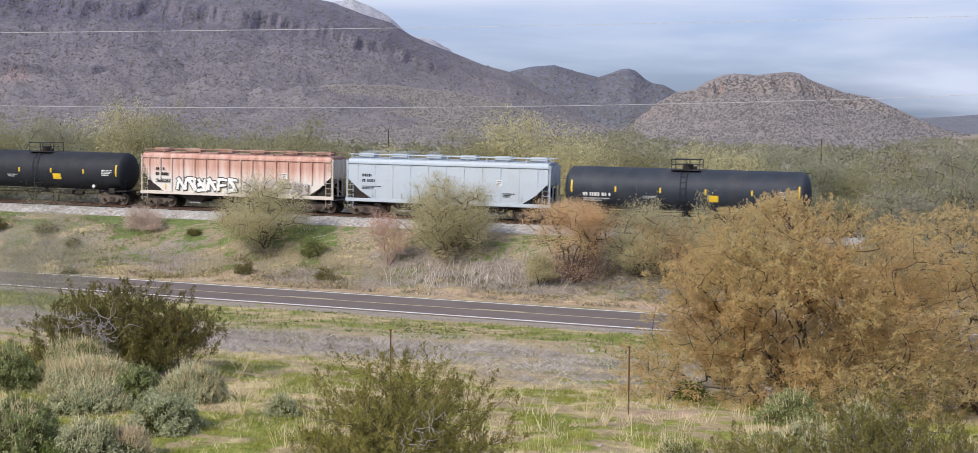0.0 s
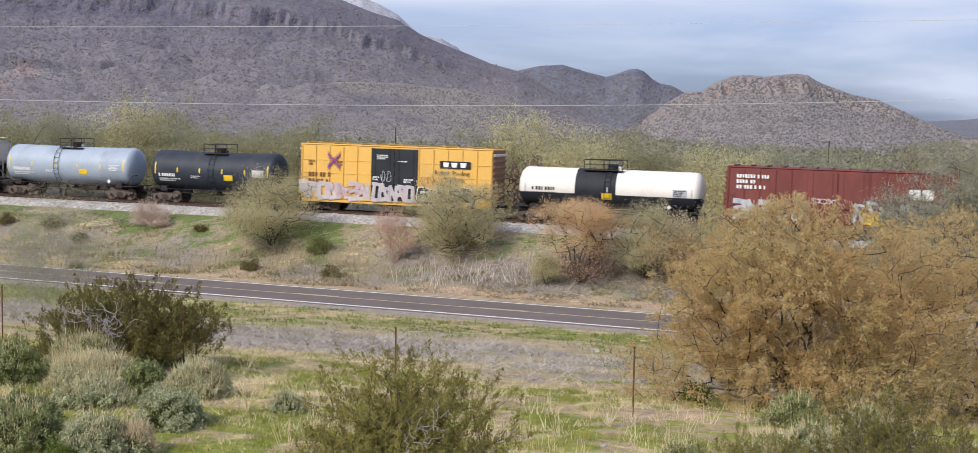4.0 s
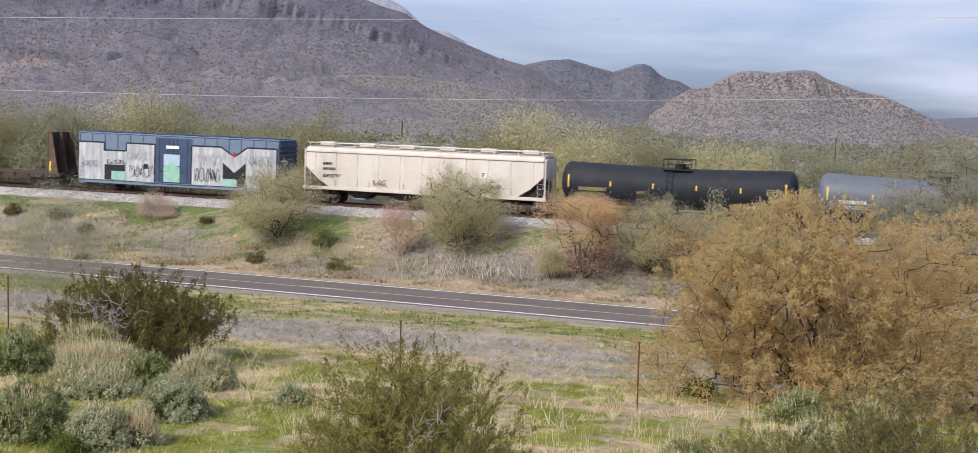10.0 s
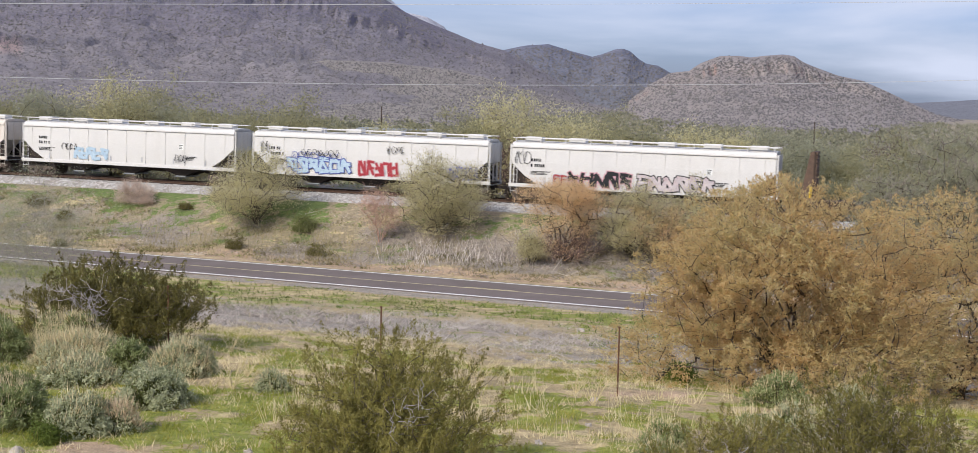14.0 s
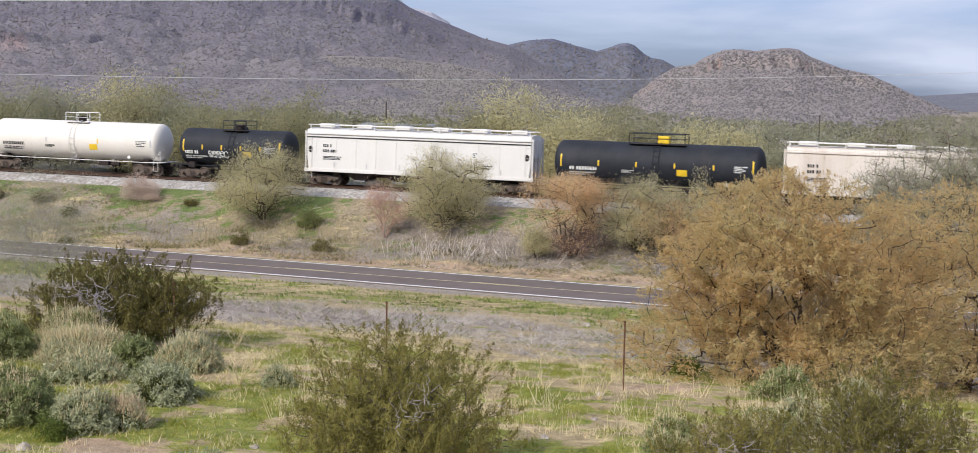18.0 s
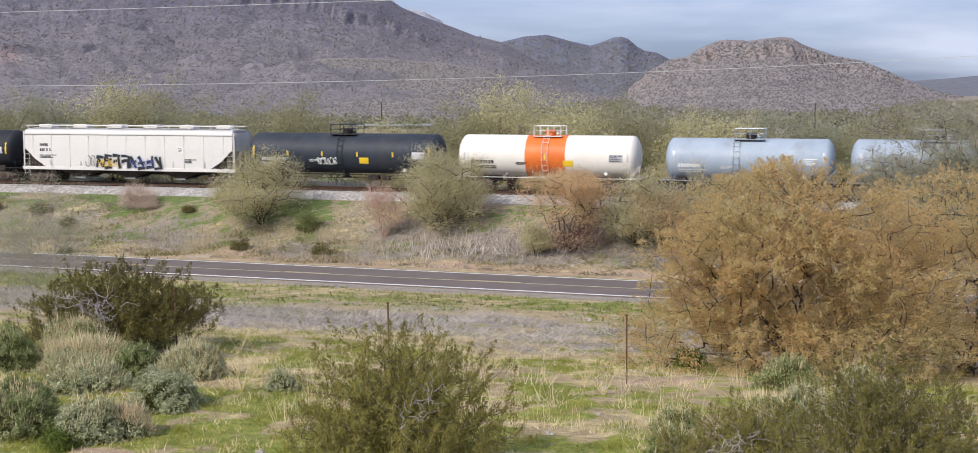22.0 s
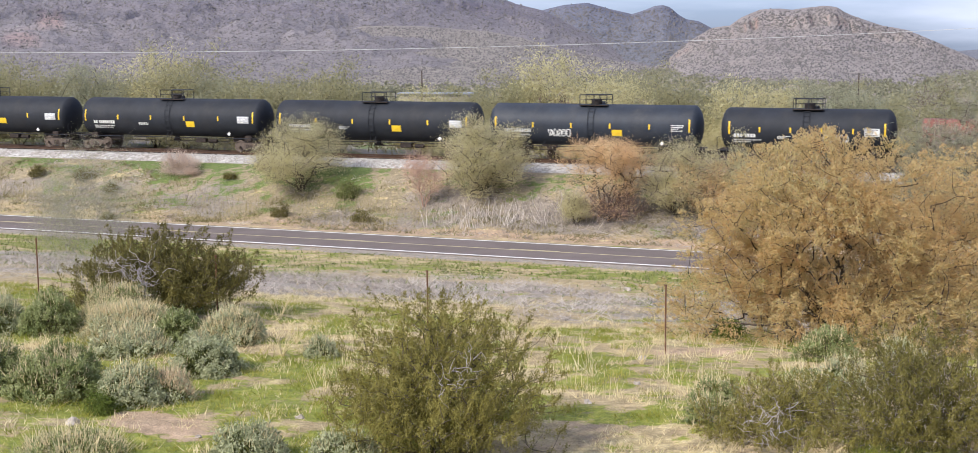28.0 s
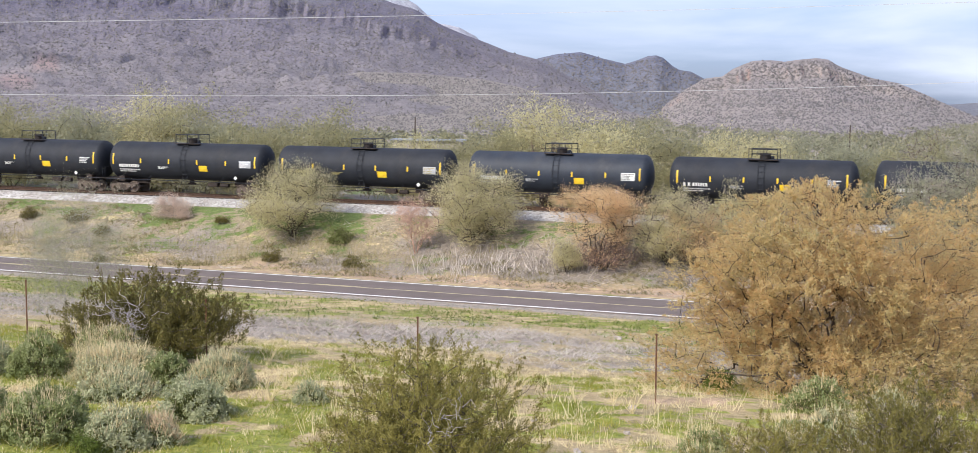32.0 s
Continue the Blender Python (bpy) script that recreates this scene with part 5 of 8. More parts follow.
def scrub():
    """Uncountable low plants: grass, stalks, dead brush, far woods."""
    rng = np.random.default_rng(170)

    def scatter(n, xlo, xhi, ylo, yhi):
        x, y = rng.uniform(xlo, xhi, n), rng.uniform(ylo, yhi, n)
        return x, y

    def lay(name, label, x, y, hgt, width, lean, mat, category):
        z = ground_z(x, y) + relief(x, y)
        b = np.stack([x, y, z - 0.01], -1)
        d = rng.normal(0, lean, (len(x), 3))
        d[:, 2] = 1
        t = b + d * hgt[:, None]
        tagged(new(name, raw_mesh(name, *blade_arrays(rng, b, t, width), M[mat])), label, category, kind="stuff")

    # grass on the near slope
    x, y = scatter(170000, -15, 12, 14, 46)
    g, s, ba, li = cover_masks(x, y)
    keep = rng.random(len(x)) < g * 1.9 - 0.85
    lay("grass", "short green winter grass", x[keep], y[keep], rng.uniform(0.03, 0.08, keep.sum()), 0.015, 0.6, "grass", "grass")
    x, y = scatter(110000, -15, 12, 14, 46)
    g, s, ba, li = cover_masks(x, y)
    keep = rng.random(len(x)) < s * 0.8 - 0.2
    lay("dry_grass", "short pale dry grass", x[keep], y[keep], rng.uniform(0.03, 0.1, keep.sum()), 0.012, 0.7, "straw", "grass")
    # grass along the road and the track
    x, y = scatter(70000, -42, 34, 46, 118)
    r, p = x * RX + (y - ROAD_Y) * RY, x * NX + y * NY
    g, s, ba, li = cover_masks(x, y)
    ok = (np.abs(r) > 5.2) & (p < 93.2)
    k = ok & (rng.random(len(x)) < g * 1.2 - 0.2)
    lay("roadside_grass", "green grass along the road and the railway bank", x[k], y[k], rng.uniform(0.06, 0.2, k.sum()), 0.06, 0.5, "bank_grass", "grass")
    k = ok & (rng.random(len(x)) < s * 1.1 - 0.15)
    lay("roadside_dry_grass", "dry grass along the road and the railway bank", x[k], y[k], rng.uniform(0.08, 0.3, k.sum()), 0.04, 0.5, "dull_straw", "grass")
    # dark tufts just before the road
    tx, ty = scatter(2600, -34, 26, 50, 92)
    r = tx * RX + (ty - ROAD_Y) * RY
    kp = (r > -15) & (r < -5) & (vnoise(tx, ty, 0.35, 3) > 0.6)
    tx, ty = np.repeat(tx[kp], 22), np.repeat(ty[kp], 22)
    lay("roadside_tufts", "dark green tufts of weeds along the gravel shoulder", tx + rng.normal(0, 0.22, len(tx)), ty + rng.normal(0, 0.16, len(tx)), rng.uniform(0.03, 0.12, len(tx)), 0.05, 1.0, "tuft_green", "weeds")
    # tufts of tall stalks by the fence
    for name, lab, mat, n, lo, hi in (("grass_tufts", "tufts of green winter grass", "grass", 5200, 0.06, 0.16), ("dry_tufts", "tufts of pale dry grass", "straw", 4200, 0.05, 0.15)):
        tx, ty = scatter(n, -14, 11, 14, 44)
        g, s, ba, li = cover_masks(tx, ty)
        kp = rng.random(n) < (g * 2.2 - 0.9 if mat == "grass" else s * 1.2 - 0.1)
        tx, ty = np.repeat(tx[kp], 22), np.repeat(ty[kp], 22)
        lay(name, lab, tx + rng.normal(0, 0.09, len(tx)), ty + rng.normal(0, 0.09, len(tx)), rng.uniform(lo, hi, len(tx)), 0.012, 0.6, mat, "grass")
    cx, cy = scatter(90, 2.4, 8.0, 17.6, 22.5)
    i = rng.integers(0, 90, 1300)
    lay("bunch_grass", "bunches of dry straw grass among the bushes", cx[i] + rng.normal(0, 0.14, 1300), cy[i] + rng.normal(0, 0.14, 1300), rng.uniform(0.1, 0.4, 1300), 0.01, 0.35, "straw", "grass")
    cx, cy = scatter(70, -3.0, 7.5, 20.5, 27.5)
    i = rng.integers(0, 70, 900)
    x, y = cx[i] + rng.normal(0, 0.12, 900), cy[i] + rng.normal(0, 0.1, 900)
    lay("dry_stalks", "tall pale dry stalks beside the fence", x, y, rng.uniform(0.15, 0.5, 900), 0.012, 0.22, "straw", "stalks")
    # grey dead brush before the road
    x, y = scatter(90000, -24, 22, 32, 66)
    g, s, ba, li = cover_masks(x, y)
    k = rng.random(len(x)) < (li * 1.3 - 0.5) * np.clip(vnoise(x + 60, y * 1.6, 0.9, 3) * 4 - 1.4, 0.1, 1)
    lay("dead_brush", "tangle of low grey dead brush", x[k], y[k], rng.uniform(0.08, 0.26, k.sum()), 0.02, 1.4, "dead_twig", "brush")
    cx, cy = scatter(420, -22, 20, 34, 66)
    g, s, ba, li = cover_masks(cx, cy)
    kp = li > 0.45
    cx, cy = np.repeat(cx[kp], 32), np.repeat(cy[kp], 32)
    lay("bleached_brush", "heaps of sun-bleached dead twigs before the road", cx + rng.normal(0, 0.45, len(cx)), cy + rng.normal(0, 0.3, len(cx)), rng.uniform(0.1, 0.42, len(cx)), 0.015, 1.2, "bleached", "brush")
    # dead stalks beyond the road
    x, y = scatter(42000, -26, 22, 84, 104)
    g, s, ba, li = cover_masks(x, y)
    r, p = x * RX + (y - ROAD_Y) * RY, x * NX + y * NY
    k = (rng.random(len(x)) < (li * 1.3 - 0.3) * np.interp(x, (-10, -5, 14, 18), (0.3, 1, 1, 0.4))) & (r > 6) & (p < 92)
    lay("dead_stalks", "low bleached dead stalks and brush beyond the road", x[k], y[k], rng.uniform(0.1, 0.4, k.sum()), 0.035, 1.1, "dead_twig", "brush")
    cx, cy = scatter(110, -6, 8, 88.5, 94)
    i = rng.integers(0, 110, 520)
    lay("standing_stalks", "upright bleached dead stalks beyond the road", cx[i] + rng.normal(0, 0.6, 520), cy[i] + rng.normal(0, 0.4, 520), rng.uniform(0.3, 1.3, 520), 0.04, 0.35, "bleached", "stalks")
    # clumps of weeds and dead brush on the bank
    for name, lab, mat, n, per, lo, hi, wide, lean in (("bank_weeds", "low dull olive weeds on the railway bank", "bank_weed", 1900, 26, 0.08, 0.32, 0.05, 0.8), ("bank_brush", "scattered grey-brown dead brush on the railway bank", "dead_twig", 1000, 24, 0.1, 0.4, 0.03, 1.3), ("bank_straw", "bleached dead branches and straw on the railway bank", "bleached", 700, 18, 0.08, 0.36, 0.03, 2.2)):
        tx, ty = scatter(n, -46, 30, 82, 116)
        r, p = tx * RX + (ty - ROAD_Y) * RY, tx * NX + ty * NY
        kp = (r > 5.2) & (p < 93.8) & (vnoise(tx + len(name) * 7, ty * 2.2, 0.22, 3) > 0.44)
        tx, ty = np.repeat(tx[kp], per), np.repeat(ty[kp], per)
        lay(name, lab, tx + rng.normal(0, 0.5, len(tx)), ty + rng.normal(0, 0.25, len(tx)), rng.uniform(lo, hi, len(tx)), wide, lean, mat, "brush")
    # thin tall weeds along the far verge
    x, y = scatter(16000, -42, -6, 84, 112)
    r, p = x * RX + (y - ROAD_Y) * RY, x * NX + y * NY
    k = (r > 5.5) & (p < 90.5) & (rng.random(16000) < vnoise(x, y, 0.3, 3) * 1.6 - 0.4)
    lay("dry_weeds", "tall thin dry weeds along the road's far verge", x[k], y[k], rng.uniform(0.4, 1.2, k.sum()), 0.026, 0.3, "dull_straw", "weeds")
    # scrub of the plain, ever farther
    n = 6500
    a, d = np.radians(rng.uniform(-24, 26, n)), 160 + 1100 * rng.random(n) ** 1.6
    x, y = np.sin(a) * d, np.cos(a) * d
    w, h = rng.uniform(1.5, 4.0, n) * (d / 250) ** 0.5, rng.uniform(0.7, 1.8, n) * (d / 250) ** 0.4
    per = 24
    z = ground_z(x, y)
    e = rng.normal(size=(n, per, 3))
    e /= np.linalg.norm(e, axis=2)[:, :, None]
    c = np.stack([x, y, z + h * 0.5], -1)[:, None] + e * np.stack([w * 0.42, w * 0.42, h * 0.5], -1)[:, None] * rng.uniform(0.5, 1, (n, per, 1))
    V, F = leaf_arrays(rng, c.reshape(-1, 3), 0.42, 0.8)
    tagged(new("far_scrub", raw_mesh("far_scrub", V, F, M["plain_scrub"])), "grey-green scrub covering the plain to the mountains", "scrub", kind="stuff")


WEEDS = ((-3.95, 23.4, 0.55, 14), (-4.85, 28.44, 0.6, 10), (-3.88, 24.51, 0.5, 9), (0.34, 25.92, 0.6, 8), (2.13, 25.1, 0.5, 9), (2.33, 23.59, 0.55, 10), (1.4, 24.4, 0.45, 7))


def dry_weed(x, y, h, n, seed):
    """A dead weed: stiff pale stems that fan out of one root."""
    rng = np.random.default_rng(seed)
    ob = thing("dry_weed", "dead weed with stiff pale stems fanning from its root", "weed", "dry weeds by the fence", m=pose(x, y, land(x, y), 0, 0, 0))
    for i in range(n):
        a, s = rng.uniform(0, 2 * math.pi), rng.uniform(0.2, 0.9)
        tip = (math.cos(a) * s * h, math.sin(a) * s * h * 0.7, h * rng.uniform(0.5, 1.0))
        mid = (tip[0] * 0.45, tip[1] * 0.45, tip[2] * 0.55)
        g = Geo().tube((0, 0, -0.03), mid, 0.007, 0.006, 4, False).tube(mid, tip, 0.006, 0.003, 4, False)
        side = (mid[0] + rng.uniform(-0.12, 0.12), mid[1] + rng.uniform(-0.1, 0.1), mid[2] + 0.14)
        part("stem", g.tube(mid, side, 0.004, 0.002, 4, False), M["dry_stem"], ob)


def build_fence():
    posts = ((-10.55, 30.2), (-6.15, 28.4), (-1.6, 26.55), (2.87, 24.82))
    for x, y in posts:
        z = land(x, y)
        ob = thing("fence_post", "thin rusty steel fence post standing in grass", "fence post", "posts of the fence line", m=pose(x, y, z, 0.6, -0.8, 20))
        g = Geo().box(-0.016, 0.016, -0.003, 0.003, -0.4, 1.28, 0.001).box(-0.003, 0.003, 0.003, 0.03, -0.4, 1.28, 0.001)
        for k in range(12):
            g.box(-0.006, 0.006, -0.012, -0.003, 0.2 + k * 0.065, 0.23 + k * 0.065, 0.001)
        part("stake", g, M["post"], ob)
        part("cap", Geo().box(-0.022, 0.022, -0.006, 0.032, 1.27, 1.3, 0.003), M["post"], ob)


def cable(name, label, pts, r):
    """A hanging wire through three places, as a parabola."""
    a, b, c = (Vector(p) for p in pts)
    g, ps = Geo(), []
    for i in range(61):
        t = i / 60
        ps.append(a * (2 * (t - 0.5) * (t - 1)) + b * (4 * t * (1 - t)) + c * (2 * t * (t - 0.5)))
    for p in ps:
        k = len(g.v)
        g.v += [(p[0], p[1] + r * math.cos(2.0944 * j), p[2] + r * math.sin(2.0944 * j)) for j in range(3)]
        if k:
            g.f += [(k - 3 + j, k - 3 + (j + 1) % 3, k + (j + 1) % 3, k + j) for j in range(3)]
    tagged(new(name, g.mesh(name, M["wire"])), label, "power line", "power lines")


def timber_pole(x, y, h, r, label, arms=()):
    ob = thing("utility_pole", label, "utility pole", "timber poles", m=pose(x, y, land(x, y), 0, 0, RAIL_ANGLE))
    part("pole", Geo().tube((0, 0, -1), (0, 0, h), r, r * 0.7, 10), M["wood_pole"], ob, smooth=False)
    for z in arms:
        part("crossarm", Geo().box(-0.06, 0.06, -1.1, 1.1, z - 0.06, z + 0.06), M["wood_pole"], ob)
        for y2 in (-1.0, -0.5, 0.5, 1.0):
            part("insulator", Geo().tube((0, y2, z + 0.06), (0, y2, z + 0.2), 0.045, 0.03, 8), M["galv"], ob)
    return ob


def build_lines():
    def dirn(az, el, d):
        return (math.sin(radians(az)) * d, math.cos(radians(az)) * d, 11 + math.tan(radians(el)) * d)
    cable("power_cable", "upper bare power cable", (dirn(-58, 1.1, 78), dirn(-9, 3.536, 41), dirn(46, 4.806, 62)), 0.0075)
    cable("power_cable", "lower bare power cable", (dirn(-58, 1.365, 78), dirn(-9, 0.369, 41), dirn(46, 3.537, 62)), 0.0075)
    for az, d, e in ((-58, 78, 1.365), (46, 62, 4.806)):
        x, y, z = dirn(az, e, d)
        timber_pole(x, y, z - land(x, y) + 0.25, 0.17, "tall weathered timber pole that carries the cables")
    for x, y, h in ((-12.55, 195.0, 7.1), (49.5, 197.0, 7.0), (-56.5, 187.0, 7.1)):
        timber_pole(x, y, h, 0.12, "thin dark timber pole standing among desert trees")


def small_finds():
    """Stones in the grass, and a low pale roof far off among the trees."""
    rng = np.random.default_rng(190)
    for x, y, r in ((-1.28, 16.9, 0.2), (-6.0, 18.3, 0.14), (-1.6, 46.0, 0.16), (5.2, 60.0, 0.22), (0.6, 23.0, 0.08), (2.1, 22.0, 0.07), (-3.0, 19.2, 0.08), (-4.2, 18.0, 0.06), (-2.2, 20.5, 0.07), (1.2, 20.4, 0.08), (-3.6, 17.8, 0.09), (2.4, 24.2, 0.09)):
        b = bmesh.new()
        bmesh.ops.create_icosphere(b, subdivisions=2, radius=r)
        for v in b.verts:
            v.co *= 0.75 + 0.5 * noise.noise(v.co * 6 / r * 0.2 + Vector((x, y, 0)))
            v.co.z *= 0.7
        me = bpy.data.meshes.new("stone")
        b.to_mesh(me)
        b.free()
        me.materials.append(M["stone"])
        ob = tagged(new("stone", me), "pale weathered desert stone lying in grass", "stone", "loose stones")
        ob.matrix_basis = pose(x, y, land(x, y) + r * 0.25, rng.uniform(-20, 20), rng.uniform(-20, 20), rng.uniform(0, 360))
    x, y = -13.0, 240.0
    ob = thing("shed", "low pale-roofed shed far off among desert trees", "shed", m=pose(x, y, land(x, y), 0, 0, -4))
    part("wall", Geo().box(-6, 6, -2.5, 2.5, -0.2, 2.7, 0.03), M["stone"], ob)
    part("roof", Geo().prism([(-6.4, 2.7), (6.4, 2.7), (6.3, 2.95), (-6.3, 2.95)], -3.0, 3.0), M["galv"], ob, "pale sheet metal roof")
    part("door", Geo().box(-0.5, 0.5, -2.56, -2.5, 0, 2.05, 0.01), M["wood_pole"], ob)


build_track()
small_finds()
build_plants()
far_trees()
scrub()
build_fence()
for i, (x, y, h, n) in enumerate(WEEDS):
    dry_weed(x, y, h, n, 210 + i)
build_lines()

# ---- the freight train ----
SHARED = {}
CARS = []
WHEELS = []
WHEEL_R = 0.457
TRAIN = "cars of the freight train"


def shared(key, make):
    if key not in SHARED:
        SHARED[key] = make()
    return SHARED[key]


def truck_meshes():
    def frame_mesh():
        g = Geo()
        out = [(-1.22, 0.52), (-1.2, 0.66), (-0.75, 0.68), (-0.42, 0.8), (0.42, 0.8), (0.75, 0.68), (1.2, 0.66), (1.22, 0.52), (0.95, 0.44), (0.72, 0.5), (0.4, 0.2), (-0.4, 0.2), (-0.72, 0.5), (-0.95, 0.44)]
        g.prism(out, -0.07, 0.07)
        for x in (-0.89, 0.89):
            g.tube((x, -0.13, 0.46), (x, 0.1, 0.46), 0.12, n=10)
        for x in (-0.2, -0.07, 0.07, 0.2):
            g.tube((x, -0.1, 0.28), (x, -0.1, 0.62), 0.055, n=7)
        return g.mesh("side_frame", M["truck_iron"])

    def wheel_mesh():
        g = Geo()
        g.tube((0, -0.95, 0), (0, 0.95, 0), 0.075, n=8)
        for s in (-1, 1):
            n = 14
            ring = lambda r, y: [(math.cos(2 * math.pi * i / n) * r, y, math.sin(2 * math.pi * i / n) * r) for i in range(n)]
            prof = [(0.08, 0.86), (0.12, 0.86), (0.2, 0.80), (0.37, 0.81), (0.39, 0.86), (0.455, 0.86), (0.457, 0.74), (0.485, 0.72), (0.485, 0.70), (0.39, 0.70), (0.32, 0.76), (0.1, 0.74)]
            vs = []
            for r, y in prof:
                vs += ring(r, y * s)
            m = len(prof)
            g.add(vs, [(k * n + i, k * n + (i + 1) % n, (k + 1) % m * n + (i + 1) % n, (k + 1) % m * n + i) for k in range(m) for i in range(n)])
        return g.mesh("wheelset", M["wheel"])

    def bolster_mesh():
        g = Geo().box(-0.2, 0.2, -1.0, 1.0, 0.42, 0.72, 0.03).tube((0, 0, 0.7), (0, 0, 0.86), 0.2, n=12)
        return g.mesh("truck", M["iron"])
    return (shared("frame", frame_mesh), shared("wheel", wheel_mesh), shared("bolster", bolster_mesh))


def coupler_mesh():
    g = Geo().box(-0.35, 0.28, -0.07, 0.07, 0.76, 0.94, 0.02)
    g.box(0.28, 0.46, -0.16, 0.16, 0.72, 0.99, 0.04)
    g.path([(0.1, 0.25, 0.72), (0.3, 0.26, 0.42), (0.5, 0.22, 0.4)], 0.025, 5)
    return g.mesh("coupler", M["iron"])


def running_gear(car, L, inset, hand_brake=True):
    """Trucks with their wheels, and a coupler at each end."""
    fr, wh, bo = truck_meshes()
    for s in (-1, 1):
        t = part("truck", bo, None, car)
        t.location = (s * (L / 2 - inset), 0, 0)
        for y in (-1.0, 1.0):
            o = part("side_frame", fr, None, t)
            o.matrix_basis = pose(0, y, 0, 0, 0, 0 if y < 0 else 180)
        for x in (-0.89, 0.89):
            o = part("wheelset", wh, None, t)
            o.location = (x, 0, WHEEL_R)
            WHEELS.append((o, car, x))
        c = part("coupler", shared("coupler", coupler_mesh), None, car)
        c.matrix_basis = pose(s * (L / 2 + 0.16), 0, 0, 0, 0, 0 if s > 0 else 180)


def ladder_geo(x, y, z0, z1, w=0.42, rungs=7, r=0.018):
    g = Geo()
    for k in (-1, 1):
        g.tube((x + k * w / 2, y, z0), (x + k * w / 2, y, z1), r, n=5)
    for i in range(rungs):
        z = z0 + (z1 - z0) * (i + 0.5) / rungs
        g.tube((x - w / 2, y, z), (x + w / 2, y, z), r * 0.8, n=5)
    return g


def bars(rng, x, z, w, h, rows=1, gap=0.5, y=0.0, tall=None):
    """Unreadable lettering: rows of short plain bars, thin plates facing -y."""
    g = Geo()
    rh = h / (rows + (rows - 1) * gap)
    for k in range(rows):
        zz = z + h - (k + 1) * rh - k * rh * gap
        a = x
        end = x + w * (1.0 if k == 0 or rows == 1 else rng.uniform(0.55, 1.0))
        while a < end:
            bw = rh * rng.uniform(0.4, 0.65)
            b = min(a + bw, end)
            if b - a > rh * 0.15:
                g.add([(a, y, zz), (b, y, zz), (b, y, zz + rh), (a, y, zz + rh), (a, y + 0.012, zz), (b, y + 0.012, zz), (b, y + 0.012, zz + rh), (a, y + 0.012, zz + rh)], [(0, 1, 2, 3), (4, 7, 6, 5), (0, 4, 5, 1), (1, 5, 6, 2), (2, 6, 7, 3), (3, 7, 4, 0)])
            a = b + rh * (0.24 if rng.random() > 0.2 else 0.7)
    return g


def plate(x0, x1, z0, z1, y, depth=0.012):
    """A thin painted plate facing -y, in narrow rows so that it can follow a round shell."""
    n = max(1, int((z1 - z0) / 0.1))
    g = Geo()
    zs = [z0 + (z1 - z0) * k / n for k in range(n + 1)]
    vs = [(x, yy, z) for z in zs for x, yy in ((x0, y), (x1, y), (x1, y + depth), (x0, y + depth))]
    fs = [(4 * k + i, 4 * k + (i + 1) % 4, 4 * k + 4 + (i + 1) % 4, 4 * k + 4 + i) for k in range(n) for i in range(4)]
    return g.add(vs, fs + [(0, 3, 2, 1), (4 * n, 4 * n + 1, 4 * n + 2, 4 * n + 3)])


def spray(car, rng, x, z, w, h, n, fill, edge, y, wrap=None):
    """Sprayed lettering that cannot be read: leaning strokes with an outline round them."""
    a, b = Geo(), Geo()
    cw = w / n

    def stroke(g, p, q, r, off, grow):
        dx, dz = q[0] - p[0], q[1] - p[1]
        d = math.hypot(dx, dz) + 1e-6
        ux, uz = dx / d, dz / d
        r1, r2 = r + grow, r * 0.7 + grow
        p, q = (p[0] - ux * grow, p[1] - uz * grow), (q[0] + ux * grow, q[1] + uz * grow)
        m = ((p[0] + q[0]) / 2 - uz * r * 0.25, (p[1] + q[1]) / 2 + ux * r * 0.25)
        vs = [(c[0] + s * -uz * k, y - off, c[1] + s * ux * k) for c, k in ((p, r1), (m, (r1 + r2) * 0.52), (q, r2)) for s in (1, -1)]
        g.add(vs, [(0, 1, 3, 2), (2, 3, 5, 4)])
    lift = 0.0
    for k in range(n):
        x0, x1 = x + (k - 0.08) * cw, x + (k + 1.02) * cw
        lean = rng.uniform(-0.15, 0.25) * cw
        z0, z1 = z + rng.uniform(0, 0.1) * h, z + h * rng.uniform(0.86, 1.02)
        mid = (z0 + z1) / 2 + rng.uniform(-0.1, 0.1) * h
        bank = [((x0 + cw * 0.15, z0), (x0 + cw * 0.2 + lean, z1)), ((x1 - cw * 0.15, z0), (x1 - cw * 0.2 + lean, z1)), ((x0 + cw * 0.1, z1), (x1 - cw * 0.1, z1 - 0.05 * h)), ((x0 + cw * 0.15, mid), (x1 - cw * 0.15, mid + 0.1 * h)), ((x0 + cw * 0.1, z0), (x1 - cw * 0.1, z0 + 0.05 * h)), ((x0 + cw * 0.2, z1), (x1 - cw * 0.2, z0))]
        for i in rng.choice(6, int(rng.integers(3, 5)), replace=False):
            p, q = bank[int(i)]
            r = cw * rng.uniform(0.12, 0.19)
            lift += 0.0004
            stroke(b, p, q, r, 0.004 + lift, cw * 0.07)
            stroke(a, p, q, r, 0.014 + lift, 0.0)
    if wrap:
        for g in (a, b):
            g.v = [wrap(p) for p in g.v]
    if fill:
        part("graffiti_fill", a, M[fill], car, "sprayed graffiti strokes")
    part("graffiti_outline", b, M[edge], car, "sprayed graffiti outline")


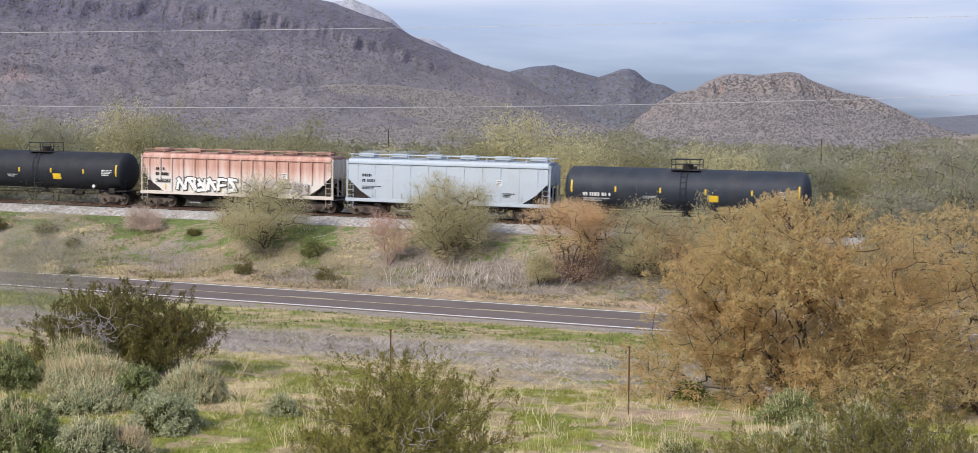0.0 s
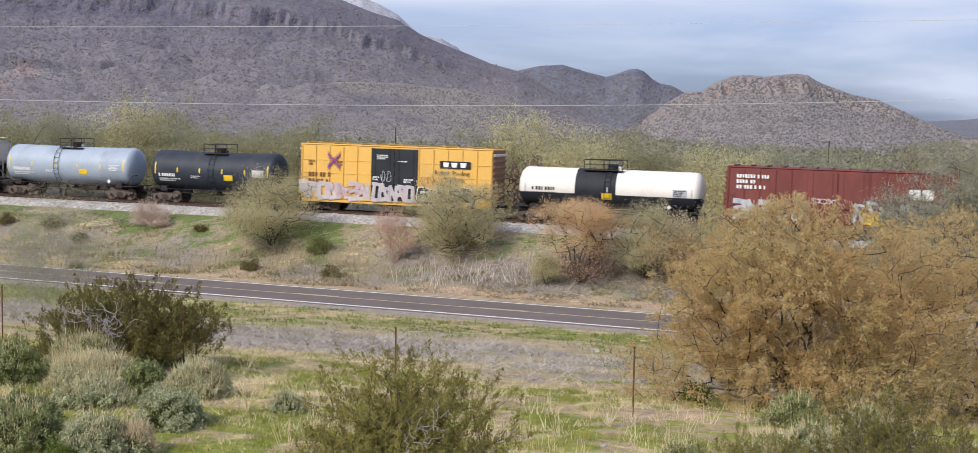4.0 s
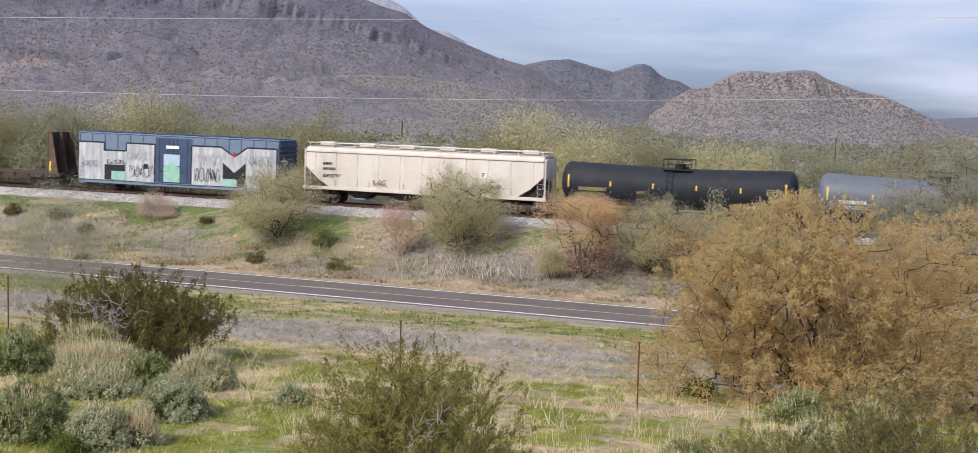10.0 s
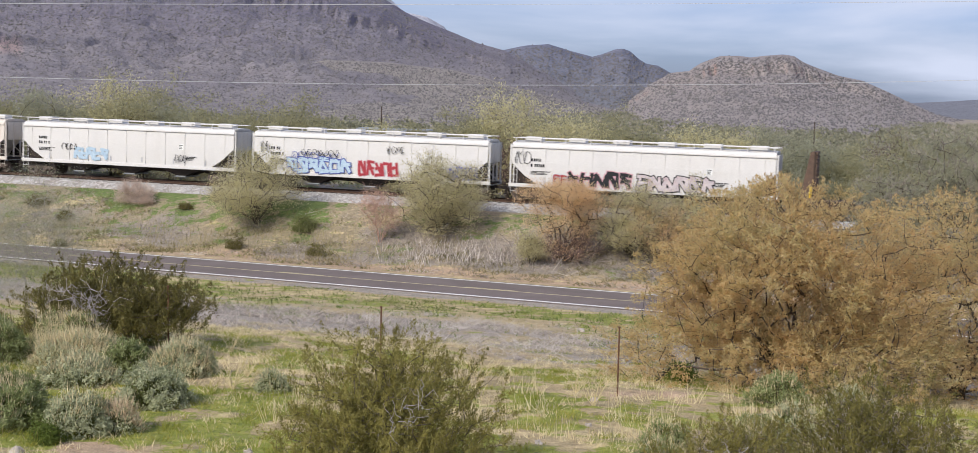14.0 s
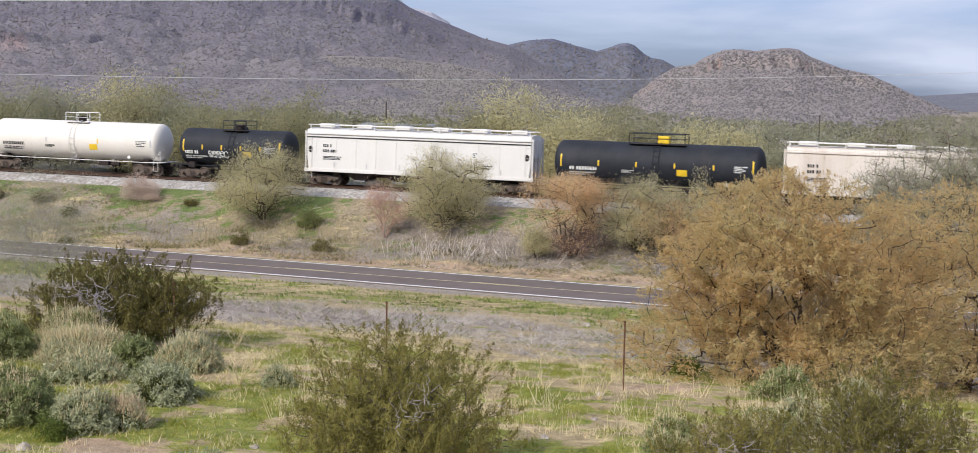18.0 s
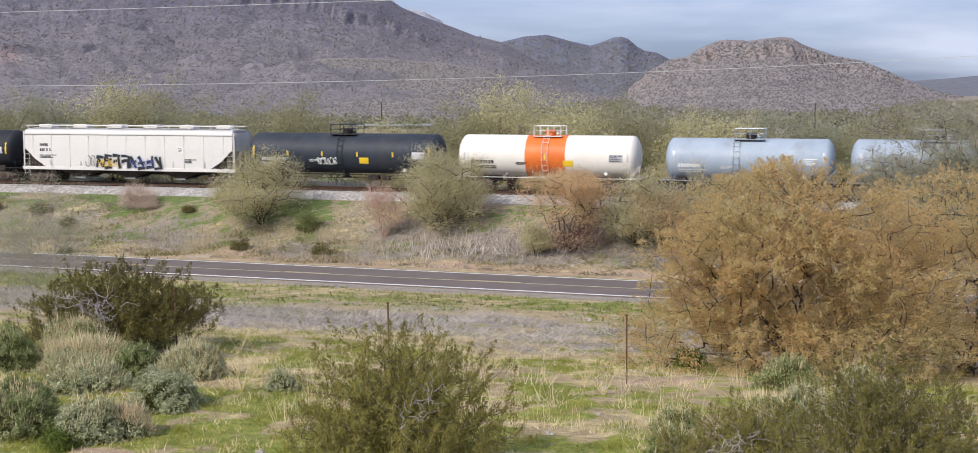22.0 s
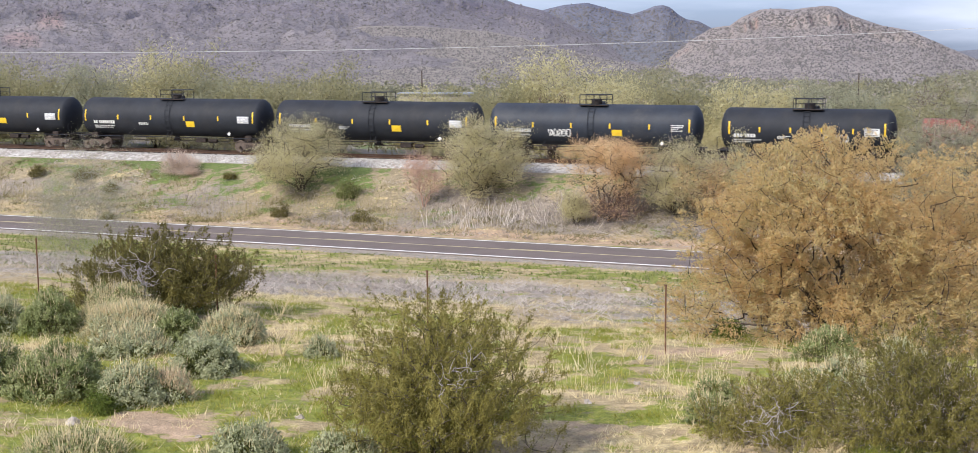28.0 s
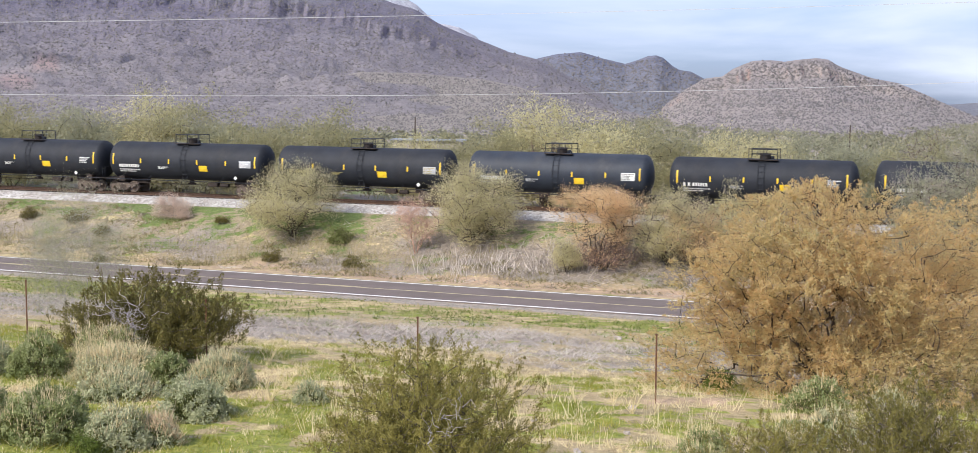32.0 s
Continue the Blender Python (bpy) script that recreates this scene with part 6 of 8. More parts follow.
def scrawl(car, rng, x, z, w, h, n, mat, y, wrap=None, r=0.018):
    """A sprayed line scrawl: loops that make no letters."""
    g = Geo()
    cw = w / n
    for k in range(n):
        ph, e = rng.uniform(0, 6), rng.uniform(0.35, 0.55)
        pts = []
        turns = rng.uniform(0.7, 1.1)
        for i in range(11):
            t = ph + 2 * math.pi * turns * i / 10
            pts.append((x + (k + 0.5) * cw + math.cos(t) * cw * e, y - 0.006, z + h / 2 + math.sin(t * rng.choice((1, 1, 2))) * h * 0.45))
        for a, b in zip(pts, pts[1:]):
            d = math.hypot(b[0] - a[0], b[2] - a[2]) + 1e-6
            nx, nz = -(b[2] - a[2]) / d * r, (b[0] - a[0]) / d * r
            g.add([(a[0] + nx, a[1], a[2] + nz), (a[0] - nx, a[1], a[2] - nz), (b[0] - nx, b[1], b[2] - nz), (b[0] + nx, b[1], b[2] + nz)], [(0, 1, 2, 3)])
    if wrap:
        g.v = [wrap(p) for p in g.v]
    part("graffiti_scrawl", g, M[mat], car, "sprayed graffiti scrawl")


def new_car(name, label, category, s0, s1):
    car = thing(name, label, category, TRAIN)
    m = CAR.copy()
    m.translation = on_track((s0 + s1) / 2)
    car.matrix_basis = m
    CARS.append((car, (s0 + s1) / 2))
    return car, s1 - s0, np.random.default_rng(300 + len(CARS))


def tank_car(s0, s1, paint, label, band=None, band_at=(-0.11, 0.11), metal="black", dia=3.05, sag=0.0, text="mark_white", panel=None, ladder_at=0.0, railed_ends=False, tabs=6, tag=None, tag_at=-0.2, dome=True, yellow_plate=0.1, tab_mat="mark_yellow", lower=None, deck=(-1.0, 1.1), housing=None):
    car, L, rng = new_car("tank_car", label, "tank car", s0, s1)
    R, zc = dia / 2, 1.12 + dia / 2
    n, head = 40, 0.62

    def axis(x):
        return zc - sag * (1 - abs(x) / (L / 2))

    def shell(x0, x1, k=1.0, left=True, right=True, steps=10):
        xs = []
        if left:
            xs = [(x0 + head * (1 - math.cos(a)), max(math.sin(a), 0.02)) for a in np.radians((4, 14, 26, 40, 55, 70, 82))]
        lo, hi = x0 + (head if left else 0), x1 - (head if right else 0)
        xs += [(lo + (hi - lo) * i / steps, 1.0) for i in range(steps + 1)]
        if right:
            xs += [(x1 - head * (1 - math.cos(a)), max(math.sin(a), 0.02)) for a in np.radians((82, 70, 55, 40, 26, 14, 4))]
        vs = []
        for x, f in xs:
            for i in range(n):
                t = 2 * math.pi * i / n
                vs.append((x, math.cos(t) * R * f * k, axis(x) + math.sin(t) * R * f * k))
        fs = [(j * n + i, j * n + (i + 1) % n, (j + 1) * n + (i + 1) % n, (j + 1) * n + i) for j in range(len(xs) - 1) for i in range(n)]
        if left:
            fs.append(tuple(range(n)))
        if right:
            fs.append(tuple(range((len(xs) - 1) * n, len(xs) * n)))
        return Geo().add(vs, fs)

    def wrap(p):
        """Lays a flat mark on the near side of the shell: z becomes the height on it."""
        x, y, z = p
        c = axis(x)
        q = max(-0.97, min(0.97, (z - c) / R))
        return (x, -(math.sqrt(1 - q * q) * R + 0.012 - y), z)

    part("tank", shell(-L / 2, L / 2), M[paint], car, smooth=True)
    for f in (-0.36, 0.36):
        if not band:
            part("shell_seam", shell(L * f - 0.02, L * f + 0.02, 1.004, False, False, 1), M[paint], car)
    if band:
        part("band", shell(L * band_at[0], L * band_at[1], 1.006, False, False, 4), M[band], car, "painted middle band", True)
    if lower:
        # the underside is painted apart, up to a level line
        cutoff = -0.26
        xs = [(-L / 2 + head * (1 - math.cos(a)), math.sin(a)) for a in np.radians((14, 26, 40, 55, 70, 82))]
        xs += [(-L / 2 + head + (L - 2 * head) * i / 8, 1.0) for i in range(9)]
        xs += [(-x, f) for x, f in xs[5::-1]]
        vs, m = [], 24
        for x, f in xs:
            lim = min(1.0, abs(cutoff) / f)
            a0 = math.asin(lim)
            for i in range(m + 1):
                t = -a0 - (math.pi - 2 * a0) * i / m
                vs.append((x, math.cos(t) * R * f * 1.006, axis(x) + math.sin(t) * R * f * 1.006))
        part("lower_shell", Geo().add(vs, [(j * (m + 1) + i, j * (m + 1) + i + 1, (j + 1) * (m + 1) + i + 1, (j + 1) * (m + 1) + i) for j in range(len(xs) - 1) for i in range(m)]), M[lower], car, "underside painted black", True)
    top = axis(0) + R
    # platform, dome and railing
    part("platform", Geo().box(deck[0], deck[1], -0.95, 0.95, top - 0.1, top - 0.05, 0.01), M[metal if metal != "black" else "iron"], car)
    if dome:
        part("dome", Geo().tube((0.1, 0, top - 0.15), (0.1, 0, top + 0.32), 0.38, n=16).tube((0.1, 0, top + 0.32), (0.1, 0, top + 0.38), 0.42, n=16), M[band if band else "iron"], car)
        part("valve_cover", Geo().tube((0.62, 0, top - 0.1), (0.62, 0, top + 0.2), 0.14, n=10), M[paint], car)
    rm = M[metal] if metal in M else M["iron"]
    if housing:
        part("valve_housing", Geo().box(-0.1, 0.75, -0.45, 0.45, top - 0.05, top + 0.5, 0.06), M[housing], car, "bright yellow valve housing")
    for x in (deck[0] + 0.05, (deck[0] + deck[1]) / 2 + 0.05, deck[1] - 0.05):
        for y in (-0.9, 0.9):
            part("railing_post", Geo().tube((x, y, top - 0.08), (x, y, top + 0.68), 0.034, n=5), rm, car)
    for y in (-0.9, 0.9):
        part("handrail", Geo().tube((deck[0] + 0.05, y, top + 0.68), (deck[1] - 0.05, y, top + 0.68), 0.036, n=5).tube((deck[0] + 0.05, y, top + 0.32), (deck[1] - 0.05, y, top + 0.32), 0.02, n=5), rm, car)
    # ladder follows the shell
    g = Geo()
    for k in (-0.21, 0.21):
        pts = []
        for a in np.radians(np.linspace(80, -48, 12)):
            pts.append((ladder_at + k, -math.cos(a) * (R + 0.09), zc - sag + math.sin(a) * (R + 0.09)))
        g.path(pts + [(ladder_at + k, -1.42, 0.75)], 0.02, 5)
    ladder = part("ladder", g, rm, car)
    for a in np.radians(np.linspace(70, -40, 8)):
        y, z = -math.cos(a) * (R + 0.09), zc - sag + math.sin(a) * (R + 0.09)
        part("rung", Geo().tube((ladder_at - 0.21, y, z), (ladder_at + 0.21, y, z), 0.016, n=5), rm, ladder)
    # underframe
    for s in (-1, 1):
        xe = s * (L / 2 - 1.35)
        part("saddle", Geo().box(xe - 0.28, xe + 0.28, -1.2, 1.2, 0.86, 1.32, 0.03), M["iron"], car)
        part("stub_sill", Geo().box(min(s * (L / 2 - 3.2), s * (L / 2 + 0.1)), max(s * (L / 2 - 3.2), s * (L / 2 + 0.1)), -0.22, 0.22, 0.72, 1.15, 0.03), M["iron"], car)
        part("end_step", Geo().path([(s * (L / 2 - 0.1), -1.45, 1.15), (s * (L / 2 - 0.1), -1.45, 0.45), (s * (L / 2 - 0.5), -1.45, 0.45), (s * (L / 2 - 0.5), -1.45, 1.15)], 0.02), rm, car)
        part("end_walkway", Geo().box(min(s * (L / 2 - 0.9), s * (L / 2 + 0.12)), max(s * (L / 2 - 0.9), s * (L / 2 + 0.12)), -1.45, 1.45, 1.08, 1.13, 0.01), M["iron"] if metal == "black" else rm, car)
        g = Geo().path([(s * (L / 2 + 0.08), -1.43, 1.12), (s * (L / 2 + 0.08), -1.43, 2.0), (s * (L / 2 + 0.08), -0.6, 2.0)], 0.022)
        if railed_ends:
            g.path([(s * (L / 2 + 0.08), -1.43, 2.0), (s * (L / 2 - 0.55), -1.43, 1.12)], 0.022)
        part("end_rail", g, rm, car)
    part("side_rail", Geo().tube((-L / 2 + 0.1, -1.45, 1.1), (L / 2 - 0.1, -1.45, 1.1), 0.03, n=6), rm, car)
    part("side_rail", Geo().tube((-L / 2 + 0.1, 1.45, 1.1), (L / 2 - 0.1, 1.45, 1.1), 0.03, n=6), rm, car)
    for k in range(5):
        x = -L / 2 + 0.6 + (L - 1.2) * k / 4
        part("rail_bracket", Geo().tube((x, -1.45, 1.1), (x + 0.2, -1.05, 1.45 - sag * 0.4), 0.02, n=5), rm, car)
    part("outlet_valve", Geo().tube((0, 0, zc - sag - R - 0.3), (0, 0, zc - sag - R + 0.1), 0.2, n=10).box(-0.35, 0.35, -0.1, 0.1, zc - sag - R - 0.36, zc - sag - R - 0.22, 0.02), M["iron"], car)
    part("brake_gear", Geo().box(L * 0.12, L * 0.12 + 0.9, -0.6, -0.1, 0.66, 0.98, 0.04).tube((L * 0.12 + 1.2, -0.5, 0.8), (L * 0.12 + 1.9, -0.5, 0.8), 0.16, n=10).tube((-L * 0.3, -0.4, 0.78), (L * 0.3, -0.4, 0.78), 0.025, n=5), M["iron"], car)
    # marks on the near side
    for k in range(tabs):
        x = -L / 2 + 0.75 + (L - 1.5) * k / (tabs - 1)
        tall = 1.0 if k in (0, tabs - 1) else 0.5
        g = plate(x - 0.05, x + 0.05, zc - 0.2 - (0.15 if tall > 0.5 else 0), zc - 0.2 + tall * 0.75, 0)
        g.v = [wrap(p) for p in g.v]
        part("reflective_tab", g, M[tab_mat if k in (0, tabs - 1) or rng.random() < 0.4 else "mark_yellow"], car)
    marks = [("car_number", -L * 0.41, zc - 0.55, min(2.0, L * 0.13), 0.25, 1, text), ("stencil", -L * 0.41, zc - 0.92, 1.9, 0.24, 2, text), ("stencil", -L * 0.16, zc - 0.62, 0.9, 0.2, 3, text)]
    for nm, x, z, w, h, rows, mt in marks:
        g = bars(rng, x, z + (0.34 if lower else 0.0), w, h, rows)
        g.v = [wrap(p) for p in g.v]
        part(nm, g, M[mt], car)
    if yellow_plate is not None:
        g = plate(L * yellow_plate, L * yellow_plate + 0.74, zc - 0.72, zc - 0.26, 0)
        g.v = [wrap(p) for p in g.v]
        part("warning_plate", g, M["mark_yellow"], car)
    xp = L / 2 - 2.1
    g = plate(xp, xp + 1.0, zc - 0.35, zc + 0.2, 0.004)
    g.v = [wrap(p) for p in g.v]
    part("data_panel", g, M[panel] if panel else M[paint], car)
    g = bars(rng, xp + 0.04, zc - 0.31, 0.92, 0.46, 4, 0.6, -0.004)
    g.v = [wrap(p) for p in g.v]
    part("data_lettering", g, M["mark_black" if panel == "mark_white" else text], car)
    g = Geo().add([(L * 0.33, 0, 1.3), (L * 0.33 + 0.16, 0, 1.46), (L * 0.33, 0, 1.62), (L * 0.33 - 0.16, 0, 1.46)], [(0, 1, 2, 3)])
    g.v = [(x, -1.47, z) for x, y, z in g.v]
    part("placard", g, M["mark_white"], car)
    if tag:
        scrawl(car, rng, L * tag_at, zc - 0.85, 1.7, 0.6, 5, tag, 0, wrap, 0.03)
    running_gear(car, L, 1.35)
    return car


def hopper_car(s0, s1, paint, label, roof=None, bays=3, rounded=True, trim=None, marks="mark_black", tags=(), ribs=0, sill=None, height=4.62, stripe=None, closed=False):
    """A covered hopper: a long body over sloping ends, bays below, ladders and a roof walk."""
    car, L, rng = new_car("hopper_car", label, "hopper car", s0, s1)
    roof = roof or paint
    trim = trim or paint
    W, zt, zb, cut, ch = 1.5, height - 0.35, 1.25, 0.12 if closed else 2.0, 1.25
    prof = [(-W, zb), (-W - 0.03 * rounded, 1.9), (-W - 0.05 * rounded, 2.8), (-W - 0.03 * rounded, 3.5), (-W, zt - 0.18), (-W + 0.1, zt - 0.02), (-0.8, zt + 0.1), (0, zt + 0.14)]
    prof = prof + [(-y, z) for y, z in prof[::-1][1:]]

    def xend(z):
        return L / 2 - 0.32 - (cut * (1 - (z - zb) / ch) if z < zb + ch else 0)
    rows = []
    for y, z in prof:
        e = xend(z)
        if abs(z - 2.8) < 0.01:
            e = xend(zb + ch + 0.01)
        rows.append([(-e + 2 * e * k / 12, y, z) for k in range(13)])
    vs = [p for r in rows for p in r]
    nx = 13
    fs = [(j * nx + k, j * nx + k + 1, (j + 1) * nx + k + 1, (j + 1) * nx + k) for j in range(len(rows) - 1) for k in range(12)]
    fs.append(tuple(j * nx for j in range(len(rows))))
    fs.append(tuple(j * nx + 12 for j in range(len(rows)))[::-1])
    fs.append(tuple(range(12, -1, -1)) + tuple((len(rows) - 1) * nx + k for k in range(13)))
    part("body", Geo().add(vs, fs), M[paint], car)
    # top chord, side sill, end posts
    for s in (-1, 1):
        part("top_chord", Geo().box(-L / 2 + 0.3, L / 2 - 0.3, s * (W + 0.05) - 0.05, s * (W + 0.05) + 0.05, zt - 0.36, zt - 0.24, 0.02), M[paint], car)
        part("side_sill", Geo().box(-L / 2 + 0.1, L / 2 - 0.1, s * (W - 0.02) - 0.07, s * (W - 0.02) + 0.07, zb - 0.2, zb + 0.06, 0.02), M[sill or trim], car)
    for s in (-1, 1):
        x = s * (L / 2 - 0.2)
        for y in (-1, 1):
            part("end_post", Geo().box(x - 0.05, x + 0.05, y * (W - 0.06) - 0.05, y * (W - 0.06) + 0.05, zb - 0.1, zt - 0.1, 0.015), M[trim], car)
            part("end_ladder", ladder_geo(s * (L / 2 - 0.5), y * (W + 0.02), 0.55, zt - 0.2, 0.46, 9), M[trim], car)
            part("brace", Geo().tube((s * (L / 2 - 0.3), y * 1.15, zb), (s * (L / 2 - 1.5), y * 1.15, zb + 1.0), 0.05, n=6), M[trim], car)
        part("end_sheet", Geo().box(x - 0.02, x + 0.02, -W + 0.3, W - 0.3, zt - 1.6, zt - 0.15, 0.01), M[trim], car)
        for y in (-0.45, 0.45):
            part("end_stiffener", Geo().box(x - 0.06, x + 0.06, y - 0.05, y + 0.05, zb, zt - 0.15, 0.015), M[trim], car)
        part("end_platform", Geo().box(min(x, s * (L / 2 - 1.9)), max(x, s * (L / 2 - 1.9)), -W + 0.1, W - 0.1, zb - 0.16, zb - 0.08, 0.02), M["iron"], car)
        part("crossover_step", Geo().box(x - 0.1, x + 0.16, -W + 0.1, W - 0.1, 1.0, 1.05, 0.01), M["galv"], car)
    # dark plate at each lower end stands in for the shade in the recess
    for s in (-1, 1):
        if closed:
            # a dark plate for the shaded six-sided access hole in each side sheet end
            xh = s * (L / 2 - 0.62)
            part("access_hole", Geo().prism([(xh - 0.16, 2.6), (xh, 2.48), (xh + 0.16, 2.6), (xh + 0.16, 2.9), (xh, 3.02), (xh - 0.16, 2.9)], -W - 0.016, -W + 0.02), M["iron"], car, "dark plate for the shade in a six-sided access hole")
        for y in () if closed else (-1, 1):
            out = [(s * (L / 2 - 0.42), zb + 0.06), (s * (L / 2 - 0.42), zb + 1.15), (s * (L / 2 - 0.75), zb + 1.2), (s * (L / 2 - 1.55), zb + 0.55), (s * (L / 2 - 1.8), zb + 0.06)]
            part("slope_recess", Geo().prism(out, y * (W - 0.3) - 0.02, y * (W - 0.3) + 0.02), M["iron"], car, "dark plate for the shade under the sloping end")
    # centre sill and bays
    part("centre_sill", Geo().box(-L / 2 + 0.05, L / 2 - 0.05, -0.25, 0.25, 0.72, 1.08, 0.03), M["iron"], car)
    cut = 2.0
    span = (L - 2 * (cut + 0.9)) / bays
    for k in range(bays):
        xc = -L / 2 + cut + 0.9 + span * (k + 0.5)
        for y in (-1, 1):
            g = Geo()
            y0, y1 = (0.27, 1.44)
            vs = [(xc - span * 0.47, y * y0, zb), (xc + span * 0.47, y * y0, zb), (xc + span * 0.47, y * y1, zb), (xc - span * 0.47, y * y1, zb), (xc - 0.38, y * y0, 0.48), (xc + 0.38, y * y0, 0.48), (xc + 0.38, y * 0.95, 0.48), (xc - 0.38, y * 0.95, 0.48)]
            g.add(vs, [(0, 1, 2, 3), (4, 7, 6, 5), (0, 4, 5, 1), (1, 5, 6, 2), (2, 6, 7, 3), (3, 7, 4, 0)])
            part("hopper_bay", g, M["iron"], car)
            part("outlet_gate", Geo().box(xc - 0.45, xc + 0.45, min(y * 0.25, y * 1.05), max(y * 0.25, y * 1.05), 0.36, 0.48, 0.02).tube((xc - 0.5, y * 1.1, 0.42), (xc + 0.5, y * 1.1, 0.42), 0.03, n=6), M["galv"], car)
    # roof walk with brackets, hatches
    zr = zt + 0.36
    for y in (-0.95, 0.95):
        part("running_board", Geo().box(-L / 2 + 0.25, L / 2 - 0.25, y - 0.22, y + 0.22, zr - 0.05, zr, 0.01), M[roof], car)
    nb = 11
    for k in range(nb):
        x = -L / 2 + 0.5 + (L - 1.0) * k / (nb - 1)
        part("board_bracket", Geo().path([(x, -1.22, zr - 0.03), (x, -1.22, zt + 0.02), (x, -1.42, zt - 0.12)], 0.042).tube((x, -1.22, zr - 0.03), (x, -0.75, zr - 0.06), 0.03, n=5), M[roof], car)
    part("walk_edge", Geo().tube((-L / 2 + 0.28, -1.22, zr - 0.01), (L / 2 - 0.28, -1.22, zr - 0.01), 0.036, n=6), M[roof], car)
    for k in range(6):
        x = -L / 2 + L * (k + 0.5) / 6
        part("roof_hatch", Geo().box(x - 0.62, x + 0.62, -0.5, 0.5, zt + 0.1, zr + 0.07, 0.03), M[roof], car)
    y = -W - 0.06 if rounded else -W - 0.02
    for k in range(ribs):
        x = -L / 2 + 0.9 + (L - 1.8) * k / (ribs - 1)
        part("side_rib", Geo().box(x - 0.06, x + 0.06, -W - 0.1, -W + 0.02, zb + 0.9 if x < -L / 2 + 2.2 or x > L / 2 - 2.2 else zb, zt - 0.3, 0.02), M[paint], car)
        part("side_rib", Geo().box(x - 0.06, x + 0.06, W - 0.02, W + 0.1, zb + 0.9, zt - 0.3, 0.02), M[paint], car)
    ym = y - (0.06 if ribs else 0.0)
    if not ribs:
        for k in range(11):
            x = -L / 2 + 1.1 + (L - 2.2) * k / 10
            part("panel_seam", Geo().prism([(x - 0.02, zb + (1.2 if abs(x) > L / 2 - 2.4 else 0.06)), (x + 0.02, zb + (1.2 if abs(x) > L / 2 - 2.4 else 0.06)), (x + 0.02, zt - 0.36), (x - 0.02, zt - 0.36)], y - 0.004, -W + 0.01), M[paint], car)
    part("reporting_mark", bars(rng, -L * 0.41, 2.95, 0.75, 0.22, 1, y=ym), M[marks], car)
    part("car_number", bars(rng, -L * 0.41, 2.55, 1.1, 0.22, 1, y=ym), M[marks], car)
    part("stencil", bars(rng, -L * 0.41, 2.0, 1.5, 0.26, 3, y=ym), M[marks], car)
    part("stencil", bars(rng, L * 0.27, 1.75, 1.0, 0.3, 3, y=ym), M[marks], car)
    part("data_panel", plate(L * 0.24, L * 0.24 + 0.42, 2.55, 3.0, ym), M["mark_white"], car)
    part("panel_rim", bars(rng, L * 0.24 + 0.04, 2.6, 0.34, 0.34, 3, y=ym - 0.004), M["mark_black"], car)
    for k in range(6):
        x = -L * 0.36 + L * 0.72 * k / 5
        part("reflective_tab", plate(x - 0.03, x + 0.03, 1.42, 1.82, ym), M["mark_silver" if paint != "rusty" else "mark_yellow"], car)
    if stripe:
        part("drip_strip", Geo().box(-L / 2 + 0.34, L / 2 - 0.34, -W - 0.06, -W, zt - 0.6, zt - 0.53, 0.005), M[stripe], car)
    for k, (kind, x, z, w, h, nlet, fill, edge) in enumerate(tags):
        if kind == "block":
            spray(car, rng, L * x, z, w, h, nlet, fill, edge, ym - 0.02 * k)
        else:
            scrawl(car, rng, L * x, z, w, h, nlet, edge, ym - 0.02 * k)
    running_gear(car, L, 1.55)
    return car


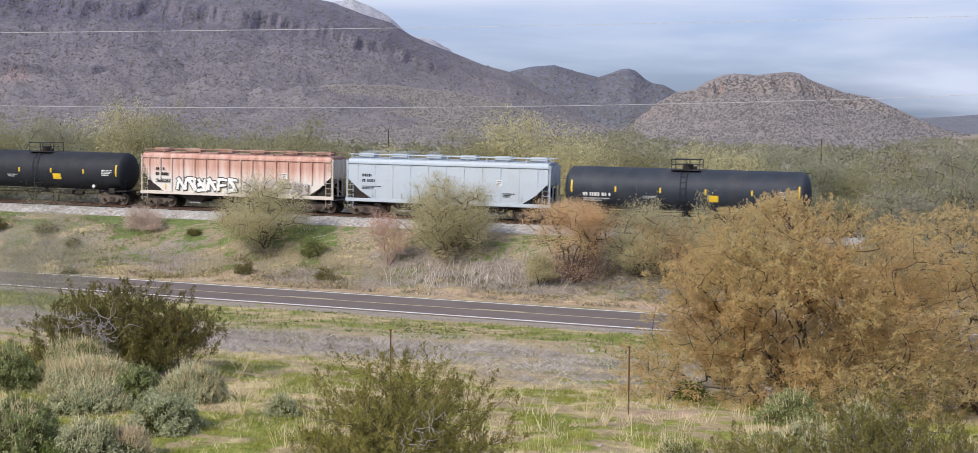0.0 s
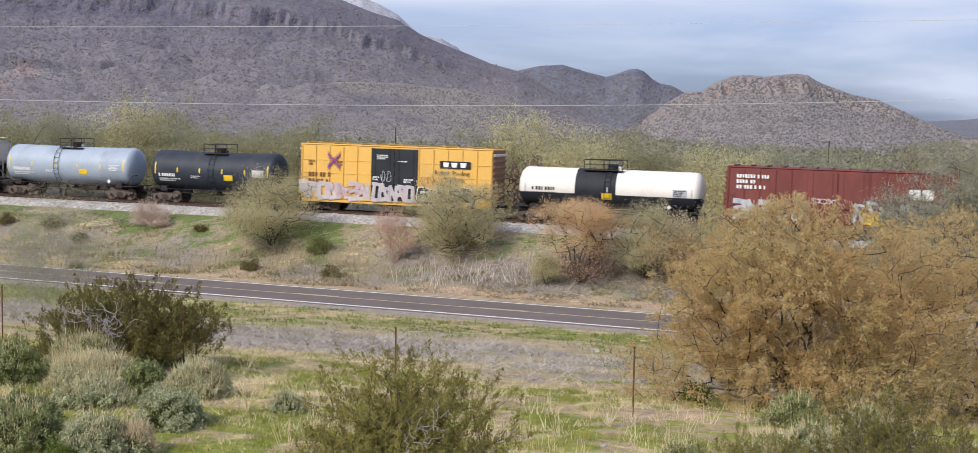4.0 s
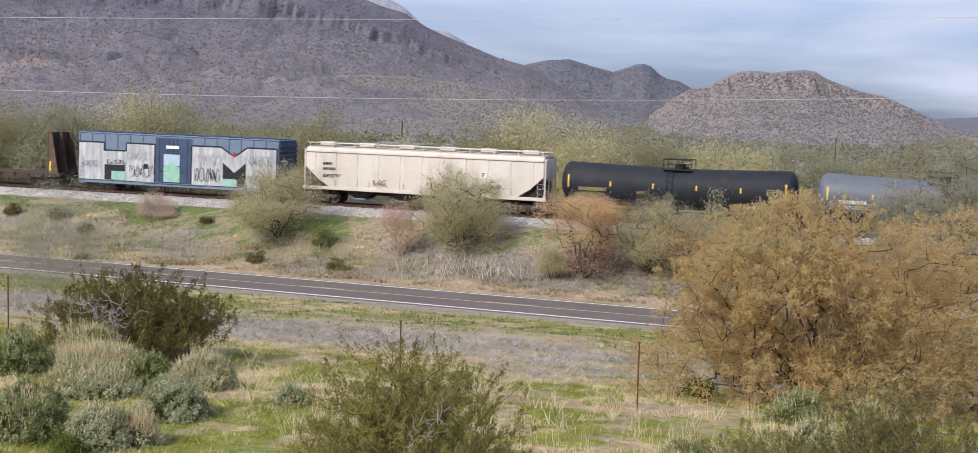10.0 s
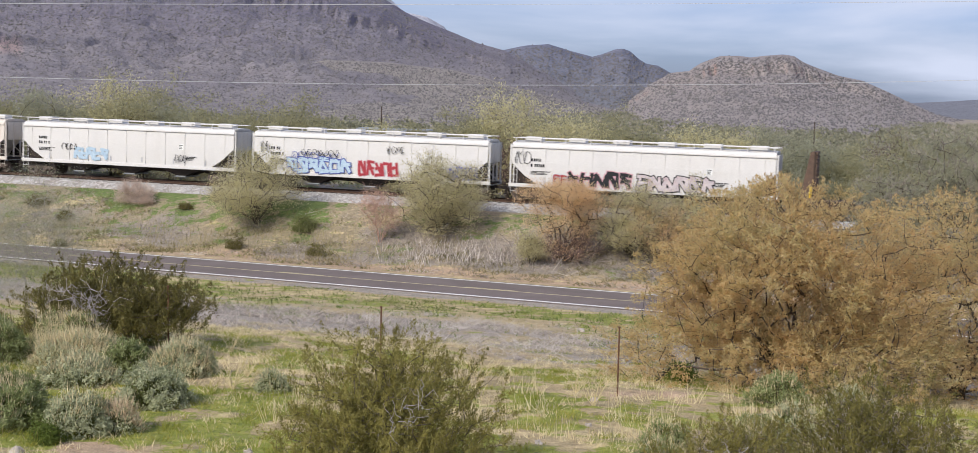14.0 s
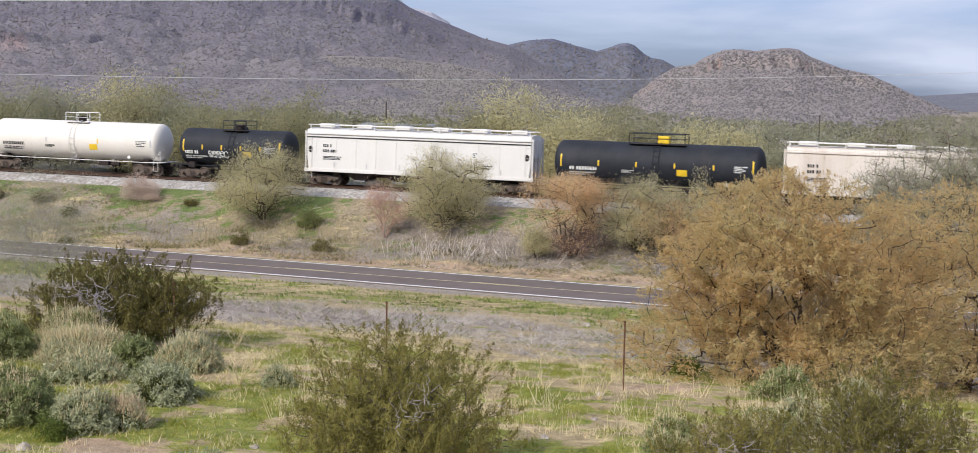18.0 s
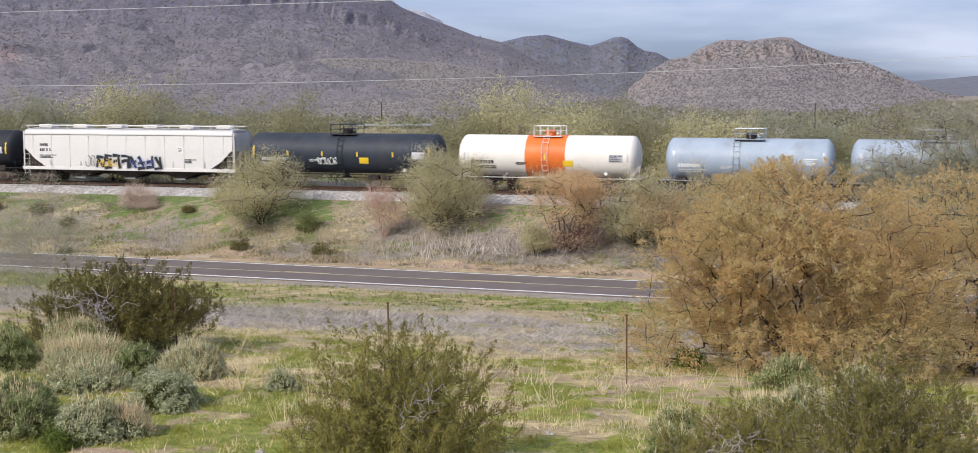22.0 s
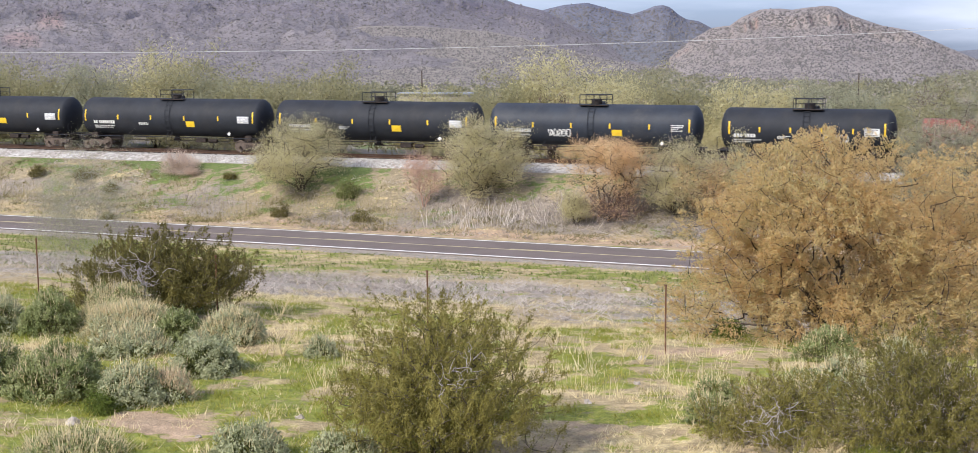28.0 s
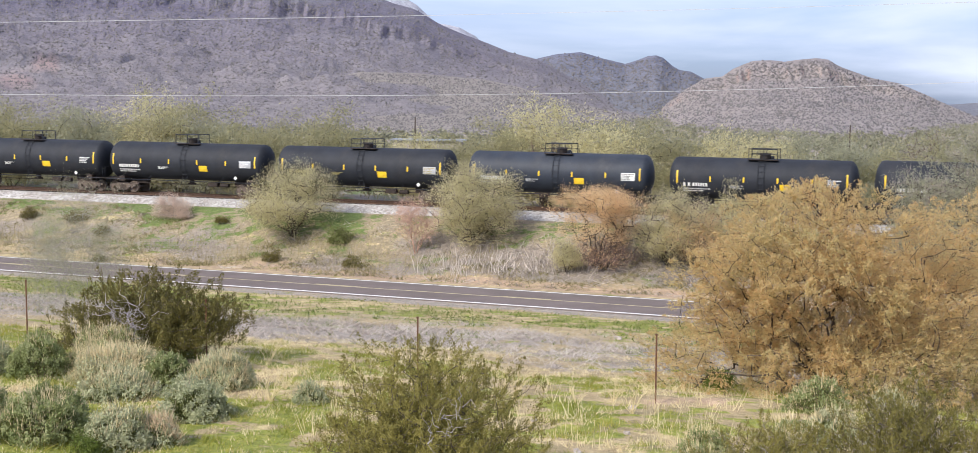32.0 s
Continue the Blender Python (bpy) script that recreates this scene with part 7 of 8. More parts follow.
def box_car(s0, s1, paint, label, height=5.1, door=(-0.1, 0.14), door_paint=None, end_paint=None, roof_paint=None, tags=(), panels=True, logo=None, sheets=None, zb=0.9):
    car, L, rng = new_car("box_car", label, "box car", s0, s1)
    W, zt = 1.52, height - 0.12
    part("body", Geo().box(-L / 2 + 0.12, L / 2 - 0.12, -W, W, zb, zt - 0.02, 0.03), M[paint], car)
    part("roof", Geo().box(-L / 2 + 0.08, L / 2 - 0.08, -W - 0.03, W + 0.03, zt, zt + 0.1, 0.03), M[roof_paint or paint], car)
    for k in range(14):
        x = -L / 2 + 0.6 + (L - 1.2) * k / 13
        part("roof_rib", Geo().box(x - 0.05, x + 0.05, -W + 0.05, W - 0.05, zt + 0.1, zt + 0.2, 0.03), M[roof_paint or paint], car)
    d0, d1 = L * door[0], L * door[1]
    dp = door_paint or paint
    for sd in (-1, 1):
        y0, y1 = sorted((sd * W, sd * (W + 0.09)))
        part("side_sill", Geo().box(-L / 2 + 0.15, L / 2 - 0.15, min(sd * (W - 0.12), sd * (W + 0.02)), max(sd * (W - 0.12), sd * (W + 0.02)), zb - 0.22, zb - 0.003, 0.02), M[paint], car)
        m = (d0 + d1) / 2
        for a, b in ((d0, m - 0.02), (m + 0.02, d1)):
            dr = part("door", Geo().box(a, b, y0, y1, zb + 0.1, zt - 0.12, 0.02), M[dp], car)
            yo = sd * (W + 0.1)
            part("lock_bar", Geo().tube((a + 0.35, yo, zb + 0.15), (a + 0.35, yo, zt - 0.2), 0.03, n=6), M[dp], dr)
            part("lock_bar", Geo().tube((b - 0.35, yo, zb + 0.15), (b - 0.35, yo, zt - 0.2), 0.03, n=6), M[dp], dr)
            part("handle", Geo().box(a + 0.4, a + 0.9, min(yo, yo + sd * 0.04), max(yo, yo + sd * 0.04), zb + 0.95, zb + 1.03, 0.01), M["iron"], dr)
        part("door_rail", Geo().box(d0 - 1.2, d1 + 1.2, min(sd * W, sd * (W + 0.12)), max(sd * W, sd * (W + 0.12)), zb + 0.01, zb + 0.08, 0.01), M[paint], car)
        for a, b in ((-L / 2 + 0.2, d0 - 0.05), (d1 + 0.05, L / 2 - 0.2)):
            nr = max(3, int((b - a) / 1.05))
            for k in range(nr + 1):
                x = a + (b - a) * k / nr
                part("side_post", Geo().box(x - 0.055, x + 0.055, min(sd * W, sd * (W + 0.07)), max(sd * W, sd * (W + 0.07)), zb + 0.1, zt - 0.05, 0.02), M[paint], car)
            if panels:
                for z in (zb + 1.0, zb + 2.0, zb + 3.0):
                    part("side_rib", Geo().box(a, b, min(sd * W, sd * (W + 0.035)), max(sd * W, sd * (W + 0.035)), z - 0.03, z + 0.03, 0.012), M[paint], car)
    for s in (-1, 1):
        xe = s * (L / 2 - 0.12)
        e = part("end_wall", Geo().box(min(xe, xe + s * 0.05), max(xe, xe + s * 0.05), -W + 0.02, W - 0.02, zb, zt - 0.03, 0.01), M[end_paint or paint], car)
        for k in range(9):
            z = zb + 0.25 + (zt - zb - 0.6) * k / 8
            part("corrugation", Geo().box(min(xe, xe + s * 0.17), max(xe, xe + s * 0.17), -W + 0.06, W - 0.06, z - 0.1, z + 0.1, 0.045), M[("cream" if paint == "yellow" and k == 8 else end_paint) or paint], e)
        part("ladder", ladder_geo(s * (L / 2 - 0.42), -W - 0.08, 0.6, zb + 1.9, 0.46, 6), M[paint], car)
        part("end_ladder", Geo().path([(xe + s * 0.2, -W + 0.2, zb), (xe + s * 0.2, -W + 0.2, zb + 1.9)], 0.02).path([(xe + s * 0.2, -W + 0.65, zb), (xe + s * 0.2, -W + 0.65, zb + 1.9)], 0.02), M[paint], car)
        part("crossover_step", Geo().box(xe, xe + 0.24, -W + 0.1, W - 0.1, 1.0, 1.05, 0.01) if s > 0 else Geo().box(xe - 0.24, xe, -W + 0.1, W - 0.1, 1.0, 1.05, 0.01), M["galv"], car)
        part("step_well", Geo().path([(s * (L / 2 - 0.2), -W, zb - 0.1), (s * (L / 2 - 0.2), -W, 0.5), (s * (L / 2 - 0.65), -W, 0.5), (s * (L / 2 - 0.65), -W, zb - 0.1)], 0.025), M[paint], car)
    part("centre_sill", Geo().box(-L / 2 + 0.05, L / 2 - 0.05, -0.25, 0.25, 0.66, 0.98, 0.03), M["iron"], car)
    part("brake_gear", Geo().box(-0.8, 0.3, -1.0, -0.5, 0.55, 0.95, 0.04).tube((0.8, -0.8, 0.75), (1.6, -0.8, 0.75), 0.17, n=10), M["iron"], car)
    y = -W - 0.075
    for (mat, rows, x, z, w, h) in (logo or ()):
        part("lettering", bars(rng, L * x, z, w, h, rows, y=y - (0.05 if d0 <= L * x <= d1 else 0)), M[mat], car)
    for (mat, x0, x1, z0, z1) in (sheets or ()):
        part("painted_panel", plate(L * x0, L * x1, z0, z1, y + 0.001 - (0.03 if d0 < L * x0 < d1 else 0)), M[mat], car)
    for k, (kind, x, z, w, h, nlet, fill, edge) in enumerate(tags):
        yy = y - 0.012 - 0.03 * k
        if kind == "block":
            spray(car, rng, L * x, z, w, h, nlet, fill, edge, yy)
        else:
            scrawl(car, rng, L * x, z, w, h, nlet, edge, yy)
    running_gear(car, L, 1.75)
    return car


def words(car, text, x, y, z, size, mat):
    """Readable lettering on the near side, with the built-in font."""
    cu = bpy.data.curves.new("lettering", "FONT")
    cu.body, cu.size, cu.extrude, cu.resolution_u = text, size, 0.004, 2
    tmp = new("lettering", cu)
    me = bpy.data.meshes.new_from_object(tmp.evaluated_get(bpy.context.evaluated_depsgraph_get()))
    bpy.data.objects.remove(tmp)
    me.materials.clear()
    me.materials.append(M[mat])
    ob = part("lettering", me, None, car)
    ob.matrix_basis = pose(x, y, z, 90, 0, 0)


def crossed_logo(car, x, z, y):
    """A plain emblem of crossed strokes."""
    a = 0.52
    for k, (sg, off, half, mt) in enumerate(((1, 0, 0.09, "mark_purple"), (-1, 0, 0.09, "mark_purple"), (1, 0.19, 0.03, "mark_red"), (-1, 0.19, 0.03, "mark_red"), (1, -0.19, 0.03, "mark_red"), (-1, -0.19, 0.03, "mark_red"))):
        c = off * 1.0
        g = Geo().add([(x - a, y - 0.003 * k, z - sg * a + c - half), (x - a, y - 0.003 * k, z - sg * a + c + half), (x + a, y - 0.003 * k, z + sg * a + c + half), (x + a, y - 0.003 * k, z + sg * a + c - half)], [(0, 1, 2, 3)])
        part("emblem", g, M[mt], car)


def flat_car(s0, s1):
    car, L, rng = new_car("bulkhead_flat_car", "empty rusty brown bulkhead flat car with a timber deck", "flat car", s0, s1)
    part("deck", Geo().box(-L / 2, L / 2, -1.45, 1.45, 1.02, 1.12, 0.02), M["deck"], car)
    for y in (-1.45, 1.45):
        part("side_sill", Geo().prism([(-L / 2, 1.06), (L / 2, 1.06), (L / 2, 0.85), (L * 0.3, 0.62), (-L * 0.3, 0.62), (-L / 2, 0.85)], y - 0.05, y + 0.05), M["dark_oxide"], car)
        for k in range(14):
            x = -L / 2 + 1.6 + (L - 3.2) * k / 13
            part("stake_pocket", Geo().box(x - 0.09, x + 0.09, y - 0.12, y + 0.12, 0.8, 1.05, 0.02), M["iron"], car)
    for s in (-1, 1):
        x = s * (L / 2 - 1.15)
        b = part("bulkhead", Geo().box(x - 0.07, x + 0.07, -1.42, 1.42, 1.1, 4.5, 0.03), M["dark_oxide"], car)
        for k in range(12):
            z = 1.3 + k * 0.27
            part("bulkhead_plank", Geo().box(x - s * 0.13 - 0.05, x - s * 0.13 + 0.05, -1.38, 1.38, z, z + 0.23, 0.02), M["plank"], b)
        for y in (-1.35, 0.0, 1.35):
            part("brace", Geo().prism([(x, 1.1), (x + s * 0.95, 1.1), (x + s * 0.9, 1.25), (x + s * 0.3, 4.45), (x, 4.45)], y - 0.06, y + 0.06), M["plank"], b)
        part("reflective_strip", plate(min(x + s * 0.1, x + s * 0.26), max(x + s * 0.1, x + s * 0.26), 1.3, 2.1, -1.425), M["mark_yellow"], b)
    for k in range(9):
        part("lettering", plate(-L * 0.2 + k * 0.5, -L * 0.2 + k * 0.5 + 0.3, 0.78, 0.95, -1.515), M["mark_dull"], car)
    running_gear(car, L, 1.9)


def coil_car(s0, s1):
    car, L, rng = new_car("coil_car", "faded red steel coil car with two rounded hoods", "coil car", s0, s1)
    part("body", Geo().prism([(-L / 2 + 0.1, 1.0), (L / 2 - 0.1, 1.0), (L / 2 - 0.1, 1.62), (-L / 2 + 0.1, 1.62)], -1.45, 1.45), M["coil_red"], car)
    part("side_sill", Geo().box(-L / 2 + 0.1, L / 2 - 0.1, -1.52, -1.4, 1.5, 1.66, 0.02), M["coil_red"], car)
    part("side_sill", Geo().box(-L / 2 + 0.1, L / 2 - 0.1, 1.4, 1.52, 1.5, 1.66, 0.02), M["coil_red"], car)
    for k in range(14):
        x = -L / 2 + 0.5 + (L - 1.0) * k / 13
        part("side_post", Geo().box(x - 0.05, x + 0.05, -1.51, -1.44, 1.02, 1.5, 0.015), M["coil_red"], car)
    for a, b in ((-L / 2 + 0.15, -0.08), (0.08, L / 2 - 0.15)):
        n, vs, xs = 17, [], (a, a + 0.05, b - 0.05, b)
        for i, x in enumerate(xs):
            k = 0.985 if i in (0, 3) else 1.0
            for j in range(n):
                t = math.pi * j / (n - 1)
                e = 0.55
                cy, sz = math.cos(t), math.sin(t)
                vs.append((x, -1.4 * k * math.copysign(abs(cy) ** e, cy), 1.66 + 1.85 * k * abs(sz) ** 0.6))
        fs = [(i * n + j, i * n + j + 1, (i + 1) * n + j + 1, (i + 1) * n + j) for i in range(3) for j in range(n - 1)]
        fs += [tuple(range(n)), tuple(range(3 * n, 4 * n))[::-1]]
        h = part("hood", Geo().add(vs, fs), M["coil_red"], car, "faded rounded red hood")
        m = (a + b) / 2
        part("lifting_bar", Geo().path([(m - 1.5, 0, 3.45), (m - 1.45, 0, 3.68), (m + 1.45, 0, 3.68), (m + 1.5, 0, 3.45)], 0.04), M["iron"], h)
        for x in (m - 1.4, m + 1.4):
            part("lifting_bracket", Geo().prism([(x - 0.2, 3.5), (x + 0.2, 3.5), (x + 0.05, 3.05)], -1.27, -0.6), M["iron"], h)
        for x in (m - 0.1, m + 0.2):
            part("vent", Geo().tube((x, 0, 3.4), (x, 0, 3.9), 0.05, n=8), M["iron"], h)
        part("hood_rib", Geo().box(a, b, -1.43, -1.385, 1.95, 2.02, 0.015), M["coil_red"], h)
    part("car_number", bars(rng, -L * 0.42, 1.14, 2.5, 0.32, 1, y=-1.53), M["mark_white"], car)
    part("stencil", bars(rng, -L * 0.2, 1.2, 1.2, 0.16, 2, y=-1.53), M["mark_white"], car)
    part("centre_sill", Geo().box(-L / 2, L / 2, -0.3, 0.3, 0.66, 1.0, 0.03), M["iron"], car)
    part("underframe", Geo().box(-L * 0.28, L * 0.28, -1.2, 1.2, 0.72, 1.0, 0.05), M["iron"], car)
    running_gear(car, L, 1.6)


def build_train():
    BT = "black tank car with yellow reflective tabs and white stencils"
    tank_car(-24.1, -6.5, "navy", "dark slate tank car half hidden behind trees", text="mark_white")
    hopper_car(-41.1, -24.8, "pale_grey", "pale blue-grey covered hopper car with black stencils", bays=3, ribs=0, tags=())
    hopper_car(-58.8, -41.9, "rusty", "rust-streaked white covered hopper car with graffiti", roof="rust_roof", bays=3, ribs=16, rounded=False, trim="cream", sill="cream", tags=(("block", -0.3, 1.4, 5.4, 1.0, 6, "mark_white", "mark_black"), ("block", 0.06, 1.5, 5.2, 0.75, 8, "pale_wash", "mark_silver"), ("scrawl", 0.3, 1.6, 1.4, 0.6, 3, None, "mark_black")))
    tank_car(-76.8, -60.2, "black", BT, tag=None)
    c = box_car(-94.4, -78.8, "oxide", "oxide red box car with graffiti along its lower side", 4.62, (-0.14, 0.12), roof_paint="oxide", end_paint="oxide", panels=False,
                logo=(("mark_white", 3, -0.45, 3.05, 2.2, 1.0), ("mark_white", 1, 0.28, 2.35, 2.0, 0.16)),
                tags=(("block", -0.46, 0.95, 5.2, 1.35, 6, "dirty_white", "mark_silver"), ("block", 0.06, 0.95, 4.9, 1.45, 6, "dirty_white", "mark_black"), ("block", 0.1, 1.0, 1.6, 0.6, 3, "mark_yellow", "mark_yellow"), ("scrawl", 0.415, 2.3, 0.9, 0.75, 2, None, "mark_white"), ("scrawl", -0.12, 2.2, 1.6, 0.4, 3, None, "mark_white")))
    for x in (4.5, 5.35):
        part("emblem", Geo().prism([(x + 0.08, 2.75), (x + 0.68, 2.75), (x + 0.75, 2.83), (x + 0.75, 3.37), (x + 0.68, 3.45), (x + 0.08, 3.45), (x, 3.37), (x, 2.83)], -1.61, -1.6), M["mark_white"], c, "plain white painted emblem")
    tank_car(-109.7, -96.0, "bone", "white tank car with a black middle band and black underside", band="black", band_at=(-0.175, 0.045), text="mark_black", panel="mark_silver", dia=2.85, lower="black", yellow_plate=-0.03, tabs=3, tab_mat="mark_silver", deck=(-1.9, 1.0), railed_ends=True)
    c = box_car(-127.0, -111.35, "yellow", "yellow box car with black double doors and graffiti", 5.15, (-0.12, 0.12), "black", "brown_end", "yellow",
                logo=(("mark_brown", 2, -0.45, 2.1, 1.9, 0.85), ("mark_white", 3, -0.09, 4.1, 0.9, 0.35), ("mark_white", 1, 0.02, 3.95, 0.7, 0.08), ("mark_brown", 2, -0.45, 3.5, 0.5, 0.35), ("mark_brown", 2, -0.3, 3.5, 0.5, 0.35), ("mark_white", 2, -0.11, 2.5, 0.5, 0.3), ("mark_white", 2, 0.05, 2.4, 0.8, 0.3)),
                sheets=(("mark_black", 0.23, 0.385, 3.6, 4.15),),
                tags=(("block", -0.5, 0.95, 5.8, 1.25, 7, "pale_wash", "pale_wash"), ("scrawl", -0.32, 1.1, 2.4, 1.0, 5, None, "blush_paint"), ("scrawl", -0.49, 1.0, 1.6, 1.0, 3, None, "mark_cyan"), ("block", -0.11, 0.95, 3.4, 1.35, 5, "pale_wash", "mark_silver"), ("scrawl", -0.07, 2.4, 0.9, 0.9, 2, None, "mark_silver"), ("block", 0.13, 0.95, 4.2, 1.15, 5, "mark_black", "mark_white"), ("scrawl", 0.14, 2.35, 2.2, 0.6, 4, None, "mark_brown")))
    for x in (3.85, 4.5, 5.2):
        part("emblem", Geo().prism([(x, 4.05), (x + 0.5, 4.05), (x + 0.42, 3.7), (x + 0.08, 3.7)], -1.612, -1.6), M["mark_white"], c, "plain white block emblem")
    crossed_logo(c, -4.95, 3.85, -1.61)
    words(c, "Railcar Pooling", 3.2, -1.6, 3.12, 0.46, "mark_umber")
    words(c, "Experts", 4.15, -1.6, 2.62, 0.46, "mark_umber")
    tank_car(-140.35, -129.0, "navy", "short dark slate tank car with white stencils", metal="black", sag=0.1, panel="mark_silver")
    tank_car(-154.0, -141.8, "blue_tank", "pale blue-grey tank car with yellow tabs", metal="iron", sag=0.06, ladder_at=-0.9, railed_ends=True)
    hopper_car(-173.9, -155.2, "cream", "cream covered hopper car with brown stains and graffiti", bays=4, tags=(("block", -0.3, 1.45, 3.4, 0.8, 5, "mark_white", "mark_white"), ("scrawl", 0.05, 1.5, 1.9, 0.7, 4, None, "mark_black")), stripe="cream")
    hopper_car(-193.2, -175.1, "pale_grey", "pale grey covered hopper car with a graffiti scrawl", bays=4, stripe="navy", tags=(("scrawl", -0.3, 1.7, 3.1, 0.85, 7, None, "mark_black"),))
    tank_car(-211.0, -194.5, "grey_tank", "grey tank car with a dark stained middle band", band="iron", band_at=(0.0, 0.06), metal="iron", sag=0.28, dia=2.95, yellow_plate=None)
    tank_car(-229.3, -212.3, "black", "glossy black tank car with yellow tabs and stencils", sag=0.22, dia=2.95, text="mark_dull", ladder_at=-0.4, yellow_plate=None)
    hopper_car(-249.7, -230.1, "cream", "cream covered hopper car with rust marks", bays=4, tags=(("scrawl", 0.02, 1.5, 1.5, 0.6, 4, None, "mark_brown"), ("scrawl", -0.2, 1.5, 1.2, 0.5, 3, None, "mark_brown")))
    blue = box_car(-269.8, -251.6, "blue_box", "faded blue box car covered in white graffiti panels", 4.68, (-0.1, 0.075), "navy_door", "navy_door", "blue_box", panels=False, zb=0.78,
                   tags=(("scrawl", -0.23, 1.15, 2.2, 1.1, 5, None, "mark_black"), ("scrawl", 0.09, 1.1, 2.3, 1.2, 5, None, "mark_black"), ("scrawl", 0.36, 1.0, 1.8, 0.9, 4, None, "mark_black"), ("scrawl", -0.47, 1.9, 1.5, 0.5, 3, None, "grey_tank"), ("scrawl", -0.25, 2.6, 2.2, 0.7, 5, None, "mark_silver"), ("scrawl", 0.1, 2.5, 2.2, 0.9, 4, None, "mark_silver"), ("scrawl", 0.36, 2.6, 2.0, 0.8, 5, None, "grey_tank"), ("scrawl", -0.34, 2.15, 1.7, 0.4, 4, None, "mark_black")))
    # each painted field: its outline along the car and up, and its paint; every field is rimmed in black
    fields = (("dirty_white", [(-8.95, 0.85), (-8.95, 3.87), (-6.55, 3.87), (-6.55, 3.25), (-4.5, 3.25), (-4.5, 3.89), (-1.9, 3.89), (-1.9, 0.85)], 0.0),
              ("dirty_white", [(1.4, 0.85), (1.4, 3.92), (4.0, 3.92), (5.2, 3.2), (6.3, 3.95), (8.85, 3.95), (8.85, 0.85)], 0.0),
              ("mark_black", [(-6.5, 0.88), (-6.5, 2.1), (-4.6, 2.1), (-4.6, 0.88)], 0.012),
              ("mint", [(-5.85, 0.9), (-5.85, 1.6), (-4.6, 1.6), (-4.6, 0.9)], 0.018),
              ("mark_black", [(4.2, 1.4), (4.2, 2.7), (5.2, 1.95), (6.2, 2.75), (6.2, 0.9), (5.45, 0.9), (5.45, 1.4)], 0.012),
              ("mint", [(4.2, 0.9), (4.2, 1.45), (5.3, 1.45), (5.3, 0.9)], 0.016),
              ("mark_cyan", [(-1.05, 2.25), (-1.05, 3.15), (0.4, 3.15), (0.4, 2.25)], 0.06),
              ("mint", [(-1.05, 0.95), (-1.05, 2.15), (-0.7, 2.3), (-0.3, 2.6), (0.0, 2.3), (0.4, 2.15), (0.4, 0.95)], 0.066),
              ("mark_black", [(-2.9, 1.9), (-2.9, 2.3), (-2.5, 2.3), (-2.5, 1.9)], 0.012),
              ("mark_red", [(5.0, 3.25), (5.2, 3.6), (5.4, 3.3), (5.2, 3.15)], 0.014),
              ("mark_white", [(-0.85, 3.6), (-0.85, 3.85), (0.3, 3.85), (0.3, 3.6)], 0.06))
    for k, (mt, out, lift) in enumerate(fields):
        part("painted_field", Geo().prism(out, -1.602 - lift, -1.598 - lift), M[mt], blue, "weathered white graffiti field" if mt == "dirty_white" else "")
        if k < 2:
            for (xa, za), (xb, zb) in zip(out, out[1:]):
                d = math.hypot(xb - xa, zb - za)
                nx, nz = -(zb - za) / d * 0.06, (xb - xa) / d * 0.06
                part("painted_line", Geo().prism([(xa - nx, za - nz), (xb - nx, zb - nz), (xb + nx, zb + nz), (xa + nx, za + nz)], -1.606 - 0.001 * (k + 1), -1.603), M["mark_black"], blue)
    flat_car(-292.5, -271.5)
    hopper_car(-313.2, -293.6, "chalk", "dull white covered hopper car with large black and pink-edged graffiti", bays=3, tags=(("block", -0.27, 1.25, 4.8, 1.1, 5, "mark_black", "blush_paint"), ("block", -0.01, 1.25, 5.6, 1.05, 6, "pale_wash", "mark_black"), ("scrawl", -0.47, 2.7, 1.2, 1.0, 2, None, "mark_black"), ("block", -0.32, 1.3, 1.0, 0.7, 2, "mark_red", "mark_silver")))
    hopper_car(-333.95, -314.4, "chalk", "dull white covered hopper car with red and blue graffiti", bays=3, tags=(("block", -0.035, 1.3, 3.2, 1.05, 5, "mark_red", "blush_paint"), ("block", 0.33, 1.3, 2.3, 0.9, 4, "mark_blue", "mark_blue"), ("block", -0.34, 1.35, 5.4, 1.05, 6, "mark_cyan", "mark_blue"), ("scrawl", -0.32, 2.3, 4.2, 0.6, 8, None, "mark_blue"), ("scrawl", 0.2, 1.5, 1.7, 0.8, 3, None, "mark_black"), ("scrawl", 0.08, 3.0, 1.4, 0.6, 4, None, "mark_black"), ("scrawl", -0.28, 2.6, 3.2, 0.5, 7, None, "mark_black"), ("scrawl", -0.45, 2.7, 0.8, 0.9, 2, None, "mark_black")))
    hopper_car(-354.65, -335.05, "chalk", "dull white covered hopper car with faded blue graffiti", bays=3, tags=(("block", -0.24, 1.45, 3.0, 0.9, 5, "mark_cyan", "mark_cyan"), ("scrawl", -0.3, 2.1, 1.4, 0.6, 4, None, "mark_black"), ("scrawl", 0.22, 1.5, 1.1, 0.7, 3, None, "mark_black")))
    hopper_car(-375.5, -355.9, "cream", "off-white covered hopper car with small scrawls", bays=3, roof="white", tags=(("scrawl", 0.1, 1.9, 1.5, 0.5, 3, None, "mark_black"), ("scrawl", -0.12, 1.5, 1.6, 0.7, 4, None, "mark_black")))
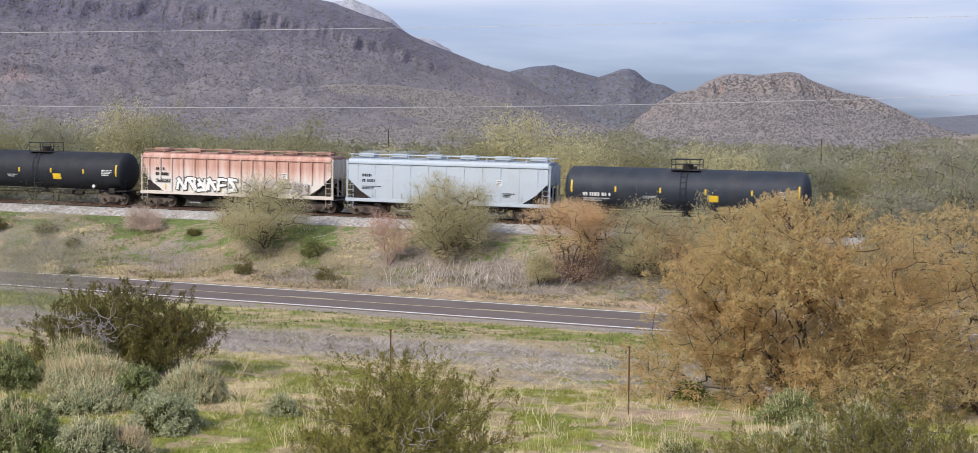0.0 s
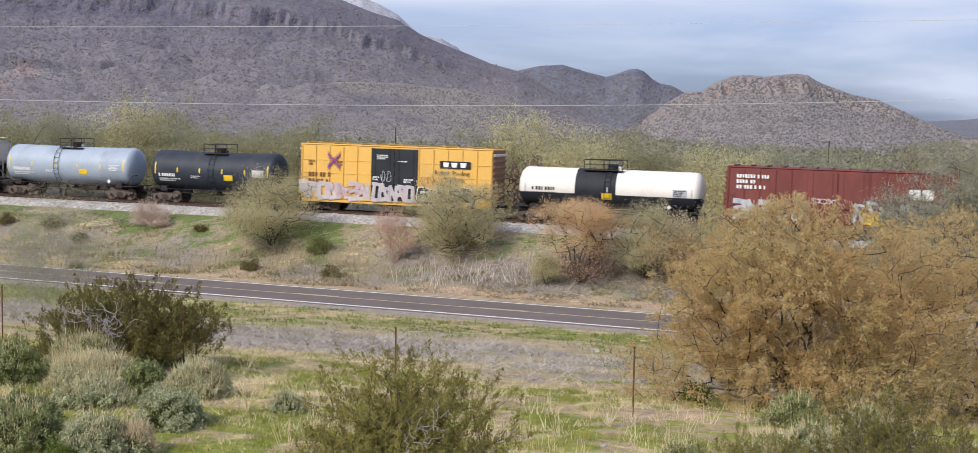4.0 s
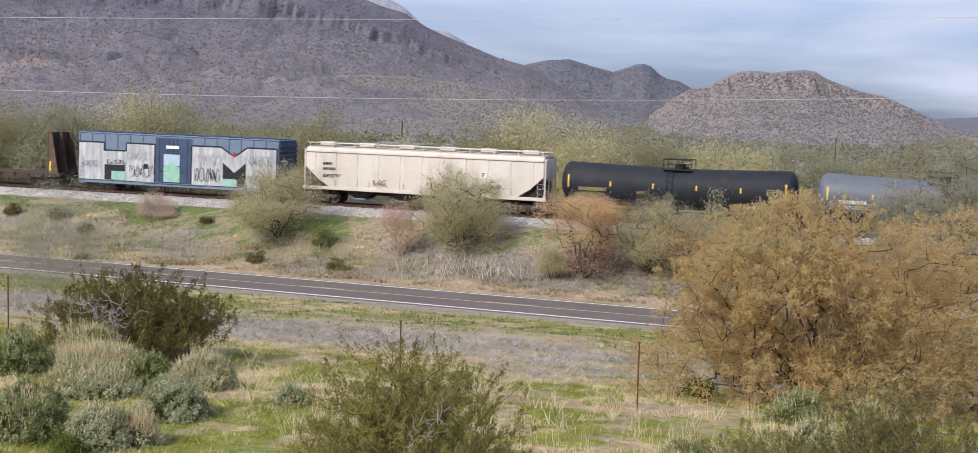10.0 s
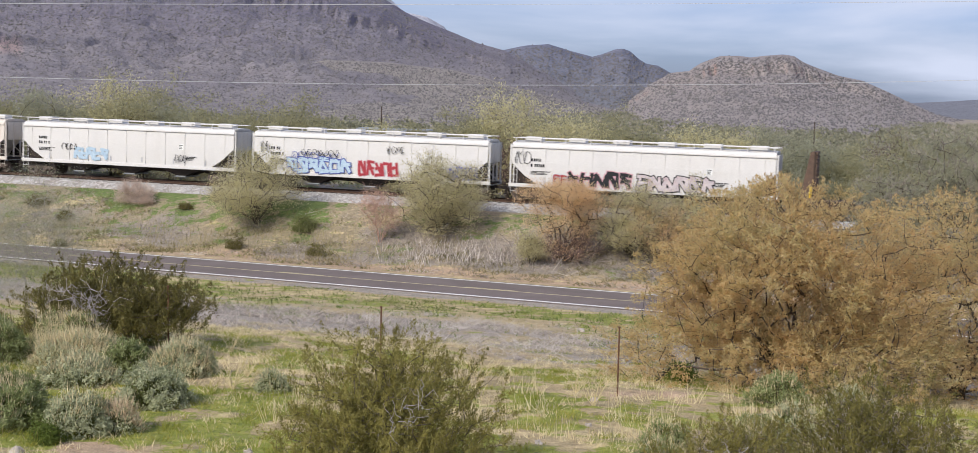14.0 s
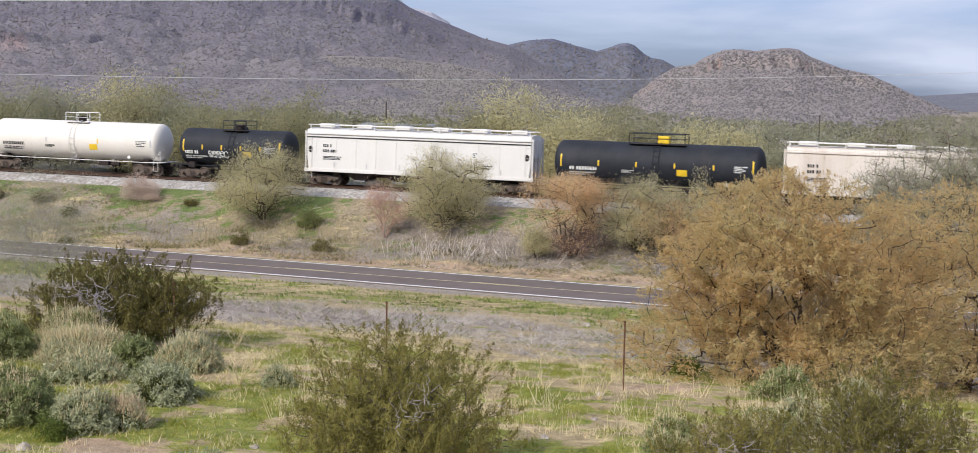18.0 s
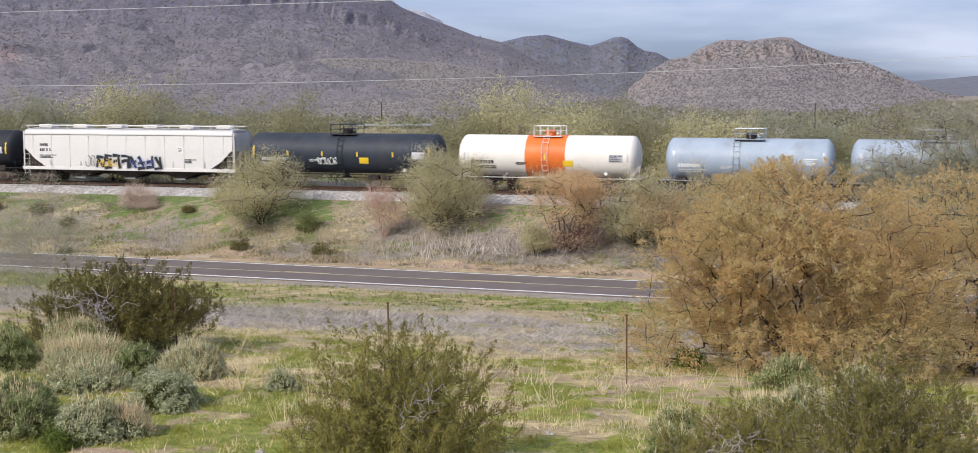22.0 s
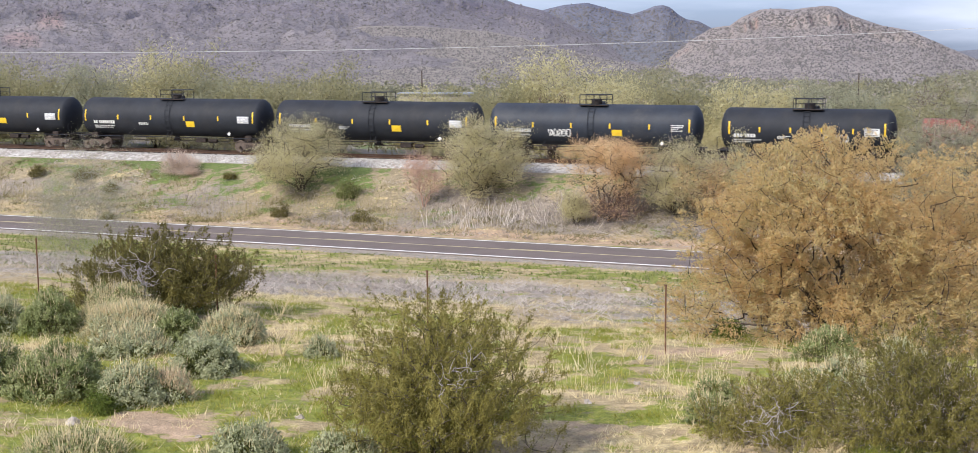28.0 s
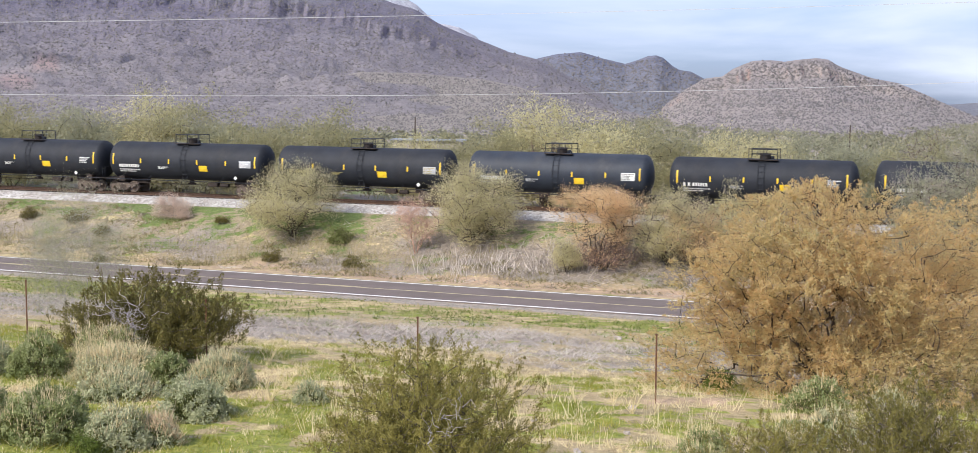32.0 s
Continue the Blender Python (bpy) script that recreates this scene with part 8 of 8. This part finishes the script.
    tank_car(-391.9, -376.65, "black", "black tank car with a yellow valve housing on top", text="mark_white", deck=(-2.1, 2.0), housing="mark_yellow", dome=False)
    hopper_car(-411.5, -393.1, "white", "clean white covered hopper car with a thin dark line", bays=4, roof="white", rounded=False, stripe="mark_black", closed=True)
    tank_car(-422.6, -412.8, "black", "short black tank car with yellow warning plate", dia=2.85, tag="mark_white")
    tank_car(-439.9, -424.0, "bone", "white tank car with a railed top platform", metal="white", text="mark_black", railed_ends=True, tab_mat="mark_silver", tabs=4)
    tank_car(-452.3, -440.8, "blue_tank", "short pale blue tank car with side ladder", metal="galv", railed_ends=True, dia=2.95, ladder_at=-0.8, panel="mark_silver", tabs=3, tab_mat="mark_silver")
    tank_car(-465.1, -453.3, "blue_tank", "pale blue tank car with a yellow plate", metal="galv", railed_ends=True, dia=2.95, ladder_at=-0.8, tabs=3, tab_mat="mark_silver")
    tank_car(-480.6, -466.9, "bone", "white tank car with an orange middle band", band="orange", metal="white", text="mark_black", railed_ends=True, panel="mark_silver", tabs=3, tab_mat="mark_silver")
    tank_car(-497.75, -481.9, "navy", "dark slate tank car with white scrawls", text="mark_white", tag="mark_white", tag_at=-0.12, panel="mark_silver")
    hopper_car(-517.9, -498.5, "chalk", "dull white covered hopper car with black, blue and yellow graffiti", bays=3, tags=(("block", -0.14, 1.22, 6.0, 1.05, 8, "mark_black", "mark_silver"), ("scrawl", -0.19, 1.3, 0.9, 1.0, 2, None, "mark_black"), ("scrawl", 0.02, 1.3, 2.2, 0.8, 5, None, "mark_blue"), ("scrawl", -0.13, 1.3, 1.8, 0.8, 4, None, "mark_yellow")))
    tank_car(-535.95, -518.7, "black", BT, tag="mark_white", tag_at=-0.22, panel="mark_silver")
    c = box_car(-556.2, -537.05, "yellow", "tall yellow box car with black double doors and brown ends", 5.1, (-0.16, 0.1), "black", "brown_end", "yellow",
                logo=(("mark_brown", 2, -0.45, 2.35, 2.0, 0.75), ("mark_white", 4, -0.13, 4.1, 1.1, 0.6), ("mark_white", 4, 0.0, 4.1, 1.2, 0.6), ("mark_white", 2, -0.1, 2.5, 0.7, 0.55), ("mark_white", 1, 0.0, 2.7, 0.8, 0.3), ("mark_silver", 2, -0.14, 1.5, 1.4, 0.5), ("mark_silver", 2, 0.0, 1.6, 1.2, 0.5), ("mark_red", 1, 0.24, 3.85, 1.5, 0.4), ("mark_brown", 1, -0.455, 3.5, 0.5, 0.3), ("mark_brown", 1, -0.32, 3.5, 0.5, 0.3)),
                tags=(("block", -0.35, 1.1, 2.9, 0.75, 3, "mark_red", "mark_red"), ("block", -0.31, 1.0, 1.9, 1.1, 3, "mark_white", "mark_black"), ("scrawl", 0.25, 1.3, 1.2, 0.5, 4, None, "mark_brown")))
    crossed_logo(c, -7.1, 3.95, -1.61)
    words(c, "RAILCAR POOLING EXPERTS", 2.9, -1.6, 3.3, 0.46, "mark_umber")
    coil_car(-573.0, -557.0)
    tank_car(-586.5, -574.5, "black", "short black tank car with white graffiti", dia=2.95, tag="mark_white", tag_at=0.1, panel="mark_white")
    tank_car(-603.7, -587.8, "navy", "dark slate tank car with a rounded scrawl", tag="mark_white", tag_at=-0.2)
    tank_car(-621.4, -604.5, "black", BT, panel="mark_silver")
    tank_car(-639.1, -622.3, "black", BT, panel="mark_silver")
    tank_car(-657.0, -640.2, "black", BT, panel="mark_silver")
    tank_car(-671.2, -658.0, "black", BT, tab_mat="mark_yellow", dia=2.95)
    tank_car(-686.4, -672.4, "navy", "dark slate tank car with white panel", panel="mark_white", dia=3.0)
    tank_car(-702.2, -687.6, "black", "black tank car with yellow stencils", text="mark_dull", panel="mark_silver", dia=3.0)
    tank_car(-717.4, -703.1, "black", BT, panel="mark_silver", dia=3.0)
    tank_car(-732.0, -717.8, "black", BT, dia=3.0)


build_train()


def motions():
    speed = 20.4
    for car, s in CARS:
        rows = []
        for t in (0.0, 8.0, 16.0, 24.0, 32.0):
            m = CAR.copy()
            m.translation = on_track(s + speed * t)
            rows.append((t, m))
        walk(car, rows)
    # the wheels roll while their car passes through the view
    at = dict((car, s) for car, s in CARS)
    for wheel, car, x in WHEELS:
        s = at[car]
        f0, f1 = max(0, int((-72 - s) / speed * FPS)), min(32 * FPS, int((58 - s) / speed * FPS))
        stops = sorted({0, 32 * FPS} | set(range(f0, f1 + 1)))
        walk(wheel, [(k / FPS, pose(x, 0, WHEEL_R, 0, math.degrees(speed * k / FPS / WHEEL_R) % 360, 0)) for k in stops])


motions()
